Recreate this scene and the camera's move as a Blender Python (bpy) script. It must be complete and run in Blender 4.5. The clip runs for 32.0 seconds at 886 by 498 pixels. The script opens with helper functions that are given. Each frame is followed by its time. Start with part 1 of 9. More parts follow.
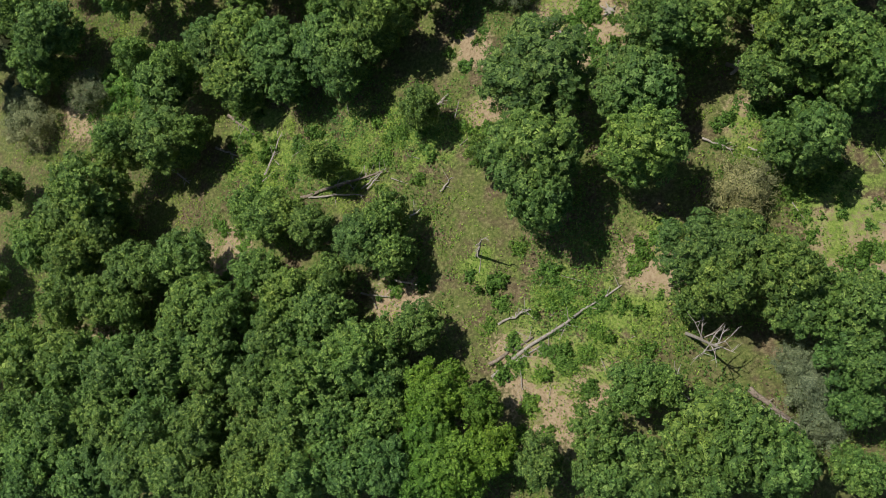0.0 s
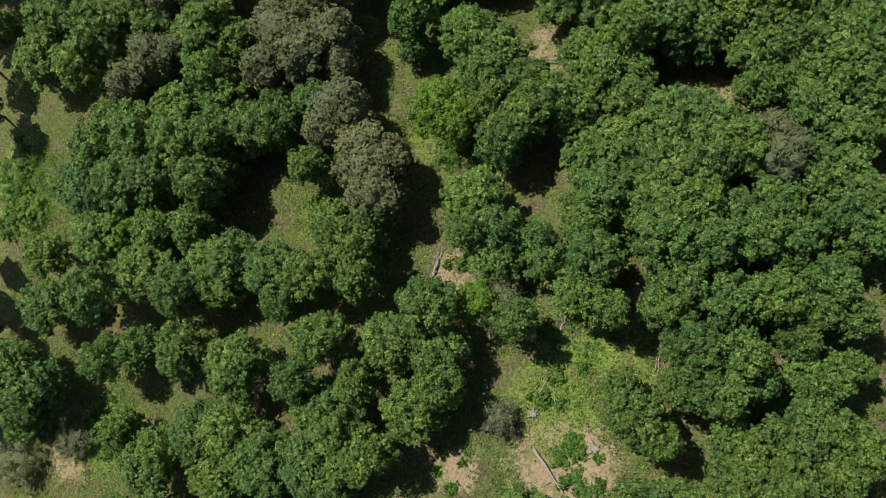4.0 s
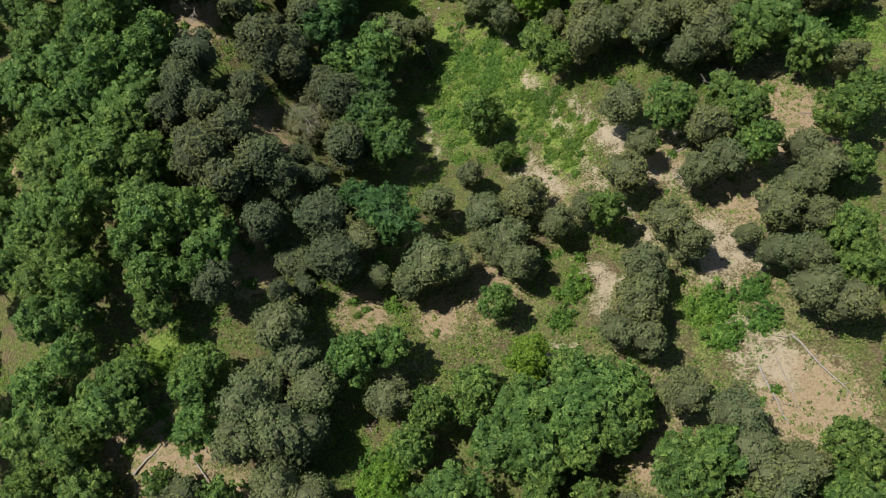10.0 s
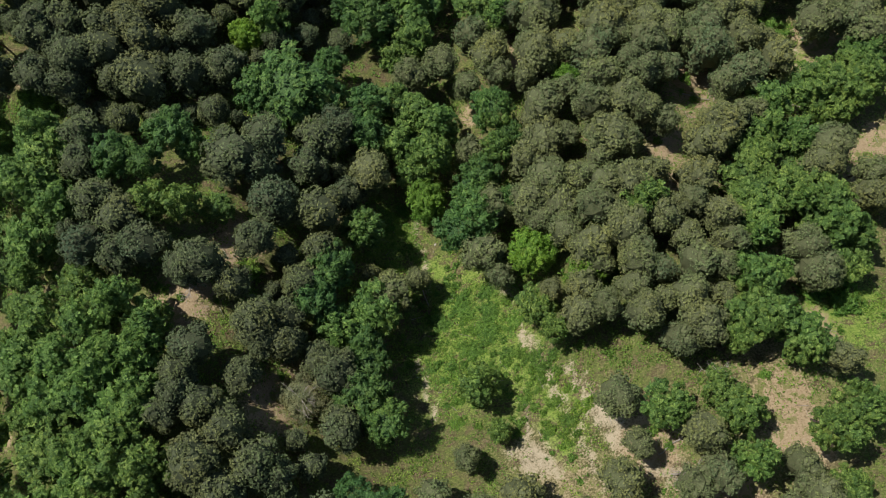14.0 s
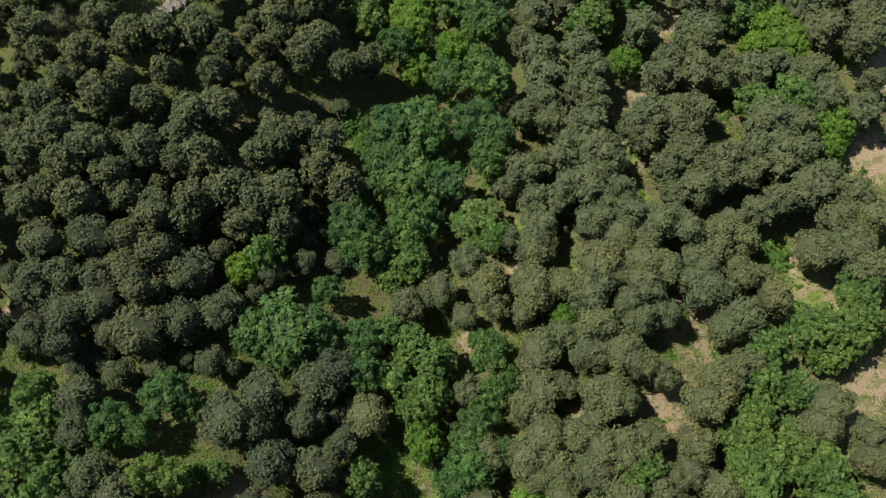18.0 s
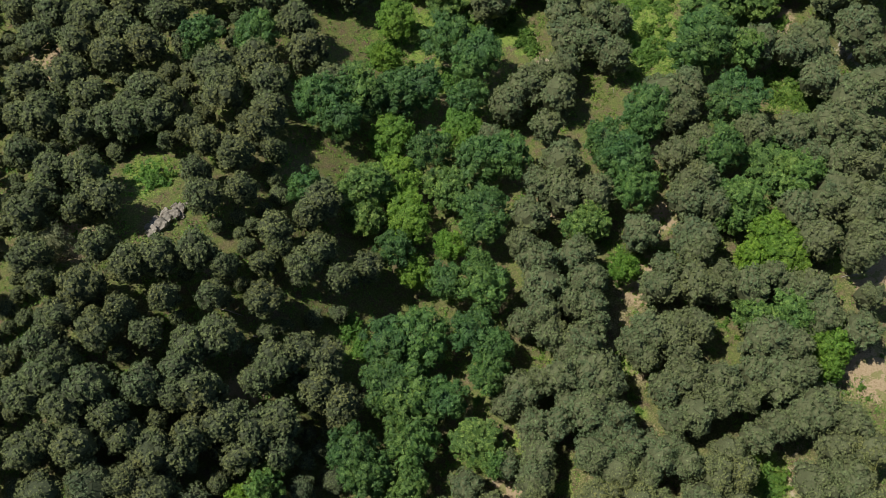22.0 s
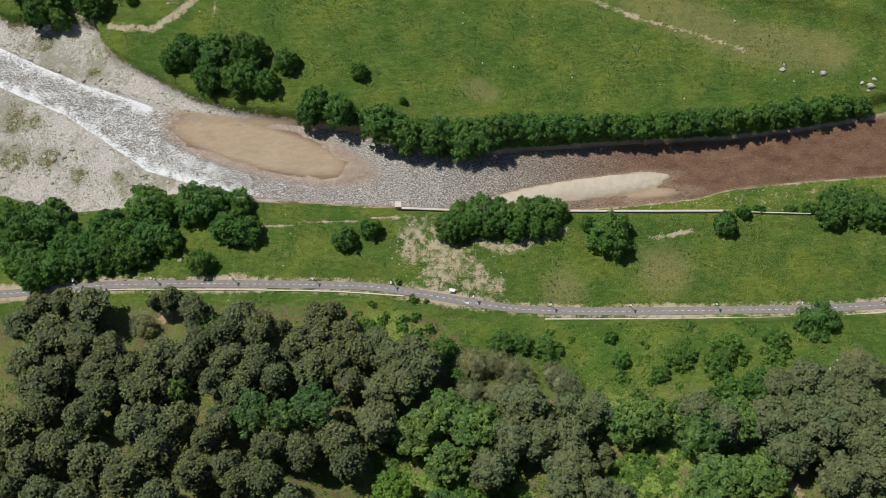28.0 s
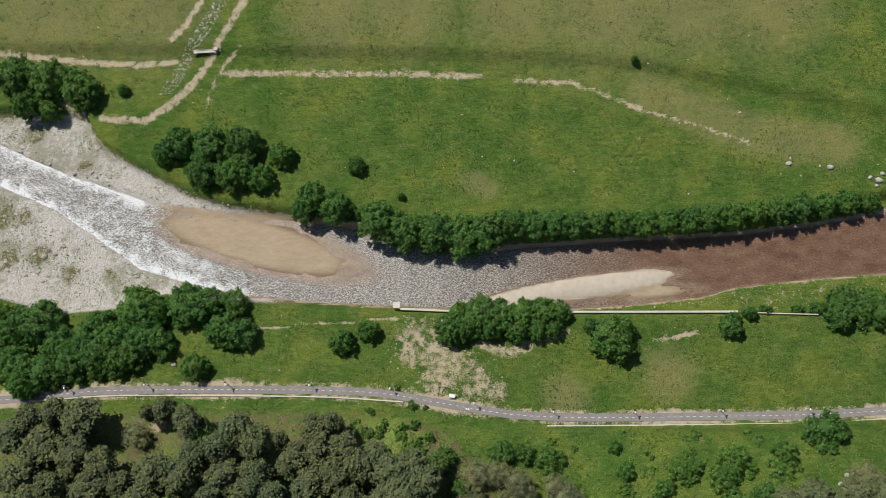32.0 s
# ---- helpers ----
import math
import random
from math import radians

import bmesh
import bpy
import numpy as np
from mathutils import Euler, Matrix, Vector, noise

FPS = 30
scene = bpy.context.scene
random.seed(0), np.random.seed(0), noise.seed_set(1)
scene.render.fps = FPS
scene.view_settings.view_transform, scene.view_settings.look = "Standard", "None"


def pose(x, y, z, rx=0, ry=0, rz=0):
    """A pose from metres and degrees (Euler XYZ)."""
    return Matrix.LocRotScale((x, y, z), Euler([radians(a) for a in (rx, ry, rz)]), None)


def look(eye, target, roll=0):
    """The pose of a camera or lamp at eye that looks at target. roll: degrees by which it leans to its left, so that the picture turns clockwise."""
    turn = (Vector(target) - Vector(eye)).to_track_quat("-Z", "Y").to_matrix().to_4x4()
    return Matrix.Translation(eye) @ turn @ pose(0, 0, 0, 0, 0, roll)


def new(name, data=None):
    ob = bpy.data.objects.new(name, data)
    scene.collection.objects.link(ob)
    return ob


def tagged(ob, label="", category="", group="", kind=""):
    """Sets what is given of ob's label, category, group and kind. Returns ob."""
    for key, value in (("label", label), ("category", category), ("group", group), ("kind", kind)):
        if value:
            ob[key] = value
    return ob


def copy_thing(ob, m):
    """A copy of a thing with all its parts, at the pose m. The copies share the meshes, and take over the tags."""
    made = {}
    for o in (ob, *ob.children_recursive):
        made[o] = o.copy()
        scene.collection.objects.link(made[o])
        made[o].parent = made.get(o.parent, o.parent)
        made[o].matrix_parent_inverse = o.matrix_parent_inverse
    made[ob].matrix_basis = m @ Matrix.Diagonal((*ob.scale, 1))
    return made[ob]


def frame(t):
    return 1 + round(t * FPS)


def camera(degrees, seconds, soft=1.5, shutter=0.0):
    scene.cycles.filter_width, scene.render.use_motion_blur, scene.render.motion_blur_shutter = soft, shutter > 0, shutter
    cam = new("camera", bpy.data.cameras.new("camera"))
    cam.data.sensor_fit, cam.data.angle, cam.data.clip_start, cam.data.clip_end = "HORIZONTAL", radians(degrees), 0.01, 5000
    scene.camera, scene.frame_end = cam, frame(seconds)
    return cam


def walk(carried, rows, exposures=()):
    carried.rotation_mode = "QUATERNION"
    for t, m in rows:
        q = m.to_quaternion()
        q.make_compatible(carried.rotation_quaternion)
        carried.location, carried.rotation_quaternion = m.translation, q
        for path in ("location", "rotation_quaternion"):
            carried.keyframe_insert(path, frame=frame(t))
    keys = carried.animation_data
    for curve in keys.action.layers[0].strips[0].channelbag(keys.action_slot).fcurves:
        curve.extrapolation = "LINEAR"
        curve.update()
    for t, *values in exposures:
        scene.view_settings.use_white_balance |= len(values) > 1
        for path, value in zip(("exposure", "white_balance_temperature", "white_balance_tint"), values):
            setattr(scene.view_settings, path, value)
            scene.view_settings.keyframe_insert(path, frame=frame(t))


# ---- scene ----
cam = camera(46.8, 32.0, 0.7)
METRES, EYE, TILT, LEAN, TURN = 440.0, 385.0, -90.0, 0.0, 0.0
ROWS = [
    (0.0, 0.0, 0.0, 0.0, -0.0, 0.0, -0.0),
    (0.5, 0.0004, -0.0001, 0.0157, -0.05, 0.18, 0.01),
    (1.0, 0.0008, -0.0, 0.0316, -0.07, 0.32, 0.05),
    (1.5, 0.0013, -0.0001, 0.0477, -0.1, 0.45, 0.06),
    (2.0, 0.0017, -0.0002, 0.0638, -0.14, 0.56, 0.07),
    (2.5, 0.0022, -0.0003, 0.0801, -0.15, 0.66, 0.1),
    (3.0, 0.0024, -0.0005, 0.0963, -0.22, 0.79, 0.12),
    (3.5, 0.0028, -0.0007, 0.1119, -0.25, 1.02, 0.14),
    (5.5, 0.0044, -0.0007, 0.1813, -0.32, 0.58, 0.09),
    (6.0, 0.0046, -0.0009, 0.1978, -0.37, 0.62, 0.1),
    (6.5, 0.0049, -0.0009, 0.2136, -0.38, 0.74, 0.08),
    (7.0, 0.0054, -0.001, 0.2298, -0.37, 0.83, 0.1),
    (7.5, 0.0055, -0.0012, 0.2456, -0.42, 0.95, 0.1),
    (8.0, 0.0058, -0.0012, 0.2615, -0.42, 1.07, 0.12),
    (8.5, 0.0063, -0.0015, 0.2774, -0.42, 1.17, 0.18),
    (9.0, 0.0063, -0.0016, 0.2936, -0.45, 1.23, 0.22),
    (9.5, 0.0068, -0.0019, 0.3094, -0.43, 1.34, 0.27),
    (10.0, 0.0072, -0.0022, 0.3257, -0.44, 1.4, 0.29),
    (10.5, 0.0077, -0.0024, 0.3413, -0.42, 1.54, 0.32),
    (11.0, 0.0078, -0.0027, 0.3574, -0.46, 1.61, 0.34),
    (11.5, 0.0081, -0.0031, 0.3737, -0.46, 1.65, 0.35),
    (12.0, 0.0089, -0.0034, 0.3898, -0.39, 1.71, 0.41),
    (12.5, 0.0093, -0.0038, 0.4063, -0.39, 1.72, 0.44),
    (13.0, 0.0091, -0.004, 0.4225, -0.44, 1.78, 0.48),
    (13.5, 0.0097, -0.0047, 0.4388, -0.41, 1.82, 0.52),
    (14.0, 0.0102, -0.0051, 0.4549, -0.4, 1.89, 0.56),
    (14.5, 0.0107, -0.0055, 0.4712, -0.39, 1.92, 0.56),
    (16.5, 0.0125, -0.0072, 0.5373, -0.36, 1.99, 0.72),
    (17.0, 0.0131, -0.0077, 0.5533, -0.33, 2.06, 0.74),
    (17.5, 0.0136, -0.0082, 0.5695, -0.32, 2.11, 0.76),
    (18.0, 0.0134, -0.0087, 0.5856, -0.36, 2.17, 0.78),
    (18.5, 0.0134, -0.0091, 0.6014, -0.4, 2.24, 0.79),
    (19.0, 0.0135, -0.0096, 0.6175, -0.43, 2.3, 0.81),
    (19.5, 0.0141, -0.0103, 0.6337, -0.41, 2.36, 0.83),
    (20.0, 0.0141, -0.0109, 0.6497, -0.44, 2.41, 0.84),
    (20.5, 0.0147, -0.0115, 0.6652, -0.42, 2.52, 0.85),
    (21.0, 0.0139, -0.0122, 0.6814, -0.51, 2.57, 0.85),
    (21.5, 0.0129, -0.0127, 0.6971, -0.61, 2.66, 0.85),
    (22.0, 0.0138, -0.0134, 0.7126, -0.57, 2.76, 0.86),
    (22.5, 0.0142, -0.0142, 0.727, -0.56, 2.95, 0.88),
    (23.0, 0.0148, -0.0153, 0.7426, -0.52, 3.06, 0.9),
    (23.5, 0.0158, -0.0163, 0.7574, -0.46, 3.24, 0.92),
    (24.0, 0.0161, -0.0175, 0.7721, -0.46, 3.42, 0.93),
    (24.5, 0.0156, -0.0174, 0.7926, -0.54, 4.81, 0.89),
    (25.0, 0.0159, -0.0179, 0.816, -0.58, 12.6, 0.72),
    (25.5, 0.0154, -0.0164, 0.8178, -0.62, 17.21, 0.76),
    (26.0, 0.0152, -0.0175, 0.8354, -0.66, 17.18, 0.77),
    (26.5, 0.0161, -0.0183, 0.8532, -0.63, 17.12, 0.75),
    (28.5, 0.0182, -0.0227, 0.9184, -0.56, 15.21, 0.89),
    (29.0, 0.0182, -0.0235, 0.9321, -0.57, 15.25, 0.91),
    (29.5, 0.0184, -0.0242, 0.9449, -0.57, 15.29, 0.93),
    (30.0, 0.0194, -0.0247, 0.9572, -0.52, 15.3, 0.96),
    (30.5, 0.019, -0.0249, 0.968, -0.55, 15.35, 0.99),
    (31.0, 0.0183, -0.0254, 0.9785, -0.61, 15.38, 1.01),
    (31.5, 0.0185, -0.0262, 0.9882, -0.61, 15.37, 1.02),
    (32.0, 0.0187, -0.0264, 0.997, -0.6, 15.39, 1.04),
]
walk(cam, [(t, pose(0, 0, EYE, TILT, LEAN, TURN) @ pose(METRES * x, METRES * y, METRES * z, 90 + pitch, roll, yaw)) for t, x, y, z, yaw, pitch, roll in ROWS], [(0, 0.12), (12, 0.14), (22, 0.08), (24.5, 0.04), (25.5, -0.06), (32, -0.05)])


# ---- light ----
SUN_TO = Vector((-0.76, 0.62, 1.42)).normalized()
world = bpy.data.worlds.new("world")
scene.world = world
world.use_nodes = True
sky = world.node_tree.nodes.new("ShaderNodeTexSky")
sky.sky_type, sky.sun_disc = "NISHITA", False
sky.sun_elevation = math.asin(SUN_TO.z)
sky.sun_rotation = math.atan2(SUN_TO.x, SUN_TO.y)
sky.altitude = 900
world.node_tree.nodes["Background"].inputs["Strength"].default_value = 0.07
world.node_tree.links.new(sky.outputs["Color"], world.node_tree.nodes["Background"].inputs["Color"])
sun_data = bpy.data.lights.new("sun", "SUN")
sun_data.energy, sun_data.angle, sun_data.color = 4.35, radians(0.53), (1.0, 0.955, 0.88)
sun = new("sun", sun_data)
sun.matrix_world = look(SUN_TO * 900, (0, 0, 0))


# ---- materials ----
def nodes_of(name, rough=0.8, spec=0.3):
    m = bpy.data.materials.new(name)
    m.use_nodes = True
    n = m.node_tree.nodes
    b = n["Principled BSDF"]
    b.inputs["Roughness"].default_value = rough
    b.inputs["Specular IOR Level"].default_value = spec
    return m, n, m.node_tree.links, b


def noise_node(n, l, scale, detail=4, rough=0.55, vector=None, dist=0.0):
    t = n.new("ShaderNodeTexNoise")
    t.inputs["Scale"].default_value, t.inputs["Detail"].default_value = scale, detail
    t.inputs["Roughness"].default_value, t.inputs["Distortion"].default_value = rough, dist
    if vector:
        l.new(vector, t.inputs["Vector"])
    return t.outputs["Fac"]


def ramp_node(n, l, fac, stops):
    r = n.new("ShaderNodeValToRGB")
    e = r.color_ramp.elements
    e[0].position, e[0].color = stops[0][0], (*stops[0][1], 1)
    e[1].position, e[1].color = stops[-1][0], (*stops[-1][1], 1)
    for p, c in stops[1:-1]:
        e.new(p).color = (*c, 1)
    l.new(fac, r.inputs["Fac"])
    return r.outputs["Color"]


def mix_node(n, l, fac, a, b, kind="MIX"):
    m = n.new("ShaderNodeMix")
    m.data_type, m.blend_type = "RGBA", kind
    for sock, v in ((m.inputs["Factor"], fac), (m.inputs["A"], a), (m.inputs["B"], b)):
        if hasattr(v, "links"):
            l.new(v, sock)
        elif isinstance(v, tuple):
            sock.default_value = (*v, 1)
        else:
            sock.default_value = v
    return m.outputs["Result"]


def math_node(n, l, op, a, b=0.0, clamp=False):
    m = n.new("ShaderNodeMath")
    m.operation, m.use_clamp = op, clamp
    for sock, v in zip(m.inputs, (a, b)):
        if hasattr(v, "links"):
            l.new(v, sock)
        else:
            sock.default_value = v
    return m.outputs["Value"]


def bump_node(n, l, b, height, strength, distance):
    u = n.new("ShaderNodeBump")
    u.inputs["Strength"].default_value, u.inputs["Distance"].default_value = strength, distance
    l.new(height, u.inputs["Height"])
    l.new(u.outputs["Normal"], b.inputs["Normal"])


def place(n):
    return n.new("ShaderNodeNewGeometry").outputs["Position"]


def leaf_material(name, dark, mid, light, thin=0.3, rough=0.6, grain=4.5, mottle=1.0, gap=0.44, tear=5.0):
    """Foliage: each tree and each spray of leaves has a tint of its own; some light comes through, and the sprays are open between the leaves."""
    m, n, l, b = nodes_of(name, rough, 0.4)
    info, geo = n.new("ShaderNodeObjectInfo"), n.new("ShaderNodeNewGeometry")
    spray = ramp_node(n, l, geo.outputs["Random Per Island"], [(0.0, dark), (0.55, mid), (1.0, light)])
    tree = ramp_node(n, l, info.outputs["Random"], [(0.0, (0.78, 0.85, 0.90)), (0.35, (0.94, 0.96, 0.97)), (0.7, (1.03, 1.03, 0.99)), (1.0, (1.14, 1.10, 0.97))])
    c = mix_node(n, l, 1.0, spray, tree, "MULTIPLY")
    patch = ramp_node(n, l, noise_node(n, l, 0.11, 3, 0.6, geo.outputs["Position"]), [(0.3, (0.75, 0.82, 0.85)), (0.7, (1.22, 1.15, 1.0))])
    c = mix_node(n, l, 1.0, c, patch, "MULTIPLY")
    stand = ramp_node(n, l, noise_node(n, l, 0.045, 2, 0.5, geo.outputs["Position"]), [(0.35, (0.92, 1.02, 1.05)), (0.65, (1.07, 0.99, 0.93))])
    c = mix_node(n, l, 1.0, c, stand, "MULTIPLY")
    leaves = noise_node(n, l, grain, 3, 0.75, geo.outputs["Position"])
    c = mix_node(n, l, 1.0, c, ramp_node(n, l, leaves, [(0.33, tuple(1 - mottle * q for q in (0.58, 0.54, 0.5))), (0.5, (1.0, 1.0, 1.0)), (0.68, tuple(1 + mottle * q for q in (0.65, 0.55, 0.45)))]), "MULTIPLY")
    bump_node(n, l, b, leaves, 1.0, 0.14)
    l.new(c, b.inputs["Base Color"])
    tr = n.new("ShaderNodeBsdfTranslucent")
    l.new(mix_node(n, l, 1.0, c, (1.0, 1.15, 0.55), "MULTIPLY"), tr.inputs["Color"])
    mx = n.new("ShaderNodeMixShader")
    mx.inputs["Fac"].default_value = thin
    l.new(b.outputs["BSDF"], mx.inputs[1])
    l.new(tr.outputs["BSDF"], mx.inputs[2])
    open_ = n.new("ShaderNodeBsdfTransparent")
    torn = noise_node(n, l, tear, 2, 0.65, geo.outputs["Position"])
    cut = n.new("ShaderNodeMixShader")
    l.new(math_node(n, l, "GREATER_THAN", torn, gap), cut.inputs["Fac"])
    l.new(open_.outputs["BSDF"], cut.inputs[1])
    l.new(mx.outputs["Shader"], cut.inputs[2])
    l.new(cut.outputs["Shader"], n["Material Output"].inputs["Surface"])
    return m


OAK_LEAF = leaf_material("oak_leaf", (0.048, 0.108, 0.022), (0.114, 0.208, 0.043), (0.230, 0.340, 0.082), 0.2)
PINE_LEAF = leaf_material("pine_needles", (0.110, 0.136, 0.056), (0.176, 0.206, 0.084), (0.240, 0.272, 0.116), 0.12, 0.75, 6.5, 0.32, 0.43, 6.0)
# Darker copy of the pine needles: own tone plus shade put into colour.
DARK_SHADED_LEAF = leaf_material("dark_shaded_needles", (0.074, 0.098, 0.046), (0.120, 0.149, 0.067), (0.178, 0.212, 0.098), 0.1, 0.75, 6.5, 0.4, 0.43, 6.0)
BEECH_LEAF = leaf_material("beech_leaf", (0.034, 0.090, 0.024), (0.074, 0.160, 0.040), (0.145, 0.250, 0.066), 0.2, 0.55, gap=0.41)
LIME_LEAF = leaf_material("lime_leaf", (0.085, 0.175, 0.020), (0.150, 0.280, 0.034), (0.230, 0.370, 0.055))
GREY_LEAF = leaf_material("grey_twigs", (0.135, 0.155, 0.075), (0.205, 0.225, 0.118), (0.275, 0.292, 0.165), 0.15, 0.8)
SHRUB_LEAF = leaf_material("shrub_leaf", (0.070, 0.155, 0.024), (0.140, 0.265, 0.042), (0.225, 0.355, 0.070))
ALDER_LEAF = leaf_material("alder_leaf", (0.048, 0.125, 0.024), (0.096, 0.212, 0.040), (0.165, 0.295, 0.064))
HERB_LEAF = leaf_material("herb_leaf", (0.092, 0.172, 0.026), (0.185, 0.300, 0.048), (0.300, 0.405, 0.092), 0.25, 0.8)


def bark_material(name, a, b_, scale=6.0):
    m, n, l, b = nodes_of(name, 0.9, 0.2)
    f = noise_node(n, l, scale, 6, 0.7, place(n), 0.6)
    l.new(ramp_node(n, l, f, [(0.3, a), (0.7, b_)]), b.inputs["Base Color"])
    bump_node(n, l, b, f, 0.6, 0.05)
    return m


BARK = bark_material("bark", (0.045, 0.036, 0.028), (0.13, 0.105, 0.08))
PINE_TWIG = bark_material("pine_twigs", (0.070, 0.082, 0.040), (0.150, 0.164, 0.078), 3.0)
# Twigs of the same pines, darkened with shade in the colour too.
DARK_SHADED_TWIG = bark_material("dark_shaded_twigs", (0.042, 0.052, 0.028), (0.092, 0.108, 0.056), 3.0)
PINE_BARK = bark_material("pine_bark", (0.07, 0.045, 0.03), (0.20, 0.12, 0.075))
DEAD_WOOD = bark_material("dead_wood", (0.20, 0.17, 0.14), (0.46, 0.42, 0.37), 3.0)
LOG_WOOD = bark_material("log_wood", (0.10, 0.08, 0.06), (0.34, 0.28, 0.22), 2.5)


# ---- the lie of the land ----
# Height of the wooded slope at every 40 m of its length (rows) and every 50 m across (columns).
SLOPE_X0, SLOPE_DX, SLOPE_Y0, SLOPE_DY = -150.0, 50.0, -60.0, 40.0
SLOPE = np.array([
    (193, 211, 237, 269, 283, 297, 311),
    (182, 198, 224, 254, 270, 286, 299),
    (176, 189, 212, 242, 260, 275, 287),
    (172, 184, 205, 230, 245, 263, 273),
    (168, 180, 204, 213, 228, 245, 255),
    (155, 167, 192, 185, 201, 218, 228),
    (137, 150, 172, 147, 172, 184, 196),
    (128, 144, 153, 126, 153, 150, 162),
    (123, 139, 123, 108, 127, 120, 133),
    (112, 127, 113, 88, 99, 103, 111),
    (87, 99, 95, 72, 77, 80, 82),
    (56, 61, 63, 44, 48, 52, 54),
    (28, 32, 34, 22, 23, 34, 45),
    (8, 12, 15, 12, 12, 20, 25),
    (1, 3, 5, 6, 7, 8, 9)], float)


def cubic(p, f):
    """Catmull-Rom weights for four neighbours."""
    f2, f3 = f * f, f * f * f
    return (p[0] * (-f3 + 2 * f2 - f) + p[1] * (3 * f3 - 5 * f2 + 2) + p[2] * (-3 * f3 + 4 * f2 + f) + p[3] * (f3 - f2)) / 2


def slope_height(x, y):
    u = np.clip((x - SLOPE_X0) / SLOPE_DX, 0, SLOPE.shape[1] - 1.001)
    v = np.clip((y - SLOPE_Y0) / SLOPE_DY, 0, SLOPE.shape[0] - 1.001)
    i, j = np.floor(u).astype(int), np.floor(v).astype(int)
    ci = [np.clip(i + k, 0, SLOPE.shape[1] - 1) for k in (-1, 0, 1, 2)]
    cj = [np.clip(j + k, 0, SLOPE.shape[0] - 1) for k in (-1, 0, 1, 2)]
    return cubic([cubic([SLOPE[b, a] for a in ci], u - i) for b in cj], v - j)


def ramp(v, a, b):
    """0 below a, 1 above b, smooth between."""
    t = np.clip((v - a) / (b - a), 0, 1)
    return t * t * (3 - 2 * t)


def along(line, x):
    """y of a polyline of (x, y) pairs at x."""
    a = np.array(line, float)
    return np.interp(x, a[:, 0], a[:, 1])


# The valley floor: path, river edges and banks as lines of (x, y).
PATH = [(-190, 488), (-142.9, 490.7), (-123.5, 492.3), (-95.5, 492.6), (-58.7, 491.9), (-35, 491.2), (-9.1, 489.4), (8, 486.3), (25.1, 483), (37.9, 480.8), (54.9, 479.4), (80.5, 478.7), (112.4, 478.5), (144.3, 478.4), (165.7, 478.8), (180.2, 479.4), (215, 482)]
WATER_N = [(-260, 640), (-185.4, 606.3), (-170.2, 598.2), (-145.4, 586.3), (-121.2, 577), (-99.7, 569.1), (-90.3, 567.2), (-69.3, 564.2), (-50.8, 563), (-36.9, 560.3), (-18.5, 557.4), (4.4, 549.6), (29.3, 547), (40.7, 547.7), (86.2, 550.1), (131.5, 551.3), (163.5, 554.6), (192.9, 559.3), (260, 572)]
WATER_S = [(-260, 622), (-183.2, 586), (-168.3, 579), (-143.9, 567.8), (-124.3, 554.1), (-107.4, 541.8), (-88.8, 535.5), (-65.8, 529.9), (-38.6, 526.7), (-4.9, 524.1), (17.5, 522.9), (62.1, 521.9), (84.4, 522.3), (115.7, 525), (129.4, 528.8), (163.1, 531.7), (189.5, 533.1), (260, 537)]
BANK_N = [(-260, 652), (-170.6, 612), (-145.1, 611.5), (-132.9, 608.1), (-127.2, 596.3), (-110, 585.4), (-90.7, 575), (-74.1, 568.5), (-50.8, 565), (0, 554), (40, 551), (131, 555), (260, 577)]
BANK_S = [(-260, 540), (-163.9, 531.8), (-140.4, 523.8), (-115.6, 525.6), (-95.5, 531.4), (-65.8, 527.5), (-38.6, 524.7), (-4.9, 522.4), (62.1, 520), (130, 518.5), (160, 516.7), (260, 522)]
BERM = [(-260, 642), (-70.7, 634.1), (-27.8, 632.3), (19.6, 630.1), (66.6, 626.7), (101.6, 622.6), (135.8, 614), (169.6, 605.5), (260, 582)]


def water_level(x):
    return -1.3 + 0.033 * np.clip(x, -260, 260)


def blob(x, y, cx, cy, rx, ry, turn):
    """1 in the middle of a turned ellipse, 0 at its edge and outside."""
    c, s = np.cos(radians(turn)), np.sin(radians(turn))
    u, v = ((x - cx) * c + (y - cy) * s) / rx, (-(x - cx) * s + (y - cy) * c) / ry
    return np.clip(1 - u * u - v * v, 0, 1)


def bars(x, y):
    """Height of the sand and gravel bars over the bed."""
    return 1.15 * blob(x, y, -62, 552.5, 62, 14.5, -16) + 2.0 * blob(x, y, 67, 530.5, 50, 5.6, 8) + 0.9 * blob(x, y, 96, 528.5, 30, 5, 3)


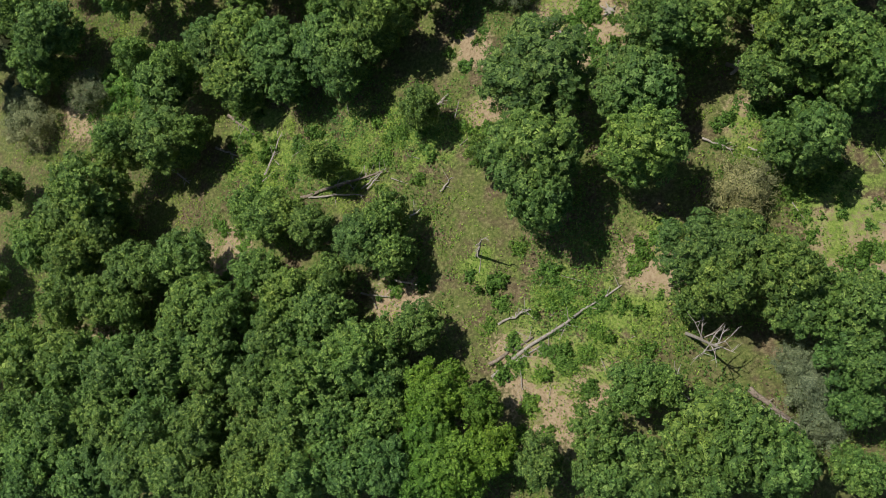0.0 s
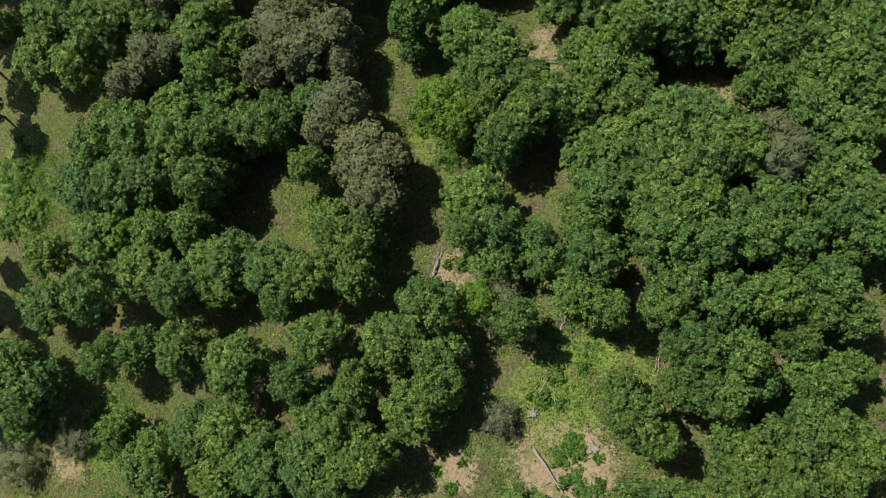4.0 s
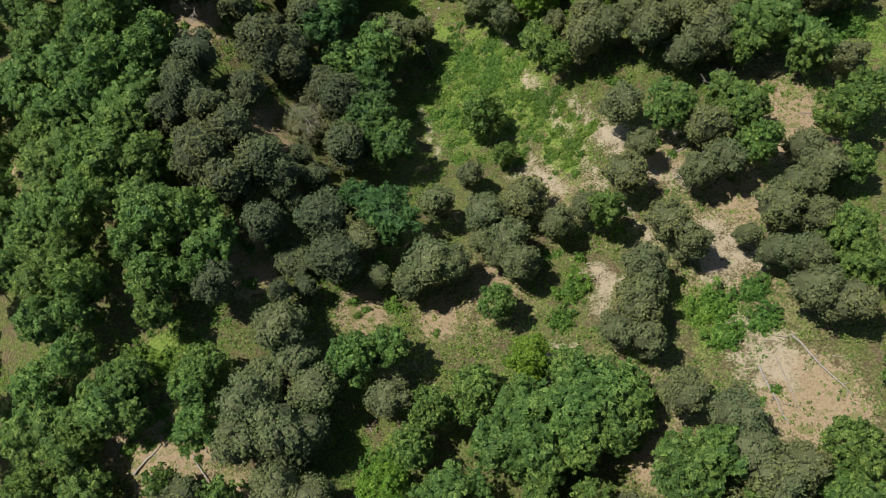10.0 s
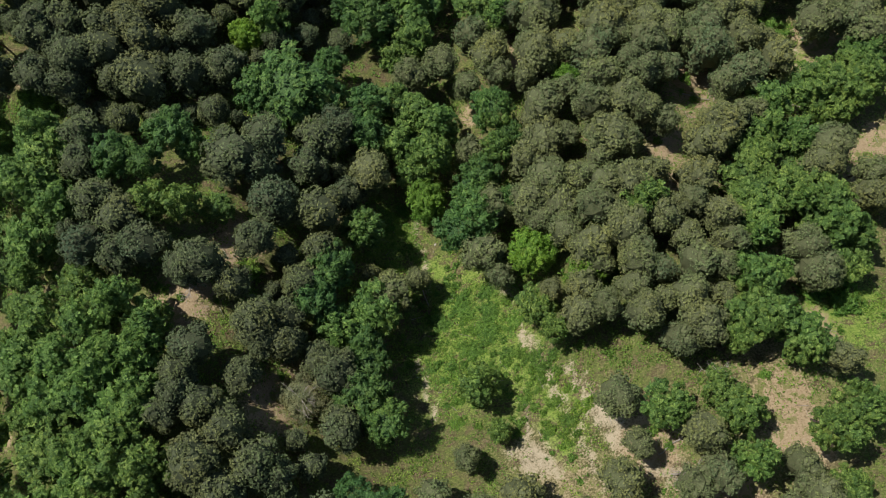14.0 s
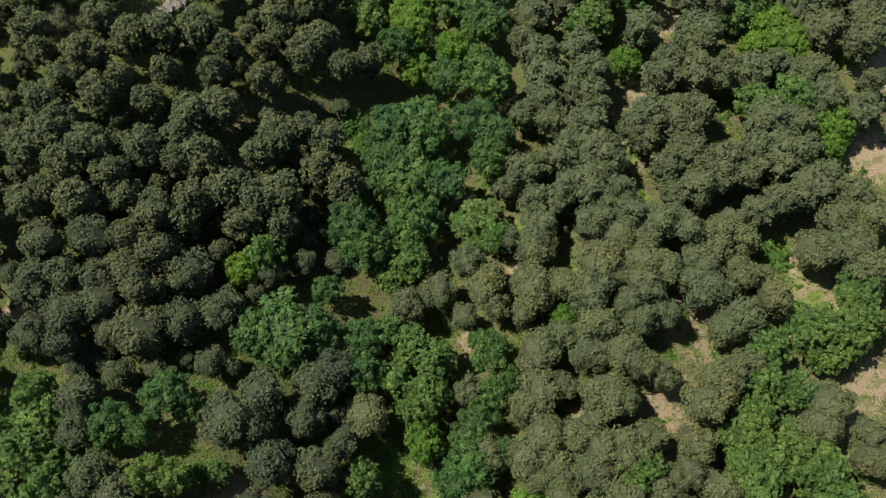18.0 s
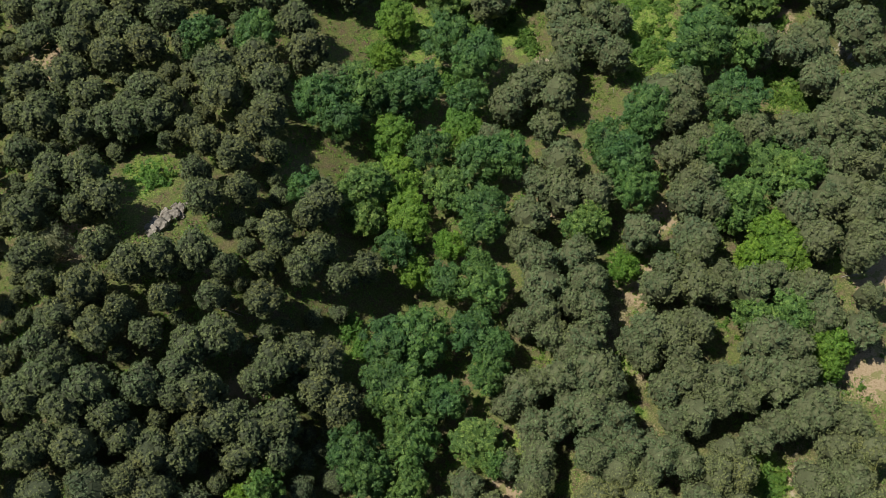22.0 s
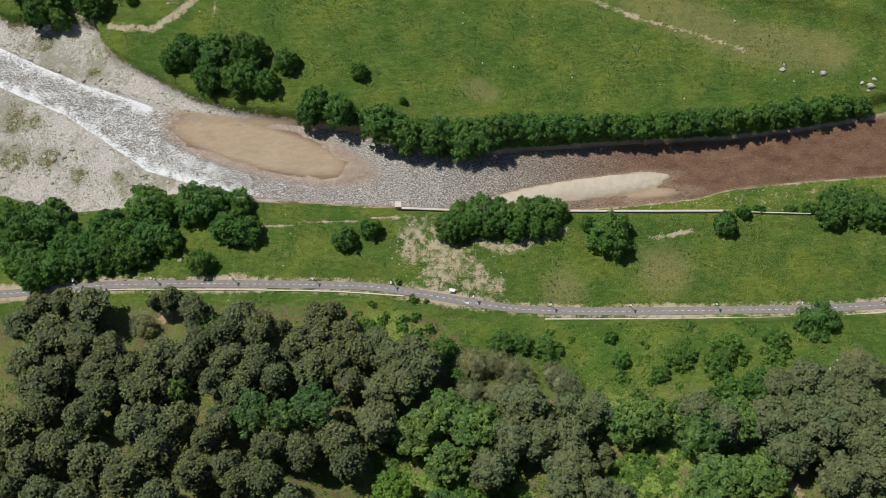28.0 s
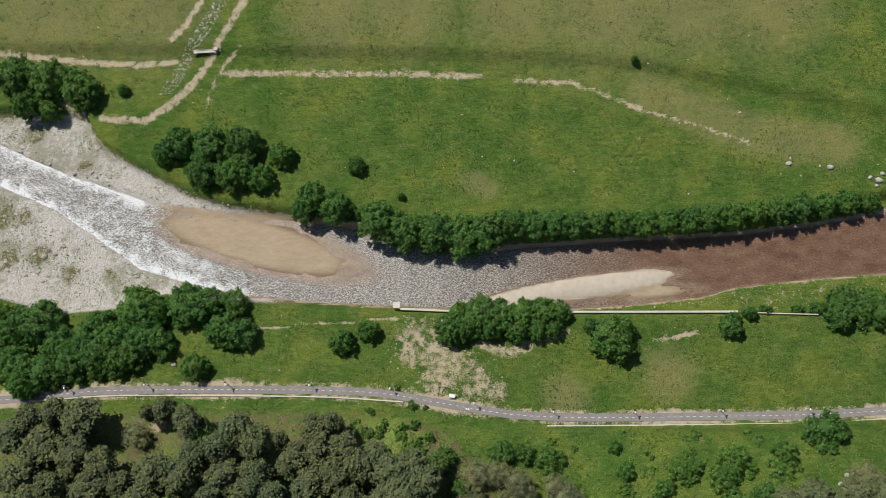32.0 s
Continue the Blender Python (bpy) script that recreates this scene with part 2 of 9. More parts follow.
def ground_height(x, y):
    x, y = np.asarray(x, float), np.asarray(y, float)
    xc = np.clip(x, -260, 260)
    shelf = 6.0 + 0.02 * xc
    py = along(PATH, xc)
    hill = np.maximum(slope_height(x, y), shelf - 0.3)
    north = y - py
    z = hill * (1 - ramp(north, -8, -2.6)) + shelf * ramp(north, -8, -2.6)
    field = 4.4 + 0.033 * xc
    mead = ramp(north, 3, 22)
    z = z * (1 - mead) + field * mead
    z = z + 2.8 * ramp(y - along(BERM, xc), -3.0, 3.5) - 0.3 * np.exp(-((y - along(BERM, xc) + 7) / 4) ** 2)
    z = z + 0.02 * np.clip(y - 640, 0, 400) + 0.22 * np.clip(y - 1000, 0, 900)
    wl = water_level(x)
    bank = ramp(y, along(BANK_S, xc) - 1.5, along(BANK_S, xc) + 2) * (1 - ramp(y, along(BANK_N, xc) - 2.5, along(BANK_N, xc) + 1.5))
    shore = wl + 0.9
    z = z * (1 - bank) + np.minimum(z, shore) * bank
    wet = ramp(y, along(WATER_S, xc) - 1.2, along(WATER_S, xc) + 2.0) * (1 - ramp(y, along(WATER_N, xc) - 2.0, along(WATER_N, xc) + 1.2))
    bed = wl - 0.7 + bars(x, y)
    return z * (1 - wet) + bed * wet


# Bare, pale and lush places: x, y, radius.
BARE = [(70.5, 242.5, 5), (62.5, 230.9, 5), (65.3, 224.7, 4), (72.1, 249.4, 4), (39.9, 225.8, 4), (14.2, 244.2, 3), (111.9, 233.9, 5), (100.7, 249, 4), (79.9, 359.2, 4), (77.8, 338.1, 4), (127.9, 346.4, 3), (43.8, 340.6, 3), (131.2, 314.7, 4), (68.8, 322.4, 3), (73.1, 168.3, 4), (62.6, 157.7, 4), (48, 2, 5), (21, 29, 4), (-33, -1, 4), (28, -3, 3), (10, -14, 4), (4, 28, 3), (38, 16, 3), (19, 91, 4), (41, 81, 4), (4, 52, 4), (-42, 112, 4), (-31, 105, 3), (26, -2, 4), (15, -17, 7), (20, 31, 5), (-6, -7, 4), (-33, 0, 4), (-55, -16, 3), (6, 18, 3), (-64, 28, 4), (49, 1, 5), (18, 30, 6), (4, 56, 3), (29, 53, 2), (-63, 24, 5), (-33, 145, 6), (-44, 111, 9), (-11, 136, 5), (15, 141, 4), (4, 135, 4)]
BARE += [(65, 122, 8), (39, 112, 4), (57, 108, 4), (-55, 113, 5), (-28, 95, 4), (75, 177, 5), (62, 158, 5), (-91, 166, 2), (-67, 152, 2), (-50, 198, 7), (-40, 210, 6), (-29, 176, 7), (47, 167, 6), (62, 230, 7), (70, 249, 8), (77, 169, 5), (85, 192, 5), (108, 231, 5), (-96, 299, 3), (-45, 289, 5), (64, 297, 7), (65, 316, 5), (105, 258, 10), (68, 248, 7), (125, 291, 7), (133, 320, 7), (-93, 331, 6), (25, 258, 7), (-95, 252, 4), (76, 336, 4)]
BARE += [(-124, 395, 8), (125, 408, 6), (-94, 447, 5), (-94, 479, 3), (-68, 447, 4)]
PALE = [(34.4, 143.1, 4), (54.9, 144, 5), (60.8, 145.6, 4), (47.5, 162.8, 3), (55.5, 151.6, 3), (33.6, 136.5, 3), (55.7, 134.2, 4), (23.6, 173.3, 2), (51.9, 170.6, 3), (-35.7, 147.3, 2), (35, 142, 4), (40, 172, 5), (55, 148, 8), (59, 129, 8), (26, 127, 5), (52, 162, 4), (38, 174, 5), (25, 163, 5), (-69, 338, 3), (150, 397, 8), (-70, 336, 3), (150, 396, 7), (46, 395, 4)]
LUSH = [(46.9, 7.5, 6), (47.7, 2.7, 5), (43.3, 7.6, 5), (42.4, 40.5, 6), (38.8, 14.7, 4), (27.7, 2.2, 3), (24.6, -8.2, 4), (-30.1, 13.2, 4), (-26, 10.4, 4), (-6.7, 16.9, 4), (-3.5, 13.4, 4), (4.9, -2.1, 3), (-5.9, 208.9, 6), (2.5, 201.5, 6), (7.9, 194, 7), (14.5, 190.9, 7), (7.8, 184.2, 7), (18.2, 185.2, 6), (24.1, 179.6, 5), (29.4, 173.2, 5), (30.9, 166, 4), (86, 195.7, 5), (94.8, 194.2, 6), (49.6, 135.6, 4), (93.1, 267.2, 6), (61.2, 293.7, 4), (61, 281.7, 3), (28.9, 274.7, 4), (125.1, 322.8, 5), (39.5, 263.1, 3), (6.2, 203, 4), (34.8, 410.5, 8), (88.2, 398, 9), (84.3, 412, 10), (132, 379.1, 6), (40.3, 403, 5), (11.9, 387.7, 4), (-9.8, 398.8, 5), (127, 321.4, 5), (40, 12, 4), (47, 7, 5), (18, 38, 6), (-3, 16, 6), (-24, 15, 5), (17, -11, 6), (33, -1, 4), (2, 81, 4), (8, 69, 4), (-76, 76, 5), (-43, 121, 5), (-18, 65, 4), (16, -10, 8), (44, 12, 8), (-13, 13, 7), (-29, 19, 5), (-57, 26, 6), (23, 43, 8), (-75, 69, 8), (2, 79, 6), (-56, 29, 6), (10, 182, 13), (31, 173, 7), (-5, 109, 6), (53, 135, 6), (-46, 128, 7), (15, 192, 15), (7, 184, 7), (21, 180, 9), (-6, 212, 9)]
LUSH += [(94, 259, 9), (92, 193, 8), (94, 265, 7), (-76, 352, 8), (101, 249, 9), (-15, 301, 7), (81, 402, 18), (4, 411, 20), (127, 381, 9), (96, 427, 14), (27, 409, 12), (113, 411, 14), (78, 440, 15), (-6, 477, 13)]


# ---- ground ----
def curve_distance(line, x, y):
    """Distance from the points to a polyline."""
    best = np.full(np.shape(x), 1e9)
    for (ax, ay), (bx, by) in zip(line[:-1], line[1:]):
        dx, dy = bx - ax, by - ay
        t = np.clip(((x - ax) * dx + (y - ay) * dy) / (dx * dx + dy * dy), 0, 1)
        best = np.minimum(best, np.hypot(x - ax - t * dx, y - ay - t * dy))
    return best


TRACKS = [
    ([(-108, 577.5), (-122, 589.5), (-132.6, 600.2), (-134.7, 608.3), (-148.2, 616.9), (-156, 622.5)], 2.0),
    ([(-82, 611.1), (-80, 621.7), (-75.4, 629.7), (-69, 636.2)], 0.9),
    ([(-171.7, 636.5), (-135.2, 632), (-111.2, 629.8), (-96.9, 630.9)], 1.3),
    ([(-126.2, 606.2), (-107.3, 604.4), (-96, 612.9), (-88.1, 621.6), (-80.3, 634.3), (-66.8, 659.1), (-50, 690)], 1.6),
    ([(-98, 640), (-92.7, 646), (-85, 659.6), (-72, 690)], 1.3),
    ([(-75.2, 624.9), (-51.4, 624.4), (-27.7, 623.5), (0.6, 622.9), (31.1, 620.5)], 1.5),
    ([(45, 618.5), (68.5, 616.7), (79.9, 611.8), (97.9, 603.5)], 1.2),
    ([(97.9, 603.5), (118.1, 596.9), (140.2, 587.7)], 0.8),
    ([(-60, 516), (-20, 518), (-4, 519)], 0.5),
    ([(60, 511.5), (52, 509.6), (38.8, 504.4), (28, 508)], 2.2),
    ([(95, 508), (104, 509), (112, 511)], 1.0),
    ([(-0.3, 215.6), (0.6, 211), (1.8, 203.8), (2.5, 198)], 1.0),
    ([(19.6, 200.3), (21.2, 197.5), (24, 189), (28.8, 180.1), (32.5, 170.7), (36, 162.7), (41.2, 155.3), (44.3, 149.3)], 1.3),
    ([(33.5, 180.6), (40.5, 173), (41.7, 166.1)], 1.9),
    ([(23.9, 174.6), (23.7, 167.5)], 0.8),
    ([(-0.2, 181.5), (2.4, 176), (3.7, 170.3)], 0.9),
    ([(19.4, 163.6), (29.3, 160.9)], 1.3),
    ([(47.6, 395.5), (46.4, 383.9)], 1.3),
    ([(103.7, 271.5), (100.4, 265.4), (99.9, 259.3)], 0.8),
    ([(43.7, 406.8), (44.6, 399), (43.5, 392.1)], 1.2)]


def spots(x, y, places, soft=0.55):
    out = np.zeros(np.shape(x))
    for cx, cy, r in places:
        d = np.hypot(x - cx, y - cy) / (r * 1.15)
        out = np.maximum(out, 1 - ramp(d, soft * 0.5, 1.5))
    return out


def ground_kinds(x, y):
    """How bare, pale, lush, gravelly, sandy and meadow-like the ground is at each point, 0 to 1."""
    xc = np.clip(x, -260, 260)
    north = y - along(PATH, xc)
    bare, pale, lush = spots(x, y, BARE), 0.62 * spots(x, y, [(a, b, r * 0.8) for a, b, r in PALE]), 0.62 * spots(x, y, LUSH)
    for line, w in TRACKS:
        y0 = line[0][1]
        pale = np.maximum(pale, (0.7 if y0 > 600 and line[0][0] < -90 else 0.58) * (1 - ramp(curve_distance(line, x, y), w * 0.4, w * 2.0)))
    mid = spots(x, y, [(2, 512, 8), (10, 505, 9), (18, 500, 9), (26, 493, 8), (12, 494, 9), (0, 505, 6), (34, 489, 5), (14, 515, 6)], 0.3)
    verge = (1 - ramp(np.abs(north), 2.0, 4.4 + 1.2 * (1 - ramp(xc, -5, 30)))) * (0.68 + 0.32 * np.sin(x * 0.11) * np.sin(x * 0.037 + 1))
    pale = np.maximum(pale, np.maximum(mid * 0.56, np.clip(verge, 0, 1) * 0.8))
    chan = ramp(y, along(BANK_S, xc) - 2, along(BANK_S, xc) + 2) * (1 - ramp(y, along(BANK_N, xc) - 3, along(BANK_N, xc) + 1))
    pale_bar = ramp(blob(x, y, 67, 530.5, 50, 5.6, 8), 0.22, 0.36)
    gravel = chan * (1 - ramp(xc, -70, -30))
    gravel = gravel * (1 - 0.62 * spots(x, y, [(-165, 566, 7), (-157, 565, 5), (-163, 549, 8), (-149, 549, 6), (-136, 541, 5), (-168, 610, 5), (-155, 602, 6), (-133, 587, 4), (-112, 597, 7), (-86, 576, 5), (-120, 540, 4)], 0.4))
    wet = ramp(y, along(WATER_S, xc) - 1, along(WATER_S, xc) + 1) * (1 - ramp(y, along(WATER_N, xc), along(WATER_N, xc) + 2))
    sand = wet * ramp(xc, -112, -88) * ramp(ground_height(x, y) - water_level(x), -0.6, -0.1)
    down = 26 * ramp(xc, 5, 45)
    meadow = ramp(north, -16 - down, -4 - 0.8 * down) * (1 - chan * (1 - ramp(xc, -60, -30)))
    dry = spots(x, y, [(-150, 655, 30), (-110, 655, 25), (-30, 650, 22), (0, 652, 22), (45, 650, 22), (85, 655, 35), (120, 650, 25), (150, 655, 30), (28, 574, 5), (33, 571, 4), (100, 495, 10), (60, 487, 8)], 0.3) * (y > 480)
    dry = np.maximum(dry, 0.8 * (1 - ramp(curve_distance([(100, 612), (140, 592), (175, 586)], x, y), 5, 14)))
    bare = np.maximum(bare, 0.5 * spots(x, y, [(80, 215, 26), (60, 265, 22), (105, 225, 22), (58, 150, 24), (72, 178, 20), (62, 225, 20), (92, 258, 26), (66, 302, 18), (112, 300, 20), (-40, 110, 14), (12, 140, 14), (40, 120, 16), (30, 160, 16)], 0.2))
    strip = ramp(xc, 95, 115) * ramp(y, along(BANK_S, xc), along(BANK_S, xc) + 2) * (1 - ramp(y, along(WATER_S, xc) - 1, along(WATER_S, xc) + 1))
    pale = np.maximum(pale, 0.2 * strip)
    wetness = 1 - ramp(ground_height(x, y) - water_level(x), -0.1, 0.16)
    return bare, pale, lush, gravel, sand, meadow, dry, pale_bar, wetness


def ground_material():
    m, n, l, b = nodes_of("ground", 0.95, 0.1)
    pos = place(n)

    def attr(name):
        a = n.new("ShaderNodeAttribute")
        a.attribute_name = name
        return a.outputs["Fac"]

    fine, mid, big = noise_node(n, l, 2.2, 6, 0.7, pos), noise_node(n, l, 0.35, 5, 0.6, pos), noise_node(n, l, 0.06, 4, 0.55, pos)
    grit = noise_node(n, l, 9.0, 4, 0.8, pos)

    def masked(name, soft=0.16):
        """A mask whose edge is broken by the noise."""
        v = math_node(n, l, "ADD", attr(name), math_node(n, l, "MULTIPLY", math_node(n, l, "SUBTRACT", math_node(n, l, "ADD", math_node(n, l, "MULTIPLY", mid, 0.55), math_node(n, l, "MULTIPLY", fine, 0.45)), 0.5), 2.6))
        r = n.new("ShaderNodeMapRange")
        r.inputs["From Min"].default_value, r.inputs["From Max"].default_value = 0.5 - soft, 0.5 + soft
        l.new(v, r.inputs["Value"])
        return r.outputs["Result"]

    litter = ramp_node(n, l, fine, [(0.25, (0.055, 0.042, 0.024)), (0.5, (0.15, 0.118, 0.066)), (0.75, (0.38, 0.30, 0.185))])
    moss = ramp_node(n, l, fine, [(0.25, (0.050, 0.078, 0.018)), (0.5, (0.12, 0.155, 0.042)), (0.72, (0.24, 0.26, 0.085))])
    mossy = n.new("ShaderNodeMapRange")
    mossy.inputs["From Min"].default_value, mossy.inputs["From Max"].default_value = 0.50, 0.74
    l.new(math_node(n, l, "ADD", mid, math_node(n, l, "MULTIPLY", fine, 0.3)), mossy.inputs["Value"])
    c = mix_node(n, l, mossy.outputs["Result"], litter, moss)
    soil = ramp_node(n, l, fine, [(0.25, (0.20, 0.150, 0.085)), (0.5, (0.38, 0.288, 0.178)), (0.8, (0.52, 0.42, 0.275))])
    soil = mix_node(n, l, math_node(n, l, "MULTIPLY", math_node(n, l, "GREATER_THAN", mid, 0.56), 0.65), soil, ramp_node(n, l, grit, [(0.3, (0.09, 0.13, 0.03)), (0.7, (0.22, 0.24, 0.07))]))
    c = mix_node(n, l, masked("bare"), c, soil)
    herb = ramp_node(n, l, fine, [(0.27, (0.050, 0.098, 0.020)), (0.5, (0.175, 0.268, 0.048)), (0.73, (0.36, 0.41, 0.115))])
    c = mix_node(n, l, masked("lush"), c, herb)
    lie = n.new("ShaderNodeMapping")
    lie.inputs["Scale"].default_value = (0.32, 1.0, 1.0)
    lie.inputs["Rotation"].default_value = (0, 0, radians(-6))
    l.new(pos, lie.inputs["Vector"])
    swathe = noise_node(n, l, 0.7, 5, 0.7, lie.outputs["Vector"], 0.4)
    grass = ramp_node(n, l, math_node(n, l, "ADD", math_node(n, l, "MULTIPLY", fine, 0.68), math_node(n, l, "MULTIPLY", swathe, 0.32)), [(0.36, (0.032, 0.062, 0.012)), (0.5, (0.084, 0.140, 0.025)), (0.64, (0.175, 0.225, 0.054))])
    grass = mix_node(n, l, 1.0, grass, ramp_node(n, l, big, [(0.38, (0.66, 0.82, 0.72)), (0.5, (0.95, 0.97, 0.95)), (0.62, (1.30, 1.10, 1.02))]), "MULTIPLY")
    c = mix_node(n, l, masked("meadow", 0.25), c, grass)
    straw = ramp_node(n, l, fine, [(0.25, (0.16, 0.15, 0.055)), (0.6, (0.27, 0.235, 0.11)), (0.8, (0.36, 0.31, 0.17))])
    c = mix_node(n, l, math_node(n, l, "MULTIPLY", masked("dry", 0.5), 0.6), c, straw)
    pale = ramp_node(n, l, grit, [(0.25, (0.29, 0.23, 0.15)), (0.55, (0.49, 0.41, 0.29)), (0.8, (0.66, 0.57, 0.43))])
    c = mix_node(n, l, masked("pale"), c, pale)
    vor = n.new("ShaderNodeTexVoronoi")
    vor.inputs["Scale"].default_value = 1.6
    l.new(pos, vor.inputs["Vector"])
    gravel = ramp_node(n, l, math_node(n, l, "ADD", math_node(n, l, "MULTIPLY", grit, 0.6), math_node(n, l, "MULTIPLY", vor.outputs["Distance"], 0.4)), [(0.25, (0.29, 0.265, 0.23)), (0.5, (0.49, 0.46, 0.415)), (0.75, (0.67, 0.645, 0.60))])
    weedy = n.new("ShaderNodeMapRange")
    weedy.inputs["From Min"].default_value, weedy.inputs["From Max"].default_value, weedy.inputs["To Max"].default_value = 0.485, 0.55, 0.7
    l.new(math_node(n, l, "ADD", math_node(n, l, "MULTIPLY", big, 0.4), math_node(n, l, "ADD", math_node(n, l, "MULTIPLY", mid, 0.3), math_node(n, l, "MULTIPLY", fine, 0.3))), weedy.inputs["Value"])
    gravel = mix_node(n, l, weedy.outputs["Result"], gravel, ramp_node(n, l, grit, [(0.3, (0.11, 0.125, 0.06)), (0.7, (0.33, 0.31, 0.22))]))
    c = mix_node(n, l, masked("gravel"), c, gravel)
    drift = math_node(n, l, "ADD", math_node(n, l, "MULTIPLY", swathe, 0.55), math_node(n, l, "ADD", math_node(n, l, "MULTIPLY", big, 0.25), math_node(n, l, "MULTIPLY", fine, 0.2)))
    sand = ramp_node(n, l, drift, [(0.3, (0.33, 0.25, 0.165)), (0.55, (0.43, 0.34, 0.238)), (0.8, (0.52, 0.44, 0.33))])
    sand = mix_node(n, l, attr("pale_bar"), sand, ramp_node(n, l, mid, [(0.2, (0.46, 0.40, 0.31)), (0.6, (0.55, 0.49, 0.40)), (0.9, (0.61, 0.55, 0.46))]))
    sand = mix_node(n, l, math_node(n, l, "MULTIPLY", attr("wetness"), 0.85), sand, ramp_node(n, l, fine, [(0.3, (0.12, 0.072, 0.045)), (0.7, (0.21, 0.14, 0.092))]))
    c = mix_node(n, l, masked("sand"), c, sand)
    l.new(c, b.inputs["Base Color"])
    bump_node(n, l, b, math_node(n, l, "ADD", fine, math_node(n, l, "MULTIPLY", grit, 0.4)), 0.9, 0.35)
    return m


def build_ground():
    """One sheet, fine where it is passed close, coarse out to the horizon."""
    xs = np.concatenate([np.linspace(-4500, -400, 14), np.linspace(-330, -210, 7), np.arange(-200, 221, 2.0), np.linspace(230, 350, 7), np.linspace(420, 4500, 14)])
    ys = np.concatenate([np.linspace(-4500, -300, 14), np.linspace(-240, -70, 8), np.arange(-60, 470, 2.0), np.arange(470, 672, 1.25), np.linspace(680, 900, 14), np.linspace(950, 4500, 14)])
    gx, gy = np.meshgrid(xs, ys)
    gx, gy = gx.ravel(), gy.ravel()
    gz = ground_height(gx, gy)
    rough = np.array([noise.noise((a * 0.12, b * 0.12, 0)) * 0.9 + noise.noise((a * 0.4, b * 0.4, 5)) * 0.35 for a, b in zip(gx, gy)])
    hill = 1 - ramp(gy - along(PATH, np.clip(gx, -260, 260)), -14, -4)
    wet = (gy > along(WATER_S, np.clip(gx, -260, 260))) & (gy < along(WATER_N, np.clip(gx, -260, 260)))
    broad = np.array([noise.noise((a * 0.07, b * 0.2, 3)) * 0.6 + noise.noise((a * 0.25, b * 0.5, 6)) * 0.3 if w else 0 for a, b, w in zip(gx, gy, wet)])
    gz = gz + rough * (0.9 * hill + 0.12) + broad * 0.5
    nx, ny = len(xs), len(ys)
    i = (np.arange(ny - 1)[:, None] * nx + np.arange(nx - 1)[None, :]).ravel()
    me = bpy.data.meshes.new("ground")
    me.from_pydata(np.column_stack([gx, gy, gz]).tolist(), [], np.column_stack([i, i + 1, i + nx + 1, i + nx]).tolist())
    for name, vals in zip(("bare", "pale", "lush", "gravel", "sand", "meadow", "dry", "pale_bar", "wetness"), ground_kinds(gx, gy)):
        a = me.attributes.new(name, "FLOAT", "POINT")
        a.data.foreach_set("value", vals.astype(np.float32))
    me.polygons.foreach_set("use_smooth", [True] * len(me.polygons))
    me.materials.append(ground_material())
    return tagged(new("ground", me), "wooded slope and green river meadow with bare soil patches", "ground", kind="structure")


build_ground()


def water_material():
    m, n, l, b = nodes_of("river_water", 0.12, 0.35)
    pos = place(n)
    a = n.new("ShaderNodeAttribute")
    a.attribute_name = "rapid"
    s = n.new("ShaderNodeAttribute")
    s.attribute_name = "shallow"
    mp = n.new("ShaderNodeMapping")
    mp.inputs["Rotation"].default_value = (0, 0, radians(28))
    mp.inputs["Scale"].default_value = (0.55, 1.0, 1.0)
    l.new(pos, mp.inputs["Vector"])
    chop, swell = noise_node(n, l, 2.8, 3, 0.75, mp.outputs["Vector"], 0.4), noise_node(n, l, 0.25, 4, 0.6, mp.outputs["Vector"], 0.3)
    # White flecks: foam, with sun glitter painted in alongside it.
    foam_glint = math_node(n, l, "ADD", math_node(n, l, "MULTIPLY", chop, 0.92), math_node(n, l, "MULTIPLY", swell, 0.18))
    foam_glint = math_node(n, l, "ADD", foam_glint, math_node(n, l, "MULTIPLY", math_node(n, l, "SUBTRACT", a.outputs["Fac"], 0.5), 0.70))
    fr = n.new("ShaderNodeMapRange")
    fr.inputs["From Min"].default_value, fr.inputs["From Max"].default_value = 0.56, 0.74
    l.new(foam_glint, fr.inputs["Value"])
    water_tone = ramp_node(n, l, swell, [(0.3, (0.115, 0.064, 0.040)), (0.7, (0.19, 0.118, 0.076))])
    d = n.new("ShaderNodeAttribute")
    d.attribute_name = "thin"
    # Grey stretch: sky reflected on the ripples is put into the colour.
    water_tone = mix_node(n, l, s.outputs["Fac"], water_tone, ramp_node(n, l, chop, [(0.40, (0.070, 0.063, 0.053)), (0.62, (0.37, 0.355, 0.32))]))
    bed = ramp_node(n, l, swell, [(0.3, (0.16, 0.105, 0.068)), (0.7, (0.27, 0.20, 0.14))])
    water_tone = mix_node(n, l, d.outputs["Fac"], water_tone, bed)
    # Glints painted by the chop noise: bright crests, dark troughs.
    water_tone = mix_node(n, l, 1.0, water_tone, ramp_node(n, l, chop, [(0.36, (0.72, 0.72, 0.74)), (0.52, (1.0, 1.0, 1.0)), (0.66, (1.55, 1.55, 1.55))]), "MULTIPLY")
    l.new(mix_node(n, l, fr.outputs["Result"], water_tone, (0.70, 0.72, 0.72)), b.inputs["Base Color"])
    l.new(math_node(n, l, "ADD", math_node(n, l, "MULTIPLY", a.outputs["Fac"], 0.9), 0.16), b.inputs["Roughness"])
    bump_node(n, l, b, chop, 0.5, 0.2)
    return m


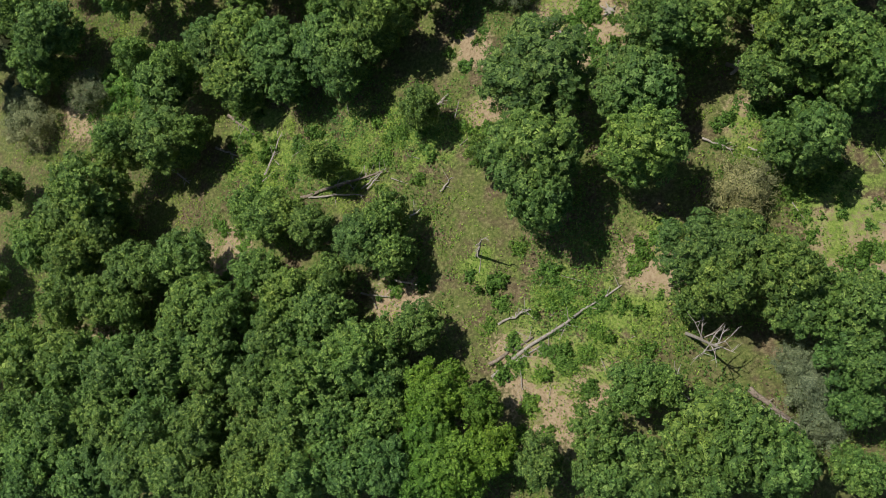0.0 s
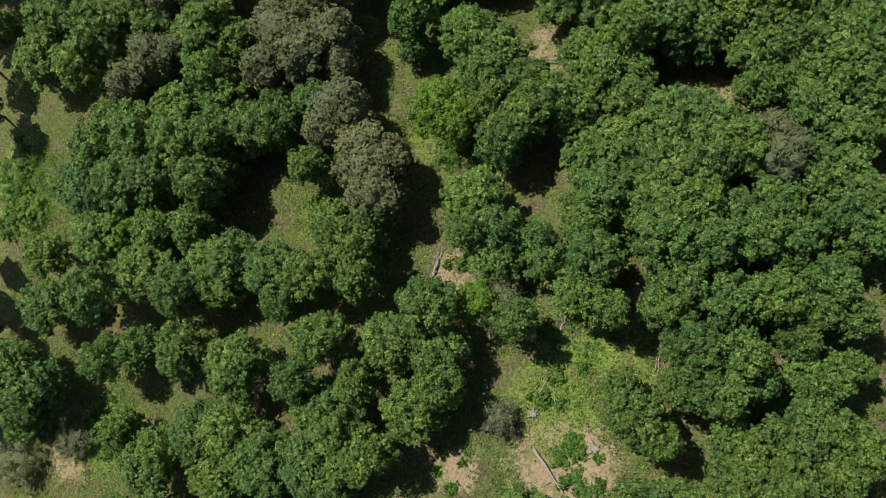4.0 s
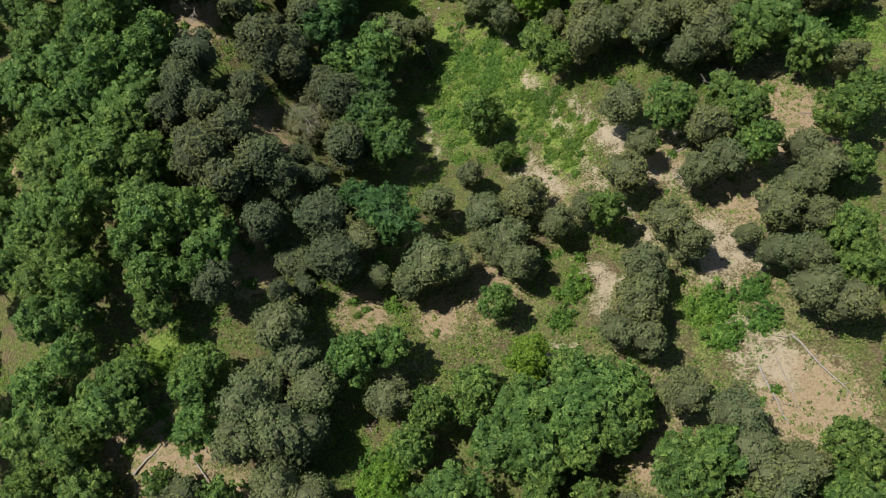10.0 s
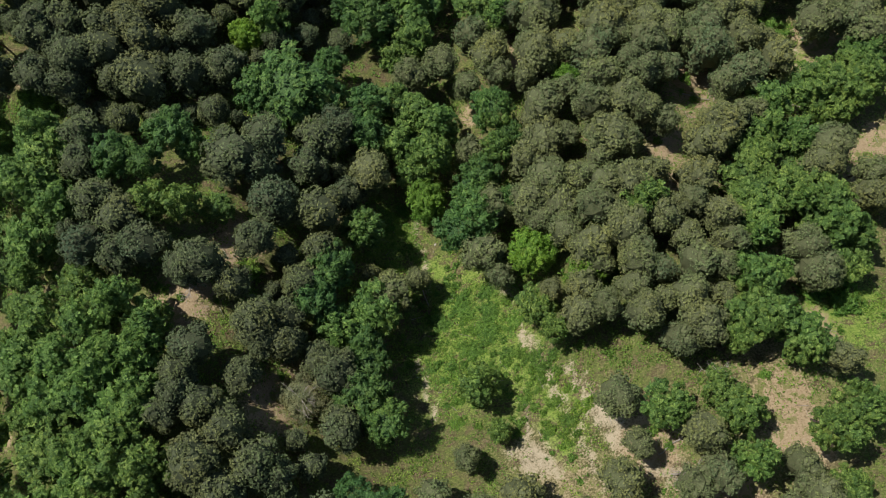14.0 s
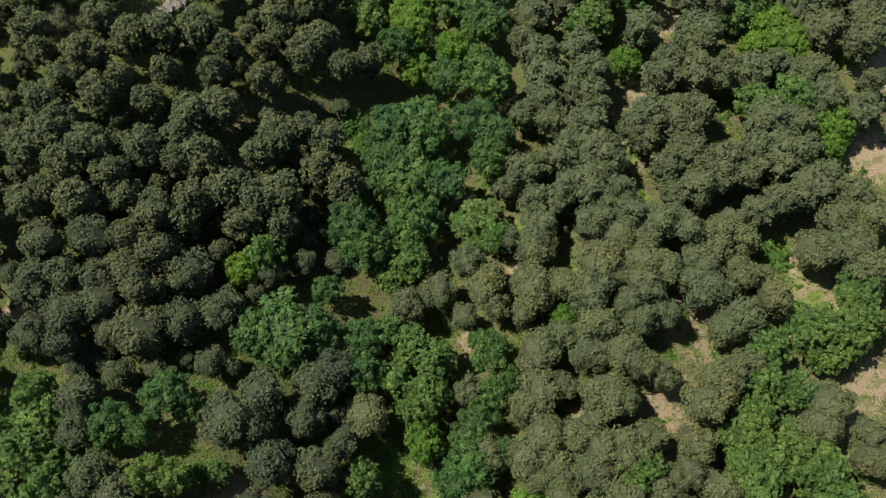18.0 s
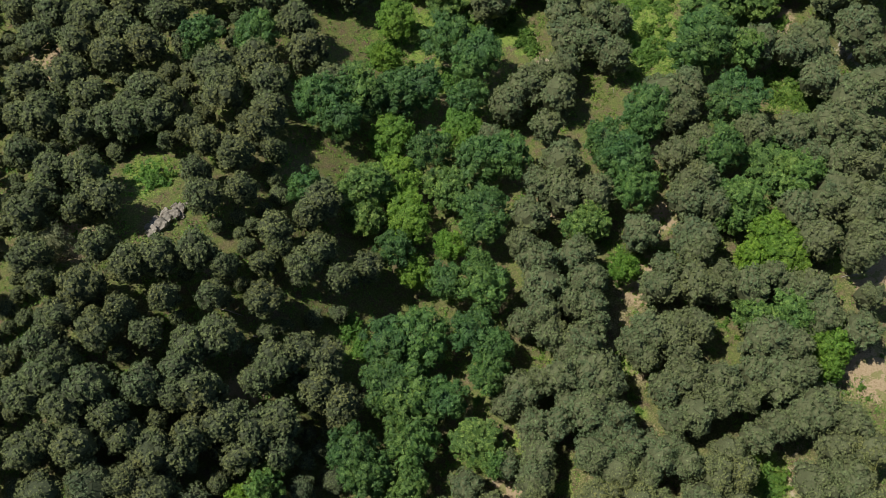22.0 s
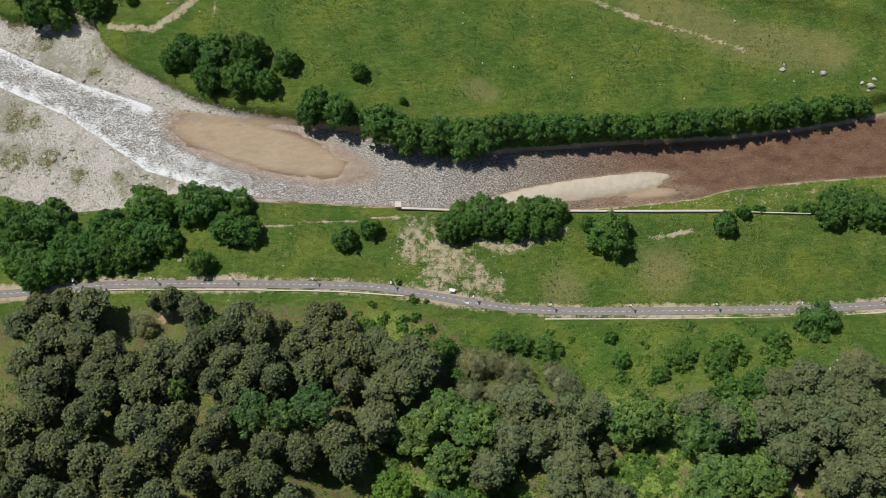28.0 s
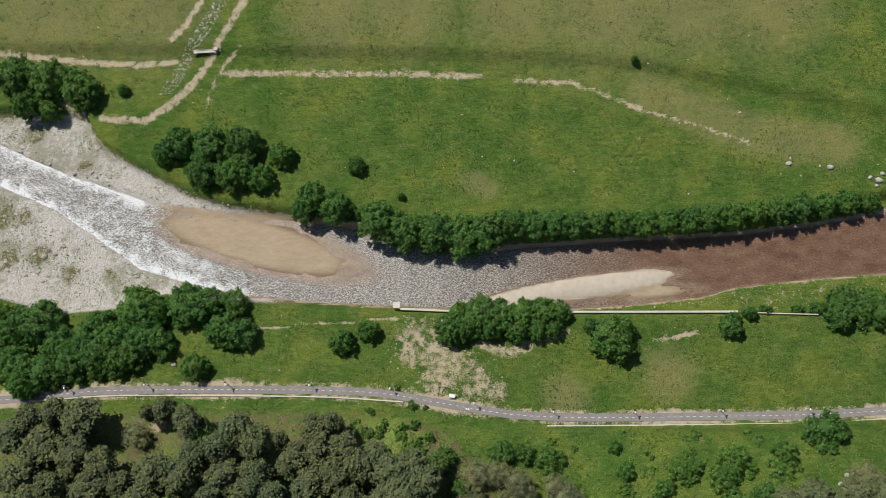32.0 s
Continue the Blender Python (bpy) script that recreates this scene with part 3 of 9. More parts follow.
def build_water():
    xs = np.arange(-250, 251, 1.0)
    rows = np.linspace(0, 1, 46)
    lo, hi = along(WATER_S, xs) - 2.0, along(WATER_N, xs) + 2.0
    gx = np.tile(xs, len(rows))
    gy = (lo[None, :] + rows[:, None] * (hi - lo)[None, :]).ravel()
    mid = np.repeat(1 - np.abs(rows * 2 - 1), len(xs))
    fast = 1 - ramp(gx, -95, -30)
    ripple = np.array([noise.noise((a * 0.9, b * 1.4, 2)) for a, b in zip(gx, gy)])
    gz = water_level(gx) + ripple * (0.05 + 0.05 * fast)
    edge = 1 - ramp(np.minimum(gy - lo[np.tile(np.arange(len(xs)), len(rows))], hi[np.tile(np.arange(len(xs)), len(rows))] - gy), 2.0, 8)
    torn = np.array([noise.noise((a * 0.25, b * 0.25, 8)) * 0.5 + noise.noise((a * 0.8, b * 0.8, 4)) * 0.4 for a, b in zip(gx, gy)])
    edge = np.clip(edge + torn * 0.8 * (edge > 0.02), 0, 1)
    # Last term adds the pool's sparkling ripples as painted white flecks.
    rapid = fast * (0.57 + 0.22 * edge + 0.24 * torn + 0.08 * np.exp(-((gx + 82) / 20) ** 2)) + 0.40 * (1 - fast) * (1 - ramp(gx, -50, 30))
    shallow = 0.95 - 0.95 * ramp(gx, 10, 110)
    thin = ramp(ground_height(gx, gy) - water_level(gx), -0.55, -0.1) * ramp(gx, -112, -90)
    rapid = rapid * (1 - 0.6 * thin)
    n = len(xs)
    i = (np.arange(len(rows) - 1)[:, None] * n + np.arange(n - 1)[None, :]).ravel()
    me = bpy.data.meshes.new("river")
    me.from_pydata(np.column_stack([gx, gy, gz]).tolist(), [], np.column_stack([i, i + 1, i + n + 1, i + n]).tolist())
    for name, vals in (("rapid", rapid), ("shallow", shallow), ("thin", thin)):
        a = me.attributes.new(name, "FLOAT", "POINT")
        a.data.foreach_set("value", vals.astype(np.float32))
    me.polygons.foreach_set("use_smooth", [True] * len(me.polygons))
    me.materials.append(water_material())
    return tagged(new("water", me), "shallow brown river with white rapids and gravel bars", "river", kind="structure")


build_water()


# ---- trees ----
def part(name, bm, material, parent, label=""):
    """Links a bmesh, or (vertices, faces), as one mesh object under a thing."""
    me = bpy.data.meshes.new(name)
    if isinstance(bm, tuple):
        me.from_pydata(bm[0], [], bm[1])
    else:
        bm.to_mesh(me)
        bm.free()
    me.materials.append(material)
    ob = new(name, me)
    ob.parent = parent
    return tagged(ob, label)


rng = np.random.default_rng(7)


def unit(v):
    return v / (np.linalg.norm(v, axis=-1, keepdims=True) + 1e-9)


def sprays(centres, normals, length, width, along_dir=None, corners=4, curl=0.25):
    """Small leaf sprays: one loose polygon each, lying across its normal, with uneven corners."""
    n = len(centres)
    normals = unit(normals)
    ref = rng.normal(size=(n, 3)) if along_dir is None else along_dir + rng.normal(size=(n, 3)) * 0.25
    u = unit(np.cross(normals, np.cross(ref, normals)))
    v = np.cross(normals, u)
    ln, wd = length * rng.uniform(0.6, 1.35, (n, 1)), width * rng.uniform(0.6, 1.35, (n, 1))
    if corners == 3:
        co = [u * ln * 0.6, -u * ln * 0.4 + v * wd * 0.5, -u * ln * 0.4 - v * wd * 0.5]
    else:
        j = rng.uniform(0.6, 1.25, (4, n, 1))
        co = [u * ln * 0.5 * j[0], v * wd * 0.5 * j[1] + normals * wd * curl * rng.normal(size=(n, 1)) * 0.5, -u * ln * 0.5 * j[2], -v * wd * 0.5 * j[3] + normals * wd * curl * rng.normal(size=(n, 1)) * 0.5]
    verts = np.stack([centres + c for c in co], 1).reshape(-1, 3)
    return verts, np.arange(n * corners).reshape(n, corners)


ICO = bmesh.new()
bmesh.ops.create_icosphere(ICO, subdivisions=1, radius=1.0)
ICO_V = np.array([v.co[:] for v in ICO.verts])
ICO_F = [[v.index for v in f.verts] for f in ICO.faces]
ICO.free()
ICO = bmesh.new()
bmesh.ops.create_icosphere(ICO, subdivisions=2, radius=1.0)
CORE_V = np.array([v.co[:] for v in ICO.verts])
CORE_F = [[v.index for v in f.verts] for f in ICO.faces]
ICO.free()


def merge(pieces):
    verts, faces, at = [], [], 0
    for v, f in pieces:
        verts.extend(np.asarray(v).tolist())
        faces.extend([[int(k) + at for k in q] for q in f])
        at += len(v)
    return verts, faces


def limb(points, radii, sides=6):
    """A tapered round limb along the points."""
    pts, rings = [Vector(p) for p in points], []
    for k, p in enumerate(pts):
        d = (pts[min(k + 1, len(pts) - 1)] - pts[max(k - 1, 0)]).normalized()
        q = d.to_track_quat("Z", "Y")
        rings.append([p + q @ Vector((math.cos(a) * radii[k], math.sin(a) * radii[k], 0)) for a in (i * math.tau / sides for i in range(sides))])
    v = np.array([c[:] for r in rings for c in r])
    f = [[k * sides + i, k * sides + (i + 1) % sides, (k + 1) * sides + (i + 1) % sides, (k + 1) * sides + i] for k in range(len(pts) - 1) for i in range(sides)]
    f.append([(len(pts) - 1) * sides + i for i in range(sides)])
    return v, f


def dome(r, depth, count, lobe, top, low=-0.25, flat=1.0):
    """Lobes of a crown: places and sizes on a dome of that radius and depth."""
    cs, rs = [], []
    tries = 0
    while len(cs) < count and tries < 4000:
        tries += 1
        d = unit(rng.normal(size=3))
        if d[2] < low:
            continue
        rl = lobe * rng.uniform(0.7, 1.25)
        k = rng.uniform(0.80, 1.10)
        c = np.array([d[0] * (r - rl * 0.8) * k, d[1] * (r - rl * 0.8) * k, top - depth + d[2] * (depth - rl * 0.7 * flat)])
        if all(np.linalg.norm((c - o) * (1, 1, 0.8)) > 0.62 * (rl + q) * (1 if tries < 1500 else 0.7) for o, q in zip(cs, rs)):
            cs.append(c)
            rs.append(rl)
    return np.array(cs), np.array(rs)


def loose(v, f):
    """The faces of a mesh taken apart, so that each one is a spray of its own."""
    v = np.asarray(v)
    k = [i for q in f for i in q]
    return v[k] + rng.normal(size=(len(k), 3)) * 0.05, np.arange(len(k)).reshape(-1, 3)


def foliage(cs, rs, centre, reach, total, length, width, corners=4, flat=1.0, jitter=0.45, fan=False, tuft=0.75, per=10, core=0.72, smooth=0.4, body=0.68):
    """Tufts of leaf sprays over the outer side of every lobe, and leafy masses inside them."""
    up = [q for q in CORE_F if sum(CORE_V[i][2] for i in q) > -1.2]
    pieces = [loose(CORE_V * rng.uniform(0.88, 1.08, (len(CORE_V), 1)) * (reach[0] * body, reach[0] * body, reach[1] * (body + 0.04)) + centre, up)]
    pieces += [loose(ICO_V * rng.uniform(0.85, 1.1, (len(ICO_V), 1)) * (r * core, r * core, r * core * flat) + c, ICO_F) for c, r in zip(cs, rs)]
    share = rs ** 2 / np.sum(rs ** 2)
    n = total // 7
    d = unit(rng.normal(size=(n, 3)) + (0, 0, 0.7))
    P, N, A = [centre + d * (reach[0] * (body + 0.08), reach[0] * (body + 0.08), reach[1] * (body + 0.12)) * rng.uniform(0.9, 1.1, (n, 1))], [d + rng.normal(size=(n, 3)) * jitter], [d * (1, 1, 0.2) - (0, 0, 0.4)]
    for c, r, s in zip(cs, rs, share):
        n = int(total / per * s * 3) + 3
        d = unit(rng.normal(size=(n, 3)) + 0.5 * unit(c - centre + (0, 0, r)))
        q = c + d * (r, r, r * flat) * rng.uniform(0.80, 1.08, (n, 1))
        ok = d[:, 2] > -0.35
        for o, k in zip(cs, rs):
            if o is not c:
                ok &= np.linalg.norm((q - o) / (1, 1, flat), axis=1) > k * 0.86
        keep = np.flatnonzero(ok)[: int(total / per * s * 1.3) + 1]
        for q0, d0 in zip(q[keep], d[keep]):
            size = tuft * rng.uniform(0.7, 1.3)
            o = unit(rng.normal(size=(per, 3)) + d0 * 0.5 + (0, 0, 0.35))
            P.append(q0 + o * (size, size, size * 0.8) * rng.uniform(0.3, 1.0, (per, 1)))
            N.append(o * (1 - smooth) + d0 * smooth + (0, 0, 0.8 * (1 - smooth) - 0.08) + rng.normal(size=(per, 3)) * jitter)
            out = o + d0 * 0.6
            out[:, 2] -= 0.45
            A.append(out)
    P, N, A = np.concatenate(P), np.concatenate(N), np.concatenate(A)
    return merge([sprays(P, N, length, width, unit(A) if fan else None, corners)]), merge(pieces)


def trunk_of(h, top, base, cs, limbs, lean=0.4):
    bend = rng.normal(size=2) * lean
    pts = [(0, 0, -0.8), (0.1 * bend[0], 0.1 * bend[1], h * 0.3), (0.5 * bend[0], 0.5 * bend[1], h * 0.6), (bend[0], bend[1], top)]
    pieces = [limb(pts, [base * 1.25, base * 0.9, base * 0.65, base * 0.2], 7)]
    for k in rng.choice(len(cs), min(limbs, len(cs)), replace=False):
        z0 = h * rng.uniform(0.42, 0.62)
        c = cs[k]
        pieces.append(limb([(0.45 * bend[0], 0.45 * bend[1], z0), (c[0] * 0.5, c[1] * 0.5, (z0 + c[2]) * 0.5 + 0.4), tuple(c)], [base * 0.42, base * 0.28, base * 0.1], 5))
    return merge(pieces)


def prototype(name, label, category, group, h, r, depth, lobes, lobe, total, size, leaf, bark, base, limbs, corners=4, flat=1.0, jitter=0.45, fan=False, core=0.64, low=-0.25, tuft=0.75, per=10, smooth=0.4, twigs=None, body=0.68):
    thing = tagged(new(name), label, category, group)
    cs, rs = dome(r, depth, lobes, lobe, h, low, flat)
    centre = np.array((0, 0, h - depth))
    part("trunk", trunk_of(h, h - depth * 0.5, base, cs, limbs), bark, thing)
    outer, inner = foliage(cs, rs, centre, (r, depth), total, *size, corners, flat, jitter, fan, tuft, per, core, smooth, body)
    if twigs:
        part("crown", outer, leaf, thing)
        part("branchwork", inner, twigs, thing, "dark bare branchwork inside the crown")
    else:
        part("crown", merge([outer, inner]), leaf, thing)
    return [thing, h, r]


STOCK, FAR = {}, {}


def plant(kind, x, y, r, h, far=False):
    """Stands a tree of that kind at (x, y), with that crown radius and height. The first of each form is the form itself; far ones are joined."""
    forms = STOCK[kind]
    form = forms[rng.integers(len(forms))]
    thing, h0, r0 = form[:3]
    s = r / r0 * rng.uniform(0.96, 1.06)
    z = float(ground_height(np.array([x]), np.array([y]))[0]) - 0.25
    m = pose(x, y, z, 0, 0, rng.uniform(0, 360)) @ Matrix.Diagonal((s * rng.uniform(0.93, 1.07), s * rng.uniform(0.93, 1.07), h / h0, 1))
    if far:
        FAR.setdefault(kind, []).append((thing, m))
    elif len(form) == 3:
        thing.matrix_basis = m
        form.append(True)
    else:
        copy_thing(thing, Matrix()).matrix_basis = m


def join_far(kind, name, label, what="trees"):
    """The trees of the far lower slope, joined into one wood, and the low scrub; forms that stand nowhere by themselves go."""
    verts, faces, mats, at = [], [], [], 0
    materials = [c.data.materials[0] for c in STOCK[kind][0][0].children]
    cache = {}
    for thing, m in FAR.get(kind, []):
        if thing.name not in cache:
            cache[thing.name] = []
            for c in thing.children:
                v = np.empty(len(c.data.vertices) * 3)
                c.data.vertices.foreach_get("co", v)
                cache[thing.name].append((v.reshape(-1, 3), [list(p.vertices) for p in c.data.polygons], materials.index(c.data.materials[0])))
        mm = np.array(m)
        for v, f, k in cache[thing.name]:
            verts.append(v @ mm[:3, :3].T + mm[:3, 3])
            faces.extend([[i + at for i in q] for q in f])
            mats.extend([k] * len(f))
            at += len(v)
    me = bpy.data.meshes.new(name)
    me.from_pydata(np.concatenate(verts).tolist(), [], faces)
    for k in materials:
        me.materials.append(k)
    me.polygons.foreach_set("material_index", mats)
    tagged(new(name, me), label, what, kind="stuff")
    for form in STOCK[kind]:
        if len(form) == 3:
            for c in list(form[0].children):
                bpy.data.objects.remove(c)
            bpy.data.objects.remove(form[0])


OAK = ("oak_tree", "broad oak with a dense lobed green crown on the slope", "tree", "oaks of the wooded slope")
STOCK["oak"] = [prototype(*OAK, 20, 4.8, 7.6 + 0.6 * k, 26 + 2 * k, 1.4, 2300, (0.56, 0.48), OAK_LEAF, BARK, 0.28, 5, 3, jitter=0.42, tuft=0.30, per=6, core=0.78, smooth=0.5, low=-0.4, body=0.6) for k in range(5)]
STOCK["far_oak"] = [prototype(*OAK, 20, 4.8, 7.6 + 0.6 * k, 21 + 2 * k, 1.5, 1050, (0.85, 0.72), OAK_LEAF, BARK, 0.28, 5, 3, jitter=0.42, tuft=0.32, per=6, core=0.78, smooth=0.5, low=-0.4, body=0.6) for k in range(4)]
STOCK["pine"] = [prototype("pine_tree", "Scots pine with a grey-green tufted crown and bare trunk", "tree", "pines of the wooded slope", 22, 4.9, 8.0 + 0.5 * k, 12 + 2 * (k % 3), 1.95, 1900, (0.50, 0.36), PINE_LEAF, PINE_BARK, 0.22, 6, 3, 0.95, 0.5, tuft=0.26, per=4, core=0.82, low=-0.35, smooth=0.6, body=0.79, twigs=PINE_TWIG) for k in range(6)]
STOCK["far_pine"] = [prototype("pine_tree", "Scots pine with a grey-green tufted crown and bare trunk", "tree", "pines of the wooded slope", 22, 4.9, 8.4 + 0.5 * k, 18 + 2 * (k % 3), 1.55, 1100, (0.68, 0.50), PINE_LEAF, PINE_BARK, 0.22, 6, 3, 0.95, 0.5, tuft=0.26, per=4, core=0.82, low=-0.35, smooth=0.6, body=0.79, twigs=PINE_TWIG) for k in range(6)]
STOCK["dark_pine"] = [prototype("pine_tree", "dark pine with a brownish green crown, shade partly in its colour", "tree", "dark pines of the shady flank", 22, 4.9, 8.0 + 0.5 * k, 12 + 2 * (k % 3), 1.95, 1900, (0.50, 0.36), DARK_SHADED_LEAF, PINE_BARK, 0.22, 6, 3, 0.95, 0.5, tuft=0.26, per=4, core=0.82, low=-0.35, smooth=0.6, body=0.79, twigs=DARK_SHADED_TWIG) for k in range(6)]
STOCK["far_dark_pine"] = [prototype("pine_tree", "dark pine with a brownish green crown, shade partly in its colour", "tree", "dark pines of the shady flank", 22, 4.9, 8.4 + 0.5 * k, 18 + 2 * (k % 3), 1.55, 1100, (0.68, 0.50), DARK_SHADED_LEAF, PINE_BARK, 0.22, 6, 3, 0.95, 0.5, tuft=0.26, per=4, core=0.82, low=-0.35, smooth=0.6, body=0.79, twigs=DARK_SHADED_TWIG) for k in range(6)]
STOCK["beech"] = [prototype("beech_tree", "tall beech with drooping sprays of dark green leaves", "tree", "beeches of the gully", 24, 6.5, 7.0 + 0.5 * k, 24 + 2 * k, 1.55, 1500, (0.95, 0.42), BEECH_LEAF, BARK, 0.3, 5, 3, 0.9, 0.35, True, tuft=0.42, per=6, core=0.78, smooth=0.5, low=-0.4) for k in range(4)]
STOCK["lime"] = [prototype("lime_tree", "young lime with a loose yellow-green crown", "tree", "limes of the wooded slope", 15, 4.5, 5.4, 21 + 2 * k, 1.25, 1600, (0.56, 0.46), LIME_LEAF, BARK, 0.2, 5, 3, jitter=0.45, tuft=0.34, per=6, core=0.8, smooth=0.55) for k in range(3)]
STOCK["grey"] = [prototype("sea_buckthorn", "thin grey-brown twiggy tree with sparse leaves", "tree", "grey thickets of the slope", 9, 4.2, 4.6, 14, 1.3, 2200, (0.32, 0.12), GREY_LEAF, BARK, 0.14, 8, 3, 1.0, 0.9, core=0.6, tuft=0.8, per=14) for k in range(3)]
STOCK["shrub"] = [prototype("shrub", "low bright green leafy shrub on open ground", "shrub", "shrubs of the slope", 2.8, 3.4, 2.4, 16, 0.85, 300, (0.66, 0.56), SHRUB_LEAF, BARK, 0.06, 5, 3, jitter=0.6, low=-0.1, tuft=0.55, per=7, core=0.6) for k in range(4)]
STOCK["scrub"] = [prototype("shrub", "low bright green leafy shrub on open ground", "shrub", "shrubs of the slope", 2.8, 3.4, 2.4, 9, 0.95, 170, (0.95, 0.8), SHRUB_LEAF, BARK, 0.06, 5, 3, jitter=0.6, low=-0.1, tuft=0.55, per=7, core=0.6) for k in range(4)]
STOCK["thorn"] = [prototype("thorn_bush", "broad dark green thorn bush on the grassy slope above the path", "bush", "bushes above the path", 5.5, 4.4, 4.6, 20 + 3 * k, 1.0, 1100, (0.62, 0.5), ALDER_LEAF, BARK, 0.1, 6, 3, jitter=0.5, low=-0.4, tuft=0.4, per=6, core=0.78, smooth=0.5) for k in range(3)]
STOCK["alder"] = [prototype("alder_tree", "dense rounded alder by the river with dark green leaves", "tree", "alders along the river", 10, 6.8, 7.6, 34 + 3 * k, 1.35, 2000, (0.70, 0.58), ALDER_LEAF, BARK, 0.22, 6, 3, jitter=0.45, low=-0.5, tuft=0.34, per=6, core=0.82, smooth=0.6, body=0.76) for k in range(4)]


# Trees farther down the slope than this are joined.
OAKS_TO, PINES_TO = 104.2, 274.3


def oak(x, y, r, h):
    plant("oak" if y < 95 else "far_oak", x, y, r * 0.93, h * rng.uniform(0.76, 1.16), y > OAKS_TO)


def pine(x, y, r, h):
    # Pines of the left flank get the copy with shade coloured in.
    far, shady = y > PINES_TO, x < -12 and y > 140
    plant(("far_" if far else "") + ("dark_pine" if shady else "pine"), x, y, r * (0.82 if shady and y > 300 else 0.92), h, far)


def beech(x, y, r, h):
    plant("beech", x, y, r, h)


def lime_tree(x, y, r, h):
    plant("lime", x, y, r, h)


def grey_tree(x, y, r, h):
    plant("grey", x, y, r, h)


def shrub(x, y, r, h):
    plant("shrub", x, y, r, h)


def scrub(x, y, r, h):
    plant("scrub", x, y, r, h, True)


def thorn(x, y, r, h):
    plant("thorn", x, y, r, h)


def alder(x, y, r, h):
    plant("alder", x, y, r * 0.88, h)


oak(-69.6, -38, 4.5, 20); oak(44.1, -37.7, 3, 17); oak(37.6, -36.5, 2.9, 17); oak(-61.1, -34.8, 4.7, 19)
oak(-52.3, -33.8, 4.5, 18); oak(-77.2, -32.1, 4.4, 20); oak(48.8, -32, 2.6, 17); oak(-29.3, -31.1, 3.2, 16)
oak(-67.7, -30.6, 4.5, 20); oak(-41.9, -30.1, 5.1, 20); oak(-59.3, -29.8, 5.5, 21); oak(-50.4, -29.7, 5.3, 20)
oak(-23.3, -29.3, 4.2, 18); oak(-34.5, -28.3, 5.6, 21); oak(-17.3, -27.1, 4.4, 18); oak(-11.5, -26.5, 4.3, 18)
oak(-25.1, -25.5, 4.6, 19); oak(-6.8, -25.5, 3.9, 17); oak(17.9, -25.3, 3.3, 16); oak(35.7, -24.3, 3.3, 16)
oak(21.6, -24.1, 4.5, 19); oak(10.9, -24.1, 3.3, 16); oak(-46.4, -24.1, 5.2, 20); oak(27.4, -24, 3.9, 17)
oak(-54.2, -24, 5.4, 21); oak(-32, -23.5, 4.8, 19); oak(43.8, -23.4, 3, 15); oak(-62.9, -23.3, 5.2, 20)
oak(-39.1, -22.8, 5, 20); oak(-78.2, -22.5, 4.3, 20); oak(50.7, -22.4, 3, 17); oak(-19.1, -21.5, 4.5, 18)
oak(-9, -21.4, 3.9, 17); oak(33.8, -21.3, 4.5, 19); oak(-13.9, -20.4, 4.4, 18); oak(17, -20.3, 3.3, 16)
oak(29.1, -19.5, 5.7, 21); oak(-6.3, -19.4, 3.2, 16); oak(-24, -17.9, 4.6, 19); oak(-46.3, -17.4, 5.2, 20)
oak(-13.5, -16.7, 3.3, 16); oak(53.6, -16.5, 2.9, 17); oak(44.1, -16.3, 3, 15); oak(-55.3, -16.3, 5.5, 21)
oak(-7, -16.2, 3.6, 17); oak(-63, -16, 5.3, 20); oak(21.4, -15.4, 3.3, 16); oak(24.5, -15.4, 2.7, 15)
oak(-17.1, -15.4, 4.5, 18); oak(-38.1, -15.3, 5, 20); oak(-74, -15.1, 4.3, 20); oak(-31, -14.9, 4.8, 19)
oak(-11.2, -13.5, 5, 20); oak(43.9, -11.6, 4, 17); oak(-22, -11.5, 4.6, 19); oak(-6.5, -11, 2.9, 15)
oak(-38, -10.9, 4.2, 18); oak(-3, -9.5, 3.2, 16); oak(-45.7, -9, 3.2, 16); oak(-29.2, -9, 4, 18)
oak(-15.9, -8.4, 4.5, 18); oak(-57.2, -7.6, 4.7, 19); oak(-34.3, -7.6, 5, 20); oak(-50.1, -7.4, 4.6, 19)
oak(28.6, -6.2, 2.4, 14); oak(43.5, -5.8, 4.6, 19); oak(-20.9, -5.8, 3.9, 17); oak(-77, -5.7, 4.5, 20)
oak(39.3, -5.3, 4.6, 19); oak(31.5, -3.6, 4, 17); oak(-14.9, -3.6, 3.1, 15); oak(-46.6, -3.2, 4.5, 19)
oak(-43.1, -3.2, 3.6, 17); oak(-26.3, -3, 3.6, 17); oak(37.2, -2.4, 4, 17); oak(-37.8, -1.5, 4.7, 19)
oak(-57.4, -0.8, 4.3, 18); oak(-6.6, -0.6, 3.3, 16); oak(29.2, 0.1, 4.7, 19); oak(-81.6, 0.4, 4.5, 20)
oak(33.5, 0.7, 4, 18); oak(-63.8, 1, 4.9, 19); oak(-10.2, 1.5, 4.4, 18); oak(-18.2, 3.1, 3.5, 16)
oak(-52.7, 3.5, 4.3, 18); oak(-7.4, 4.4, 3.4, 16); oak(-23.9, 4.6, 4.4, 18); oak(-59.3, 5.3, 5.8, 21)
oak(-27.8, 5.6, 3.4, 16); oak(11.6, 6, 4.2, 18); oak(-54.2, 9.5, 6.6, 22); oak(-75.2, 10, 3.6, 21)
oak(10.9, 11.2, 5.9, 21); oak(23.4, 12.2, 4.8, 19); oak(-17.1, 12.3, 2.8, 15); oak(4.7, 12.4, 2.2, 14)
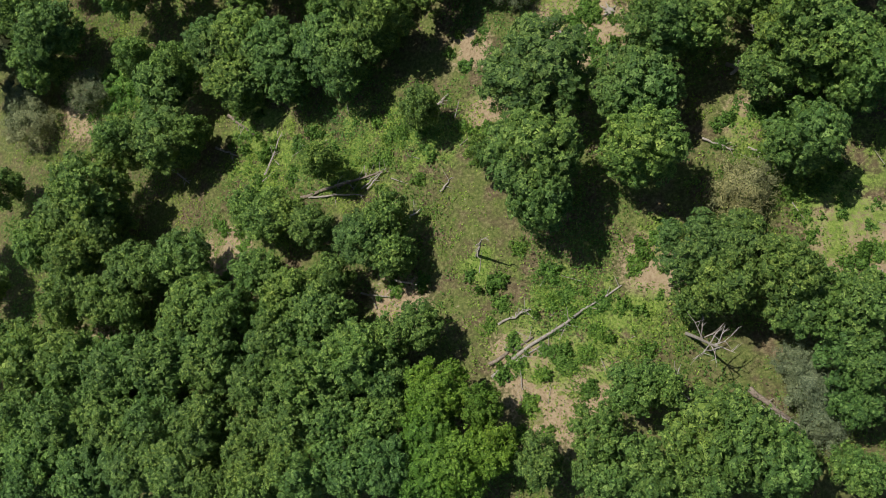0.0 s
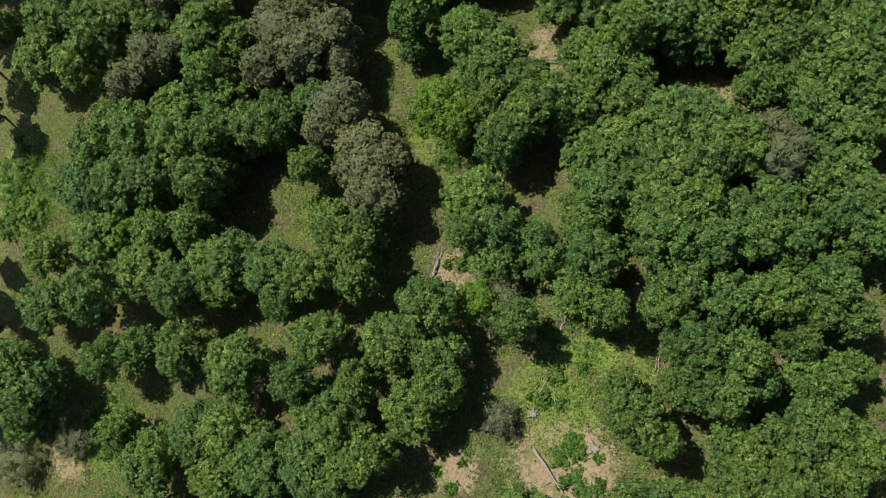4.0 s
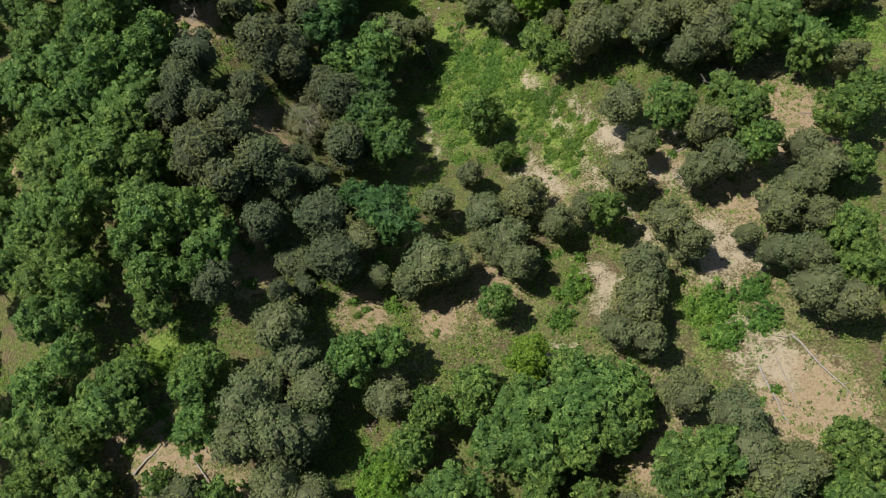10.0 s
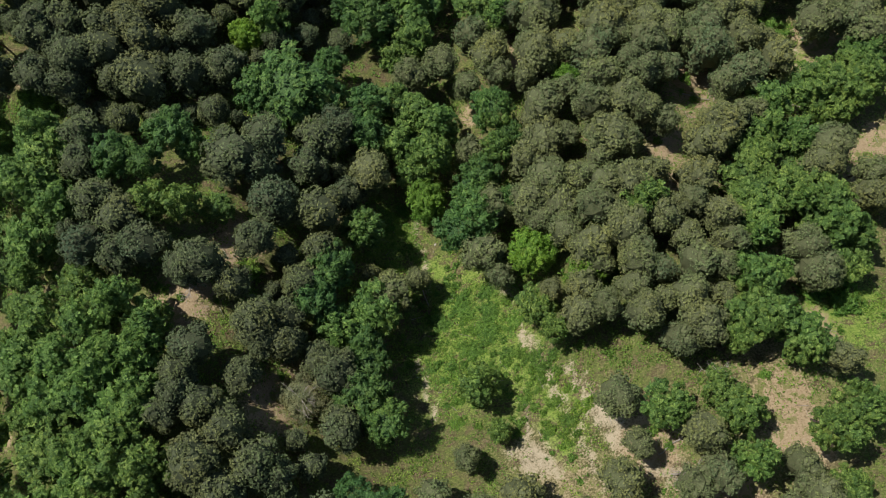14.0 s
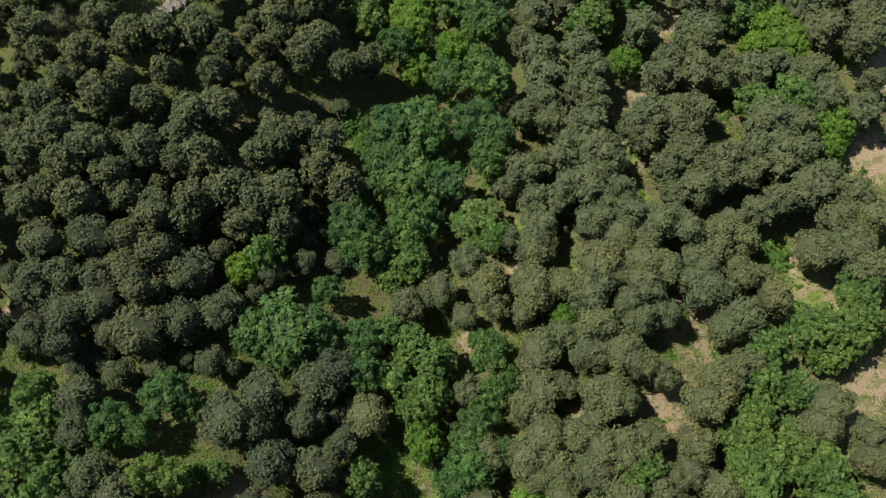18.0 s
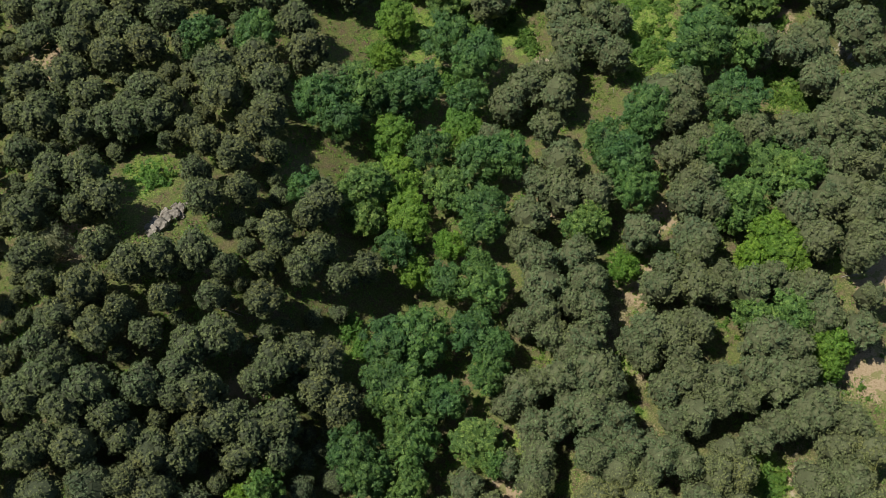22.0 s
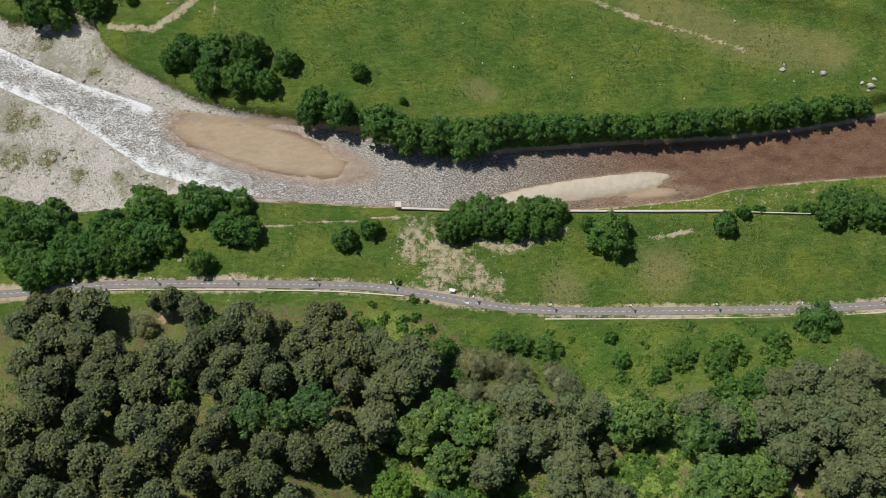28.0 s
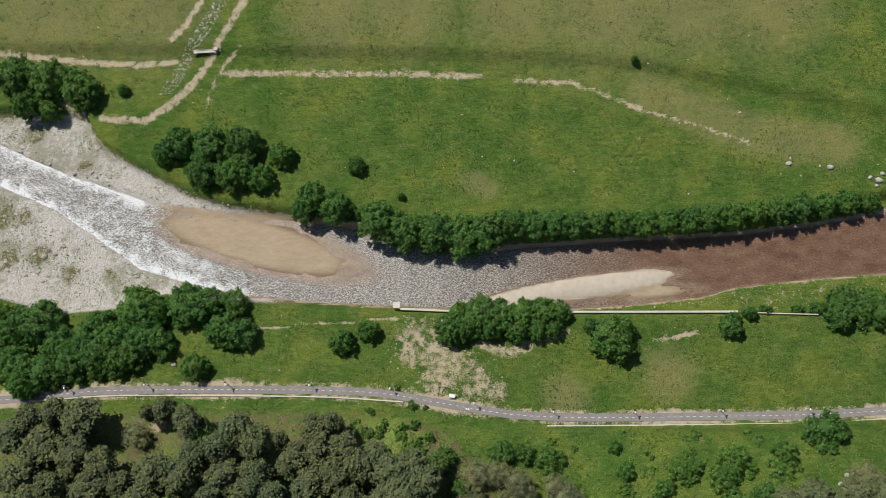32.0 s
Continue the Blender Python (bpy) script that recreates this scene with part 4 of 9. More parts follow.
oak(40.9, 12.9, 4.5, 18); oak(-49.7, 16.5, 4.8, 19); oak(-43.1, 16.8, 5.5, 21); oak(-38.4, 17.8, 3.2, 16)
oak(58.4, 18.5, 2.8, 16); oak(-3.2, 19, 3.1, 16); oak(47.1, 19.8, 4.2, 18); oak(23.7, 20.2, 5.3, 20)
oak(38.1, 21.2, 3.6, 17); oak(11.7, 22.1, 7.5, 22); oak(44, 23.4, 5.6, 21); oak(-22.5, 24.7, 3.8, 17)
oak(52.9, 25.2, 4.4, 20); oak(-31.1, 25.2, 5.3, 20); oak(-14, 25.2, 4.1, 18); oak(-44, 25.8, 5.2, 20)
oak(40.2, 26, 5, 20); oak(25.7, 26.7, 4.3, 18); oak(30, 27, 4.3, 18); oak(-40.9, 28.5, 3.8, 17)
oak(-24.1, 28.6, 5.1, 20); oak(-17.2, 28.6, 5, 19); oak(-10.8, 30.2, 4.8, 19); oak(-49.5, 30.5, 3.5, 16)
oak(37, 30.6, 3.2, 17); oak(-35.2, 30.8, 5.4, 21); oak(42, 31, 3.8, 19); oak(-7.8, 31.7, 4, 18)
oak(-29.6, 31.8, 5.3, 20); oak(-68.7, 31.9, 4.8, 19); oak(46.8, 32.3, 3.5, 18); oak(38.4, 34.4, 3.6, 18)
oak(50.7, 34.8, 3.2, 17); oak(-12.8, 35.2, 4.5, 20); oak(28.3, 35.3, 3, 17); oak(43.7, 35.9, 3.8, 19)
oak(-65.9, 36.1, 5.8, 21); oak(-17.2, 36.3, 3.1, 17); oak(-2.1, 37.2, 4.7, 20); oak(47.5, 37.8, 3.8, 19)
oak(25.6, 38, 4.4, 20); oak(-71.1, 39.7, 5.5, 21); oak(-18.9, 40.1, 3.9, 19); oak(-9.9, 40.4, 3.8, 19)
oak(24.8, 40.5, 3.1, 17); oak(1.5, 40.7, 3.6, 18); oak(32, 41.3, 3.1, 17); oak(36, 41.4, 4, 19)
oak(-29.1, 41.5, 5.6, 22); oak(-52.6, 41.7, 4.4, 20); oak(40.8, 42, 3, 17); oak(48.1, 42.9, 3.9, 19)
oak(-45.7, 43.5, 3.9, 19); oak(-38, 43.7, 5.1, 21); oak(51.8, 44.1, 2.6, 16); oak(1.5, 45.1, 4.4, 20)
oak(38.1, 45.4, 4.3, 20); oak(-5.2, 45.8, 4.8, 21); oak(32.7, 46, 4.1, 19); oak(-15.6, 46.4, 4.3, 20)
oak(61.8, 46.5, 2.6, 16); oak(45.4, 47.3, 2.4, 16); oak(11.7, 49.4, 3.3, 18); oak(-65.6, 49.8, 5.4, 20)
oak(52, 50, 3, 17); oak(47.1, 50.7, 3.4, 18); oak(23.5, 50.8, 3.2, 17); oak(0, 51, 4.5, 20)
oak(-22, 51.2, 3.7, 18); oak(30.8, 51.5, 3.5, 18); oak(-54.4, 51.9, 5.6, 21); oak(37.7, 52.1, 4.1, 19)
oak(43, 52.8, 3.7, 18); oak(20.7, 53, 4.3, 20); oak(60.2, 53, 2.8, 16); oak(-39.2, 53.1, 4.8, 19)
oak(49.8, 54, 3.7, 18); oak(32.7, 54.2, 4.5, 20); oak(-10.2, 55.2, 3.8, 17); oak(-16.9, 55.5, 4.4, 18)
oak(-33, 55.7, 5.6, 21); oak(-23, 55.8, 4.9, 19); oak(-46.2, 56.1, 5.4, 20); oak(9.4, 57.5, 3.7, 17)
oak(21.7, 57.6, 4, 17); oak(16, 57.9, 3.6, 17); oak(-30.1, 58.7, 3.7, 17); oak(-65.7, 58.7, 4.3, 18)
oak(46, 59.7, 4.4, 18); oak(-10.2, 59.9, 4.3, 18); oak(36, 59.9, 4.7, 19); oak(54.5, 59.9, 3.6, 17)
oak(30.7, 60.3, 4.7, 19); oak(14.8, 60.4, 2.9, 15); oak(41.6, 60.7, 4.4, 18); oak(58.6, 61.3, 2.6, 17)
oak(-54.8, 61.6, 5.6, 21); oak(5.7, 61.6, 3.7, 17); oak(9.4, 61.9, 4.1, 18); oak(21.3, 62.3, 3.6, 17)
oak(-37.9, 62.5, 4.3, 18); oak(-13.7, 62.7, 4.3, 18); oak(-45, 62.9, 4.4, 18); oak(52.5, 63.1, 3.6, 17)
oak(45.1, 64.3, 4.8, 19); oak(-8.7, 64.5, 3.9, 17); oak(39.4, 64.6, 4.4, 18); oak(55.9, 64.8, 4.4, 18)
oak(29, 65, 4.8, 19); oak(34.5, 65.2, 4.8, 19); oak(6.5, 66.2, 4.5, 19); oak(23.4, 66.2, 4.8, 19)
oak(49.7, 67.7, 4, 18); oak(54, 68.6, 4.4, 18); oak(-56.7, 69.8, 6.1, 22); oak(-35.7, 70.6, 5.2, 20)
oak(32, 70.8, 5.5, 21); oak(37.1, 70.8, 4.8, 19); oak(-49.7, 70.9, 5.5, 21); oak(-43.9, 71.1, 4.9, 19)
oak(52.3, 71.1, 3.6, 17); oak(23.1, 71.8, 4.5, 18); oak(63.9, 71.9, 3.6, 18); oak(-18.5, 71.9, 3.6, 17)
oak(41.5, 72.3, 4.4, 18); oak(-33.3, 73.1, 4.2, 18); oak(26.8, 73.4, 4.8, 19); oak(55.2, 74.2, 4.8, 19)
oak(10.5, 74.4, 4.1, 18); oak(39.7, 75.9, 4.8, 19); oak(32.7, 76.5, 4.9, 19); oak(-39.7, 76.6, 5.3, 20)
oak(51.1, 76.8, 4.9, 19); oak(-55.2, 77.1, 5.1, 20); oak(36.6, 77.2, 4.1, 18); oak(-34.1, 77.5, 4.7, 19)
oak(13.7, 77.6, 4.2, 18); oak(-46.6, 78.2, 5.4, 20); oak(58.1, 78.3, 4.1, 18); oak(20.6, 78.4, 4.1, 18)
oak(-28.5, 78.5, 4.6, 19); oak(-23.8, 79.4, 5, 20); oak(28.3, 80, 3.7, 17); oak(16.8, 80, 4.5, 19)
oak(-52.6, 80.7, 4.1, 18); oak(45.1, 80.9, 3.3, 16); oak(58.6, 81.2, 4.1, 18); oak(-40, 81.8, 4.8, 19)
oak(49.8, 81.8, 4.9, 19); oak(55, 81.9, 4.9, 19); oak(-17.9, 82, 4.1, 18); oak(9.2, 82.2, 3.4, 16)
oak(68.6, 82.6, 3.8, 20); oak(-32.6, 83.6, 4.2, 18); oak(14.8, 83.8, 3.8, 17); oak(24.8, 83.9, 4.2, 18)
oak(60.5, 84.3, 3.9, 20); oak(29.3, 84.7, 4.2, 18); oak(-81.2, 85.1, 4.1, 20); oak(45.7, 85.5, 4.5, 19)
oak(8.4, 86.2, 3.9, 17); oak(53.8, 87, 5, 19); oak(-35.3, 87.2, 4.7, 19); oak(49.3, 87.7, 5, 20)
oak(23.5, 87.8, 4.2, 18); oak(59.5, 88.5, 4.6, 19); oak(10.1, 89.5, 4.7, 19); oak(38.5, 90.1, 4.6, 19)
oak(28.9, 90.2, 4.6, 19); oak(-58.4, 90.9, 5.1, 20); oak(64.9, 91, 4, 20); oak(-2.5, 91.4, 2.7, 15)
oak(42.7, 91.7, 3.8, 17); oak(34.1, 91.8, 5.1, 20); oak(6, 92.1, 4.8, 19); oak(57.3, 92.2, 5.1, 20)
oak(47.8, 92.4, 5, 20); oak(-37.3, 92.5, 4.8, 19); oak(-67.4, 92.9, 5.3, 20); oak(52.3, 93.1, 4.7, 19)
oak(-32, 93.4, 4.3, 18); oak(-82.6, 93.8, 4, 20); oak(-3.4, 94.9, 3.6, 17); oak(-53.6, 95.4, 6, 22)
oak(-45.6, 95.4, 4, 17); oak(27.8, 95.9, 5.1, 20); oak(42.2, 96.5, 4.7, 19); oak(-35.5, 96.9, 5.2, 20)
oak(37.7, 97.4, 5.1, 20); oak(32.5, 97.5, 5.2, 20); oak(73.5, 97.7, 3.6, 20); oak(20.2, 97.9, 4.4, 18)
oak(46.2, 98.1, 4.3, 18); oak(-0.8, 98.3, 4.5, 19); oak(-75.6, 98.7, 4.1, 20); oak(-52.5, 99.2, 4.6, 19)
oak(-65.4, 99.5, 5.3, 20); oak(2.7, 100.2, 3.7, 17); oak(-59.5, 101.1, 5.7, 21); oak(53.6, 101.3, 3.5, 16)
oak(-84.6, 102.5, 4.1, 20); oak(27.8, 103, 4.4, 18); oak(59, 104.2, 4.9, 19); oak(-8.1, 104.3, 3.3, 16)
oak(9.7, 104.5, 4.6, 19); oak(54.1, 105.2, 5.3, 20); oak(2.7, 105.7, 4.6, 19); oak(71.4, 106.1, 2.9, 17)
oak(-32.9, 106.3, 3.9, 17); oak(-66.4, 106.4, 4.9, 19); oak(63.2, 106.6, 4.5, 18); oak(-57, 106.8, 5.2, 20)
oak(26.7, 107.6, 4.5, 19); oak(19.5, 108.2, 3.3, 16); oak(6.3, 108.3, 5.1, 20); oak(52.7, 108.3, 3.6, 17)
oak(-42.9, 108.6, 3, 15); oak(-81.3, 109.3, 3.7, 20); oak(73.2, 111.8, 2.7, 17); oak(64.4, 111.8, 4.6, 19)
oak(-59.3, 113, 4.3, 18); oak(41.5, 114, 5.5, 21); oak(-88.1, 114.1, 3.4, 20); oak(19.5, 114.4, 5.6, 21)
oak(-0.9, 114.9, 3.9, 17); oak(-69.3, 115.5, 5.5, 21); oak(13.6, 115.9, 5.3, 20); oak(46.1, 115.9, 4.7, 19)
oak(-63.4, 116, 5.4, 20); oak(25.9, 116.4, 4.7, 19); oak(65.7, 117.3, 4.7, 19); oak(-37.3, 117.9, 4.6, 19)
oak(31.2, 119, 4.8, 19); oak(74.4, 119.2, 2.7, 17); oak(-50.3, 119.4, 4.2, 18); oak(1.9, 120, 4.5, 19)
oak(8.5, 120.1, 3.5, 16); oak(35.8, 120.1, 3.9, 17); oak(-83.2, 120.4, 3.3, 20); oak(18.2, 120.7, 5.8, 21)
oak(-53.7, 121.1, 5.8, 21); oak(27.1, 122.1, 5.8, 21); oak(-95.2, 122.7, 2.9, 20); oak(-68, 123.6, 5.6, 21)
oak(33.4, 123.9, 5.4, 20); oak(10.4, 124, 4.5, 19); oak(-39, 124.2, 4.2, 18); oak(-50.9, 125.6, 4.3, 18)
oak(-37.4, 127.4, 4.2, 18); oak(26.3, 127.4, 4.1, 18); oak(-89.8, 127.7, 4.2, 15); oak(76.4, 128.2, 3, 17)
oak(-10.8, 128.9, 5.2, 20); oak(-60.1, 129.5, 4.5, 18); oak(-5.1, 130.6, 4.2, 18); oak(-67.4, 135.4, 5.4, 22)
oak(-92.2, 135.5, 2.6, 20); oak(-46.4, 137.1, 3.9, 19); oak(-61.2, 137.3, 4.4, 20); oak(14.5, 138, 3.5, 18)
oak(-85.7, 139.8, 2.6, 20); oak(-60.4, 142.3, 4.9, 21); oak(-71.6, 142.7, 5.1, 21); oak(-95.1, 143, 2.7, 20)
oak(-47.7, 143, 4.9, 21); oak(-44.5, 144.1, 3.5, 18); oak(-39.4, 144.3, 3, 17); oak(74.2, 145.2, 4.4, 20)
oak(-80.8, 145.6, 4.2, 15); oak(-90, 145.6, 4.2, 13); oak(-66, 146.7, 5.1, 21); oak(-52.9, 149.3, 4.5, 20)
oak(72.9, 150.2, 4.9, 21); oak(-38, 150.3, 5, 21); oak(-84.7, 150.3, 2.8, 20); oak(-73.3, 150.3, 5.2, 21)
oak(-97.9, 151.3, 2.6, 20); oak(-64.2, 153.2, 4.1, 19); oak(-47.2, 154.4, 6.5, 22); oak(-91.5, 154.7, 4.2, 12)
oak(34.7, 155.3, 3.9, 19); oak(-41.5, 155.6, 5, 21); oak(-71.8, 155.8, 6.3, 22); oak(-83.8, 156.1, 4.2, 13)
oak(-51.4, 156.6, 5.5, 22); oak(-101.4, 157.1, 2.7, 20); oak(-61.1, 159.3, 5.2, 21); oak(-94.6, 160.6, 2.7, 20)
oak(-86.8, 161.8, 3.1, 20); oak(78.2, 162.7, 4.2, 20); oak(-100.5, 163.4, 2.7, 20); oak(-51, 165.7, 5.2, 21)
oak(-58.6, 165.9, 5.7, 22); oak(-74.5, 166.6, 6.5, 22); oak(63.2, 167.5, 4.2, 20); oak(-65.2, 167.7, 5.9, 22)
oak(17.7, 168.5, 2.5, 16); oak(-105, 169.1, 2.6, 20); oak(-97.4, 169.2, 4.2, 14); oak(-88.8, 169.5, 3.1, 20)
oak(-82.5, 172.3, 4.2, 11); oak(78.1, 172.5, 4.8, 21); oak(-57.9, 174.2, 6.4, 22); oak(-100.4, 175.3, 4.2, 9)
oak(-93.1, 175.7, 2.7, 20); oak(62.8, 175.9, 4.9, 21); oak(49.1, 176.1, 4.9, 21); oak(-74.9, 176.6, 5.6, 22)
oak(83.5, 176.7, 4.4, 20); oak(-70.9, 176.9, 5.5, 22); oak(-53.8, 177.6, 5.4, 22); oak(13.4, 178.1, 5, 21)
oak(-65.9, 179.1, 6, 22); oak(60, 179.2, 3.9, 19); oak(-80.5, 180.9, 6.3, 22); oak(-106.6, 181, 2.7, 20)
oak(-94, 181.4, 4.2, 12); oak(-54.6, 182.3, 4.9, 21); oak(-101.4, 183.7, 4.2, 12); oak(-81.1, 185, 6.3, 22)
oak(-61.9, 185.5, 6.1, 22); oak(-71.2, 186.4, 6.2, 22); oak(-90.7, 187.3, 4.2, 14); oak(-55.2, 187.6, 5, 21)
oak(77.6, 188.3, 5.1, 21); oak(65.1, 188.4, 3.4, 18); oak(-96.9, 189, 2.8, 20); oak(30.4, 190.2, 3.6, 18)
oak(-17.8, 190.6, 5.5, 22); oak(67, 192.8, 5.7, 22); oak(72.4, 192.8, 5.1, 21); oak(-54.7, 193, 5, 21)
oak(-78, 194.1, 6.4, 22); oak(-66.9, 194.2, 6.2, 22); oak(-9.7, 194.5, 6.9, 22); oak(27.1, 195.1, 4.8, 21)
oak(-95.4, 195.2, 3, 20); oak(-89, 195.6, 4.2, 11); oak(-61.1, 197.5, 5.1, 21); oak(-101.6, 200.4, 4.2, 13)
oak(69.7, 200.9, 5.2, 22); oak(-70.5, 201, 5.2, 21); oak(-107.3, 201.3, 2.6, 20); oak(74.4, 202.3, 3.6, 18)
oak(91.6, 203.3, 4.3, 20); oak(-83.8, 203.5, 4.8, 21); oak(-91.7, 203.9, 4.2, 11); oak(-96.8, 205.4, 2.6, 20)
oak(94.2, 209.3, 4.4, 20); oak(-100.8, 210.1, 2.9, 20); oak(-82.8, 210.7, 6, 22); oak(73, 210.8, 4.3, 20)
oak(89.6, 211.6, 5.7, 22); oak(-108.8, 211.7, 2.9, 20); oak(-94.2, 212.8, 4.2, 14); oak(73.5, 215.3, 6.2, 22)
oak(88.6, 215.8, 6.4, 22); oak(-43.8, 217, 4, 13); oak(49.1, 217.7, 5.5, 22); oak(83.6, 217.9, 4.5, 20)
oak(-50.3, 218.1, 4.2, 19); oak(72.3, 218.3, 4.4, 20); oak(-106.2, 218.4, 3, 20); oak(-57.1, 218.6, 4.7, 20)
oak(-79.6, 219.1, 6, 22); oak(78.6, 220.5, 5.7, 22); oak(-97.2, 220.9, 3.1, 20); oak(87.9, 221.3, 6.4, 22)
oak(74.1, 222.8, 6.3, 22); oak(-85.6, 223.1, 6.1, 22); oak(-103.6, 224.6, 4.2, 16); oak(-92.9, 227.1, 4.2, 12)
oak(-1.7, 227.1, 4.1, 19); oak(76.9, 228.4, 5.8, 22); oak(-100.6, 230, 3.1, 20); oak(-82.7, 230.6, 6.8, 22)
oak(3.8, 231.1, 6.1, 22); oak(87.7, 232.8, 5.3, 22); oak(-95.1, 233.5, 3.2, 20); oak(-4.4, 235.2, 5.5, 22)
oak(80.3, 235.4, 5.3, 22); oak(-84.9, 235.9, 5, 21); oak(-102.7, 236, 4, 14); oak(-108.8, 238.3, 2.7, 20)
oak(-97.6, 239.2, 2.9, 20); oak(5.3, 239.2, 5.5, 22); oak(98.4, 239.9, 4.8, 21); oak(-103.5, 241.5, 3, 20)
oak(83.8, 242.7, 6.1, 22); oak(-0.3, 243.3, 6.2, 22); oak(102.3, 245, 7, 22); oak(-5.9, 246.2, 4.9, 21)
oak(96.2, 246.4, 7, 22); oak(-104.5, 247.1, 4.1, 12); oak(108.1, 247.6, 5.7, 22); oak(110.1, 254.3, 5.8, 22)
oak(110.9, 257.1, 5.8, 22); oak(-6.1, 260.6, 5, 21); oak(-1.7, 265, 6.5, 22); oak(-37.2, 266.7, 5.6, 22)
oak(21.7, 270.5, 4.3, 20); oak(17.5, 275.2, 7, 22); oak(104.3, 307.8, 7.2, 22); oak(94.2, 308.2, 5.5, 22)
oak(49.1, 333.7, 5.6, 22); oak(52.5, 335.3, 6.8, 22); oak(94.2, 336.2, 5.8, 22); oak(-14.1, 338.1, 6.4, 22)
oak(96.9, 341.3, 7.5, 22); oak(-14.4, 346.8, 8.2, 22); oak(10.6, 347.1, 7.5, 22); oak(113.3, 348.1, 7.8, 22)
oak(119.4, 351.7, 6.1, 22); oak(108.3, 353.8, 8.7, 22); oak(110.3, 392.9, 6.7, 22); oak(101, 411.7, 10.4, 22)
oak(107.9, 413, 7.5, 22); oak(117.2, 414.6, 9.4, 22); oak(12.4, 420.3, 7.9, 22); oak(2.6, 431.4, 9, 22)
oak(112.5, 432, 8.7, 22); oak(77.6, 432.8, 8.9, 22); oak(24.7, 433.5, 9, 22); oak(85.1, 434.2, 7.8, 22)
oak(12.8, 437.9, 9, 22); oak(-3.6, 445.1, 6, 15); oak(-84, 447.8, 4.8, 13); oak(9.2, 461.8, 5.4, 14)
oak(-76, 474.8, 5.6, 14); pine(-82.1, 30.6, 4.2, 22); pine(-75.8, 33.4, 4.2, 22); pine(-80.2, 38.2, 3.7, 22)
pine(-78.2, 46.2, 3.2, 22); pine(-84.4, 52.7, 3.2, 22); pine(-83.5, 59.1, 2.8, 22); pine(-7.8, 67.2, 4.9, 20)
pine(46.5, 71.1, 4.2, 19); pine(-5.5, 72.5, 4, 19); pine(-8.7, 72.6, 5.4, 21); pine(46, 74.5, 3.4, 18)
pine(-15.9, 77.8, 3.8, 18); pine(-13.1, 80.5, 5.1, 21); pine(-48.8, 86.3, 4.7, 20); pine(-26, 88, 4.4, 19)
pine(-13.7, 88, 3.3, 17); pine(-19.6, 89.7, 5.2, 21); pine(-44.6, 89.8, 5.1, 21); pine(-41.4, 91.7, 3.6, 18)
pine(-15.4, 93.1, 4.8, 20); pine(-23.3, 94.1, 5.3, 21); pine(56.6, 97, 3.6, 18); pine(54.1, 98.5, 5, 20)
pine(-18.4, 99.5, 4.4, 19); pine(-43.5, 100.8, 4.2, 19); pine(-14.9, 101.3, 4.4, 19); pine(35, 103.6, 3.8, 18)
pine(44.2, 104.1, 3.7, 18); pine(-40.2, 104.2, 5.6, 22); pine(41.1, 105.8, 4.7, 20); pine(32.9, 106.3, 4.3, 19)
pine(46.4, 106.5, 4.7, 20); pine(-17, 106.9, 4.5, 20); pine(-38.4, 107.3, 3.7, 18); pine(-22.6, 108.9, 4.6, 20)
pine(54.1, 113.1, 5.3, 21); pine(58.1, 115.1, 3.9, 19); pine(50.5, 116.3, 4.9, 20); pine(-29.2, 116.4, 5.7, 22)
pine(-18.6, 116.9, 4.2, 19); pine(-22.8, 117.3, 6.2, 23); pine(50.1, 121.4, 4.6, 20); pine(-27.8, 122.3, 6.3, 23)
pine(-4.8, 122.3, 4.3, 19); pine(-18.1, 124.2, 4.8, 20); pine(42.8, 124.4, 4.1, 19); pine(-25.6, 125, 4.9, 20)
pine(-21.2, 128.4, 4.9, 20); pine(38.7, 132.7, 4.1, 19); pine(34.6, 133.7, 3.7, 18); pine(-24.1, 134.1, 5.3, 22)
pine(38.3, 138.8, 4.8, 21); pine(69.9, 138.8, 4.3, 20); pine(-25.1, 140.3, 2.8, 16); pine(-21.1, 140.9, 2.6, 10)
pine(65.5, 141, 4.8, 21); pine(-36.3, 142, 4.4, 20); pine(-1.6, 142.2, 3.6, 19); pine(-7.8, 143.2, 2.6, 12)
pine(40.3, 144.7, 4.4, 20); pine(2.5, 145.3, 5.3, 22); pine(18.9, 145.4, 4.1, 20); pine(-23.5, 145.9, 4.2, 8)
pine(6.7, 145.9, 3.7, 19); pine(-15.5, 146.6, 5.6, 22); pine(65.6, 146.6, 4.4, 20); pine(15.1, 146.9, 3.1, 18)
pine(62.1, 147.1, 3.5, 18); pine(48.5, 149.3, 3.8, 19); pine(12.1, 149.7, 3.2, 18); pine(17.1, 150.1, 4.7, 21)
pine(58.3, 150.2, 2.2, 16); pine(-10.9, 150.4, 4.2, 19); pine(45.2, 152.9, 4.5, 21); pine(26.6, 153.1, 3.7, 19)
pine(69.6, 153.4, 3.5, 19); pine(-29, 153.5, 4.6, 20); pine(-18.3, 154.4, 5.8, 23); pine(13.3, 154.9, 5.1, 22)
pine(63.5, 155.2, 4.5, 21); pine(32.1, 156.1, 3.1, 18); pine(3.6, 157.7, 4.4, 20); pine(-24.9, 157.9, 2.6, 11)
pine(20.8, 158, 5.3, 22); pine(68.2, 158.9, 4.1, 20); pine(-36.6, 161.5, 5.2, 21); pine(39.4, 162.4, 4.4, 20)
pine(52, 162.5, 3.7, 19); pine(-27.3, 162.7, 4.3, 20); pine(72.6, 162.7, 4.4, 20); pine(-21.1, 163.1, 3.5, 14)
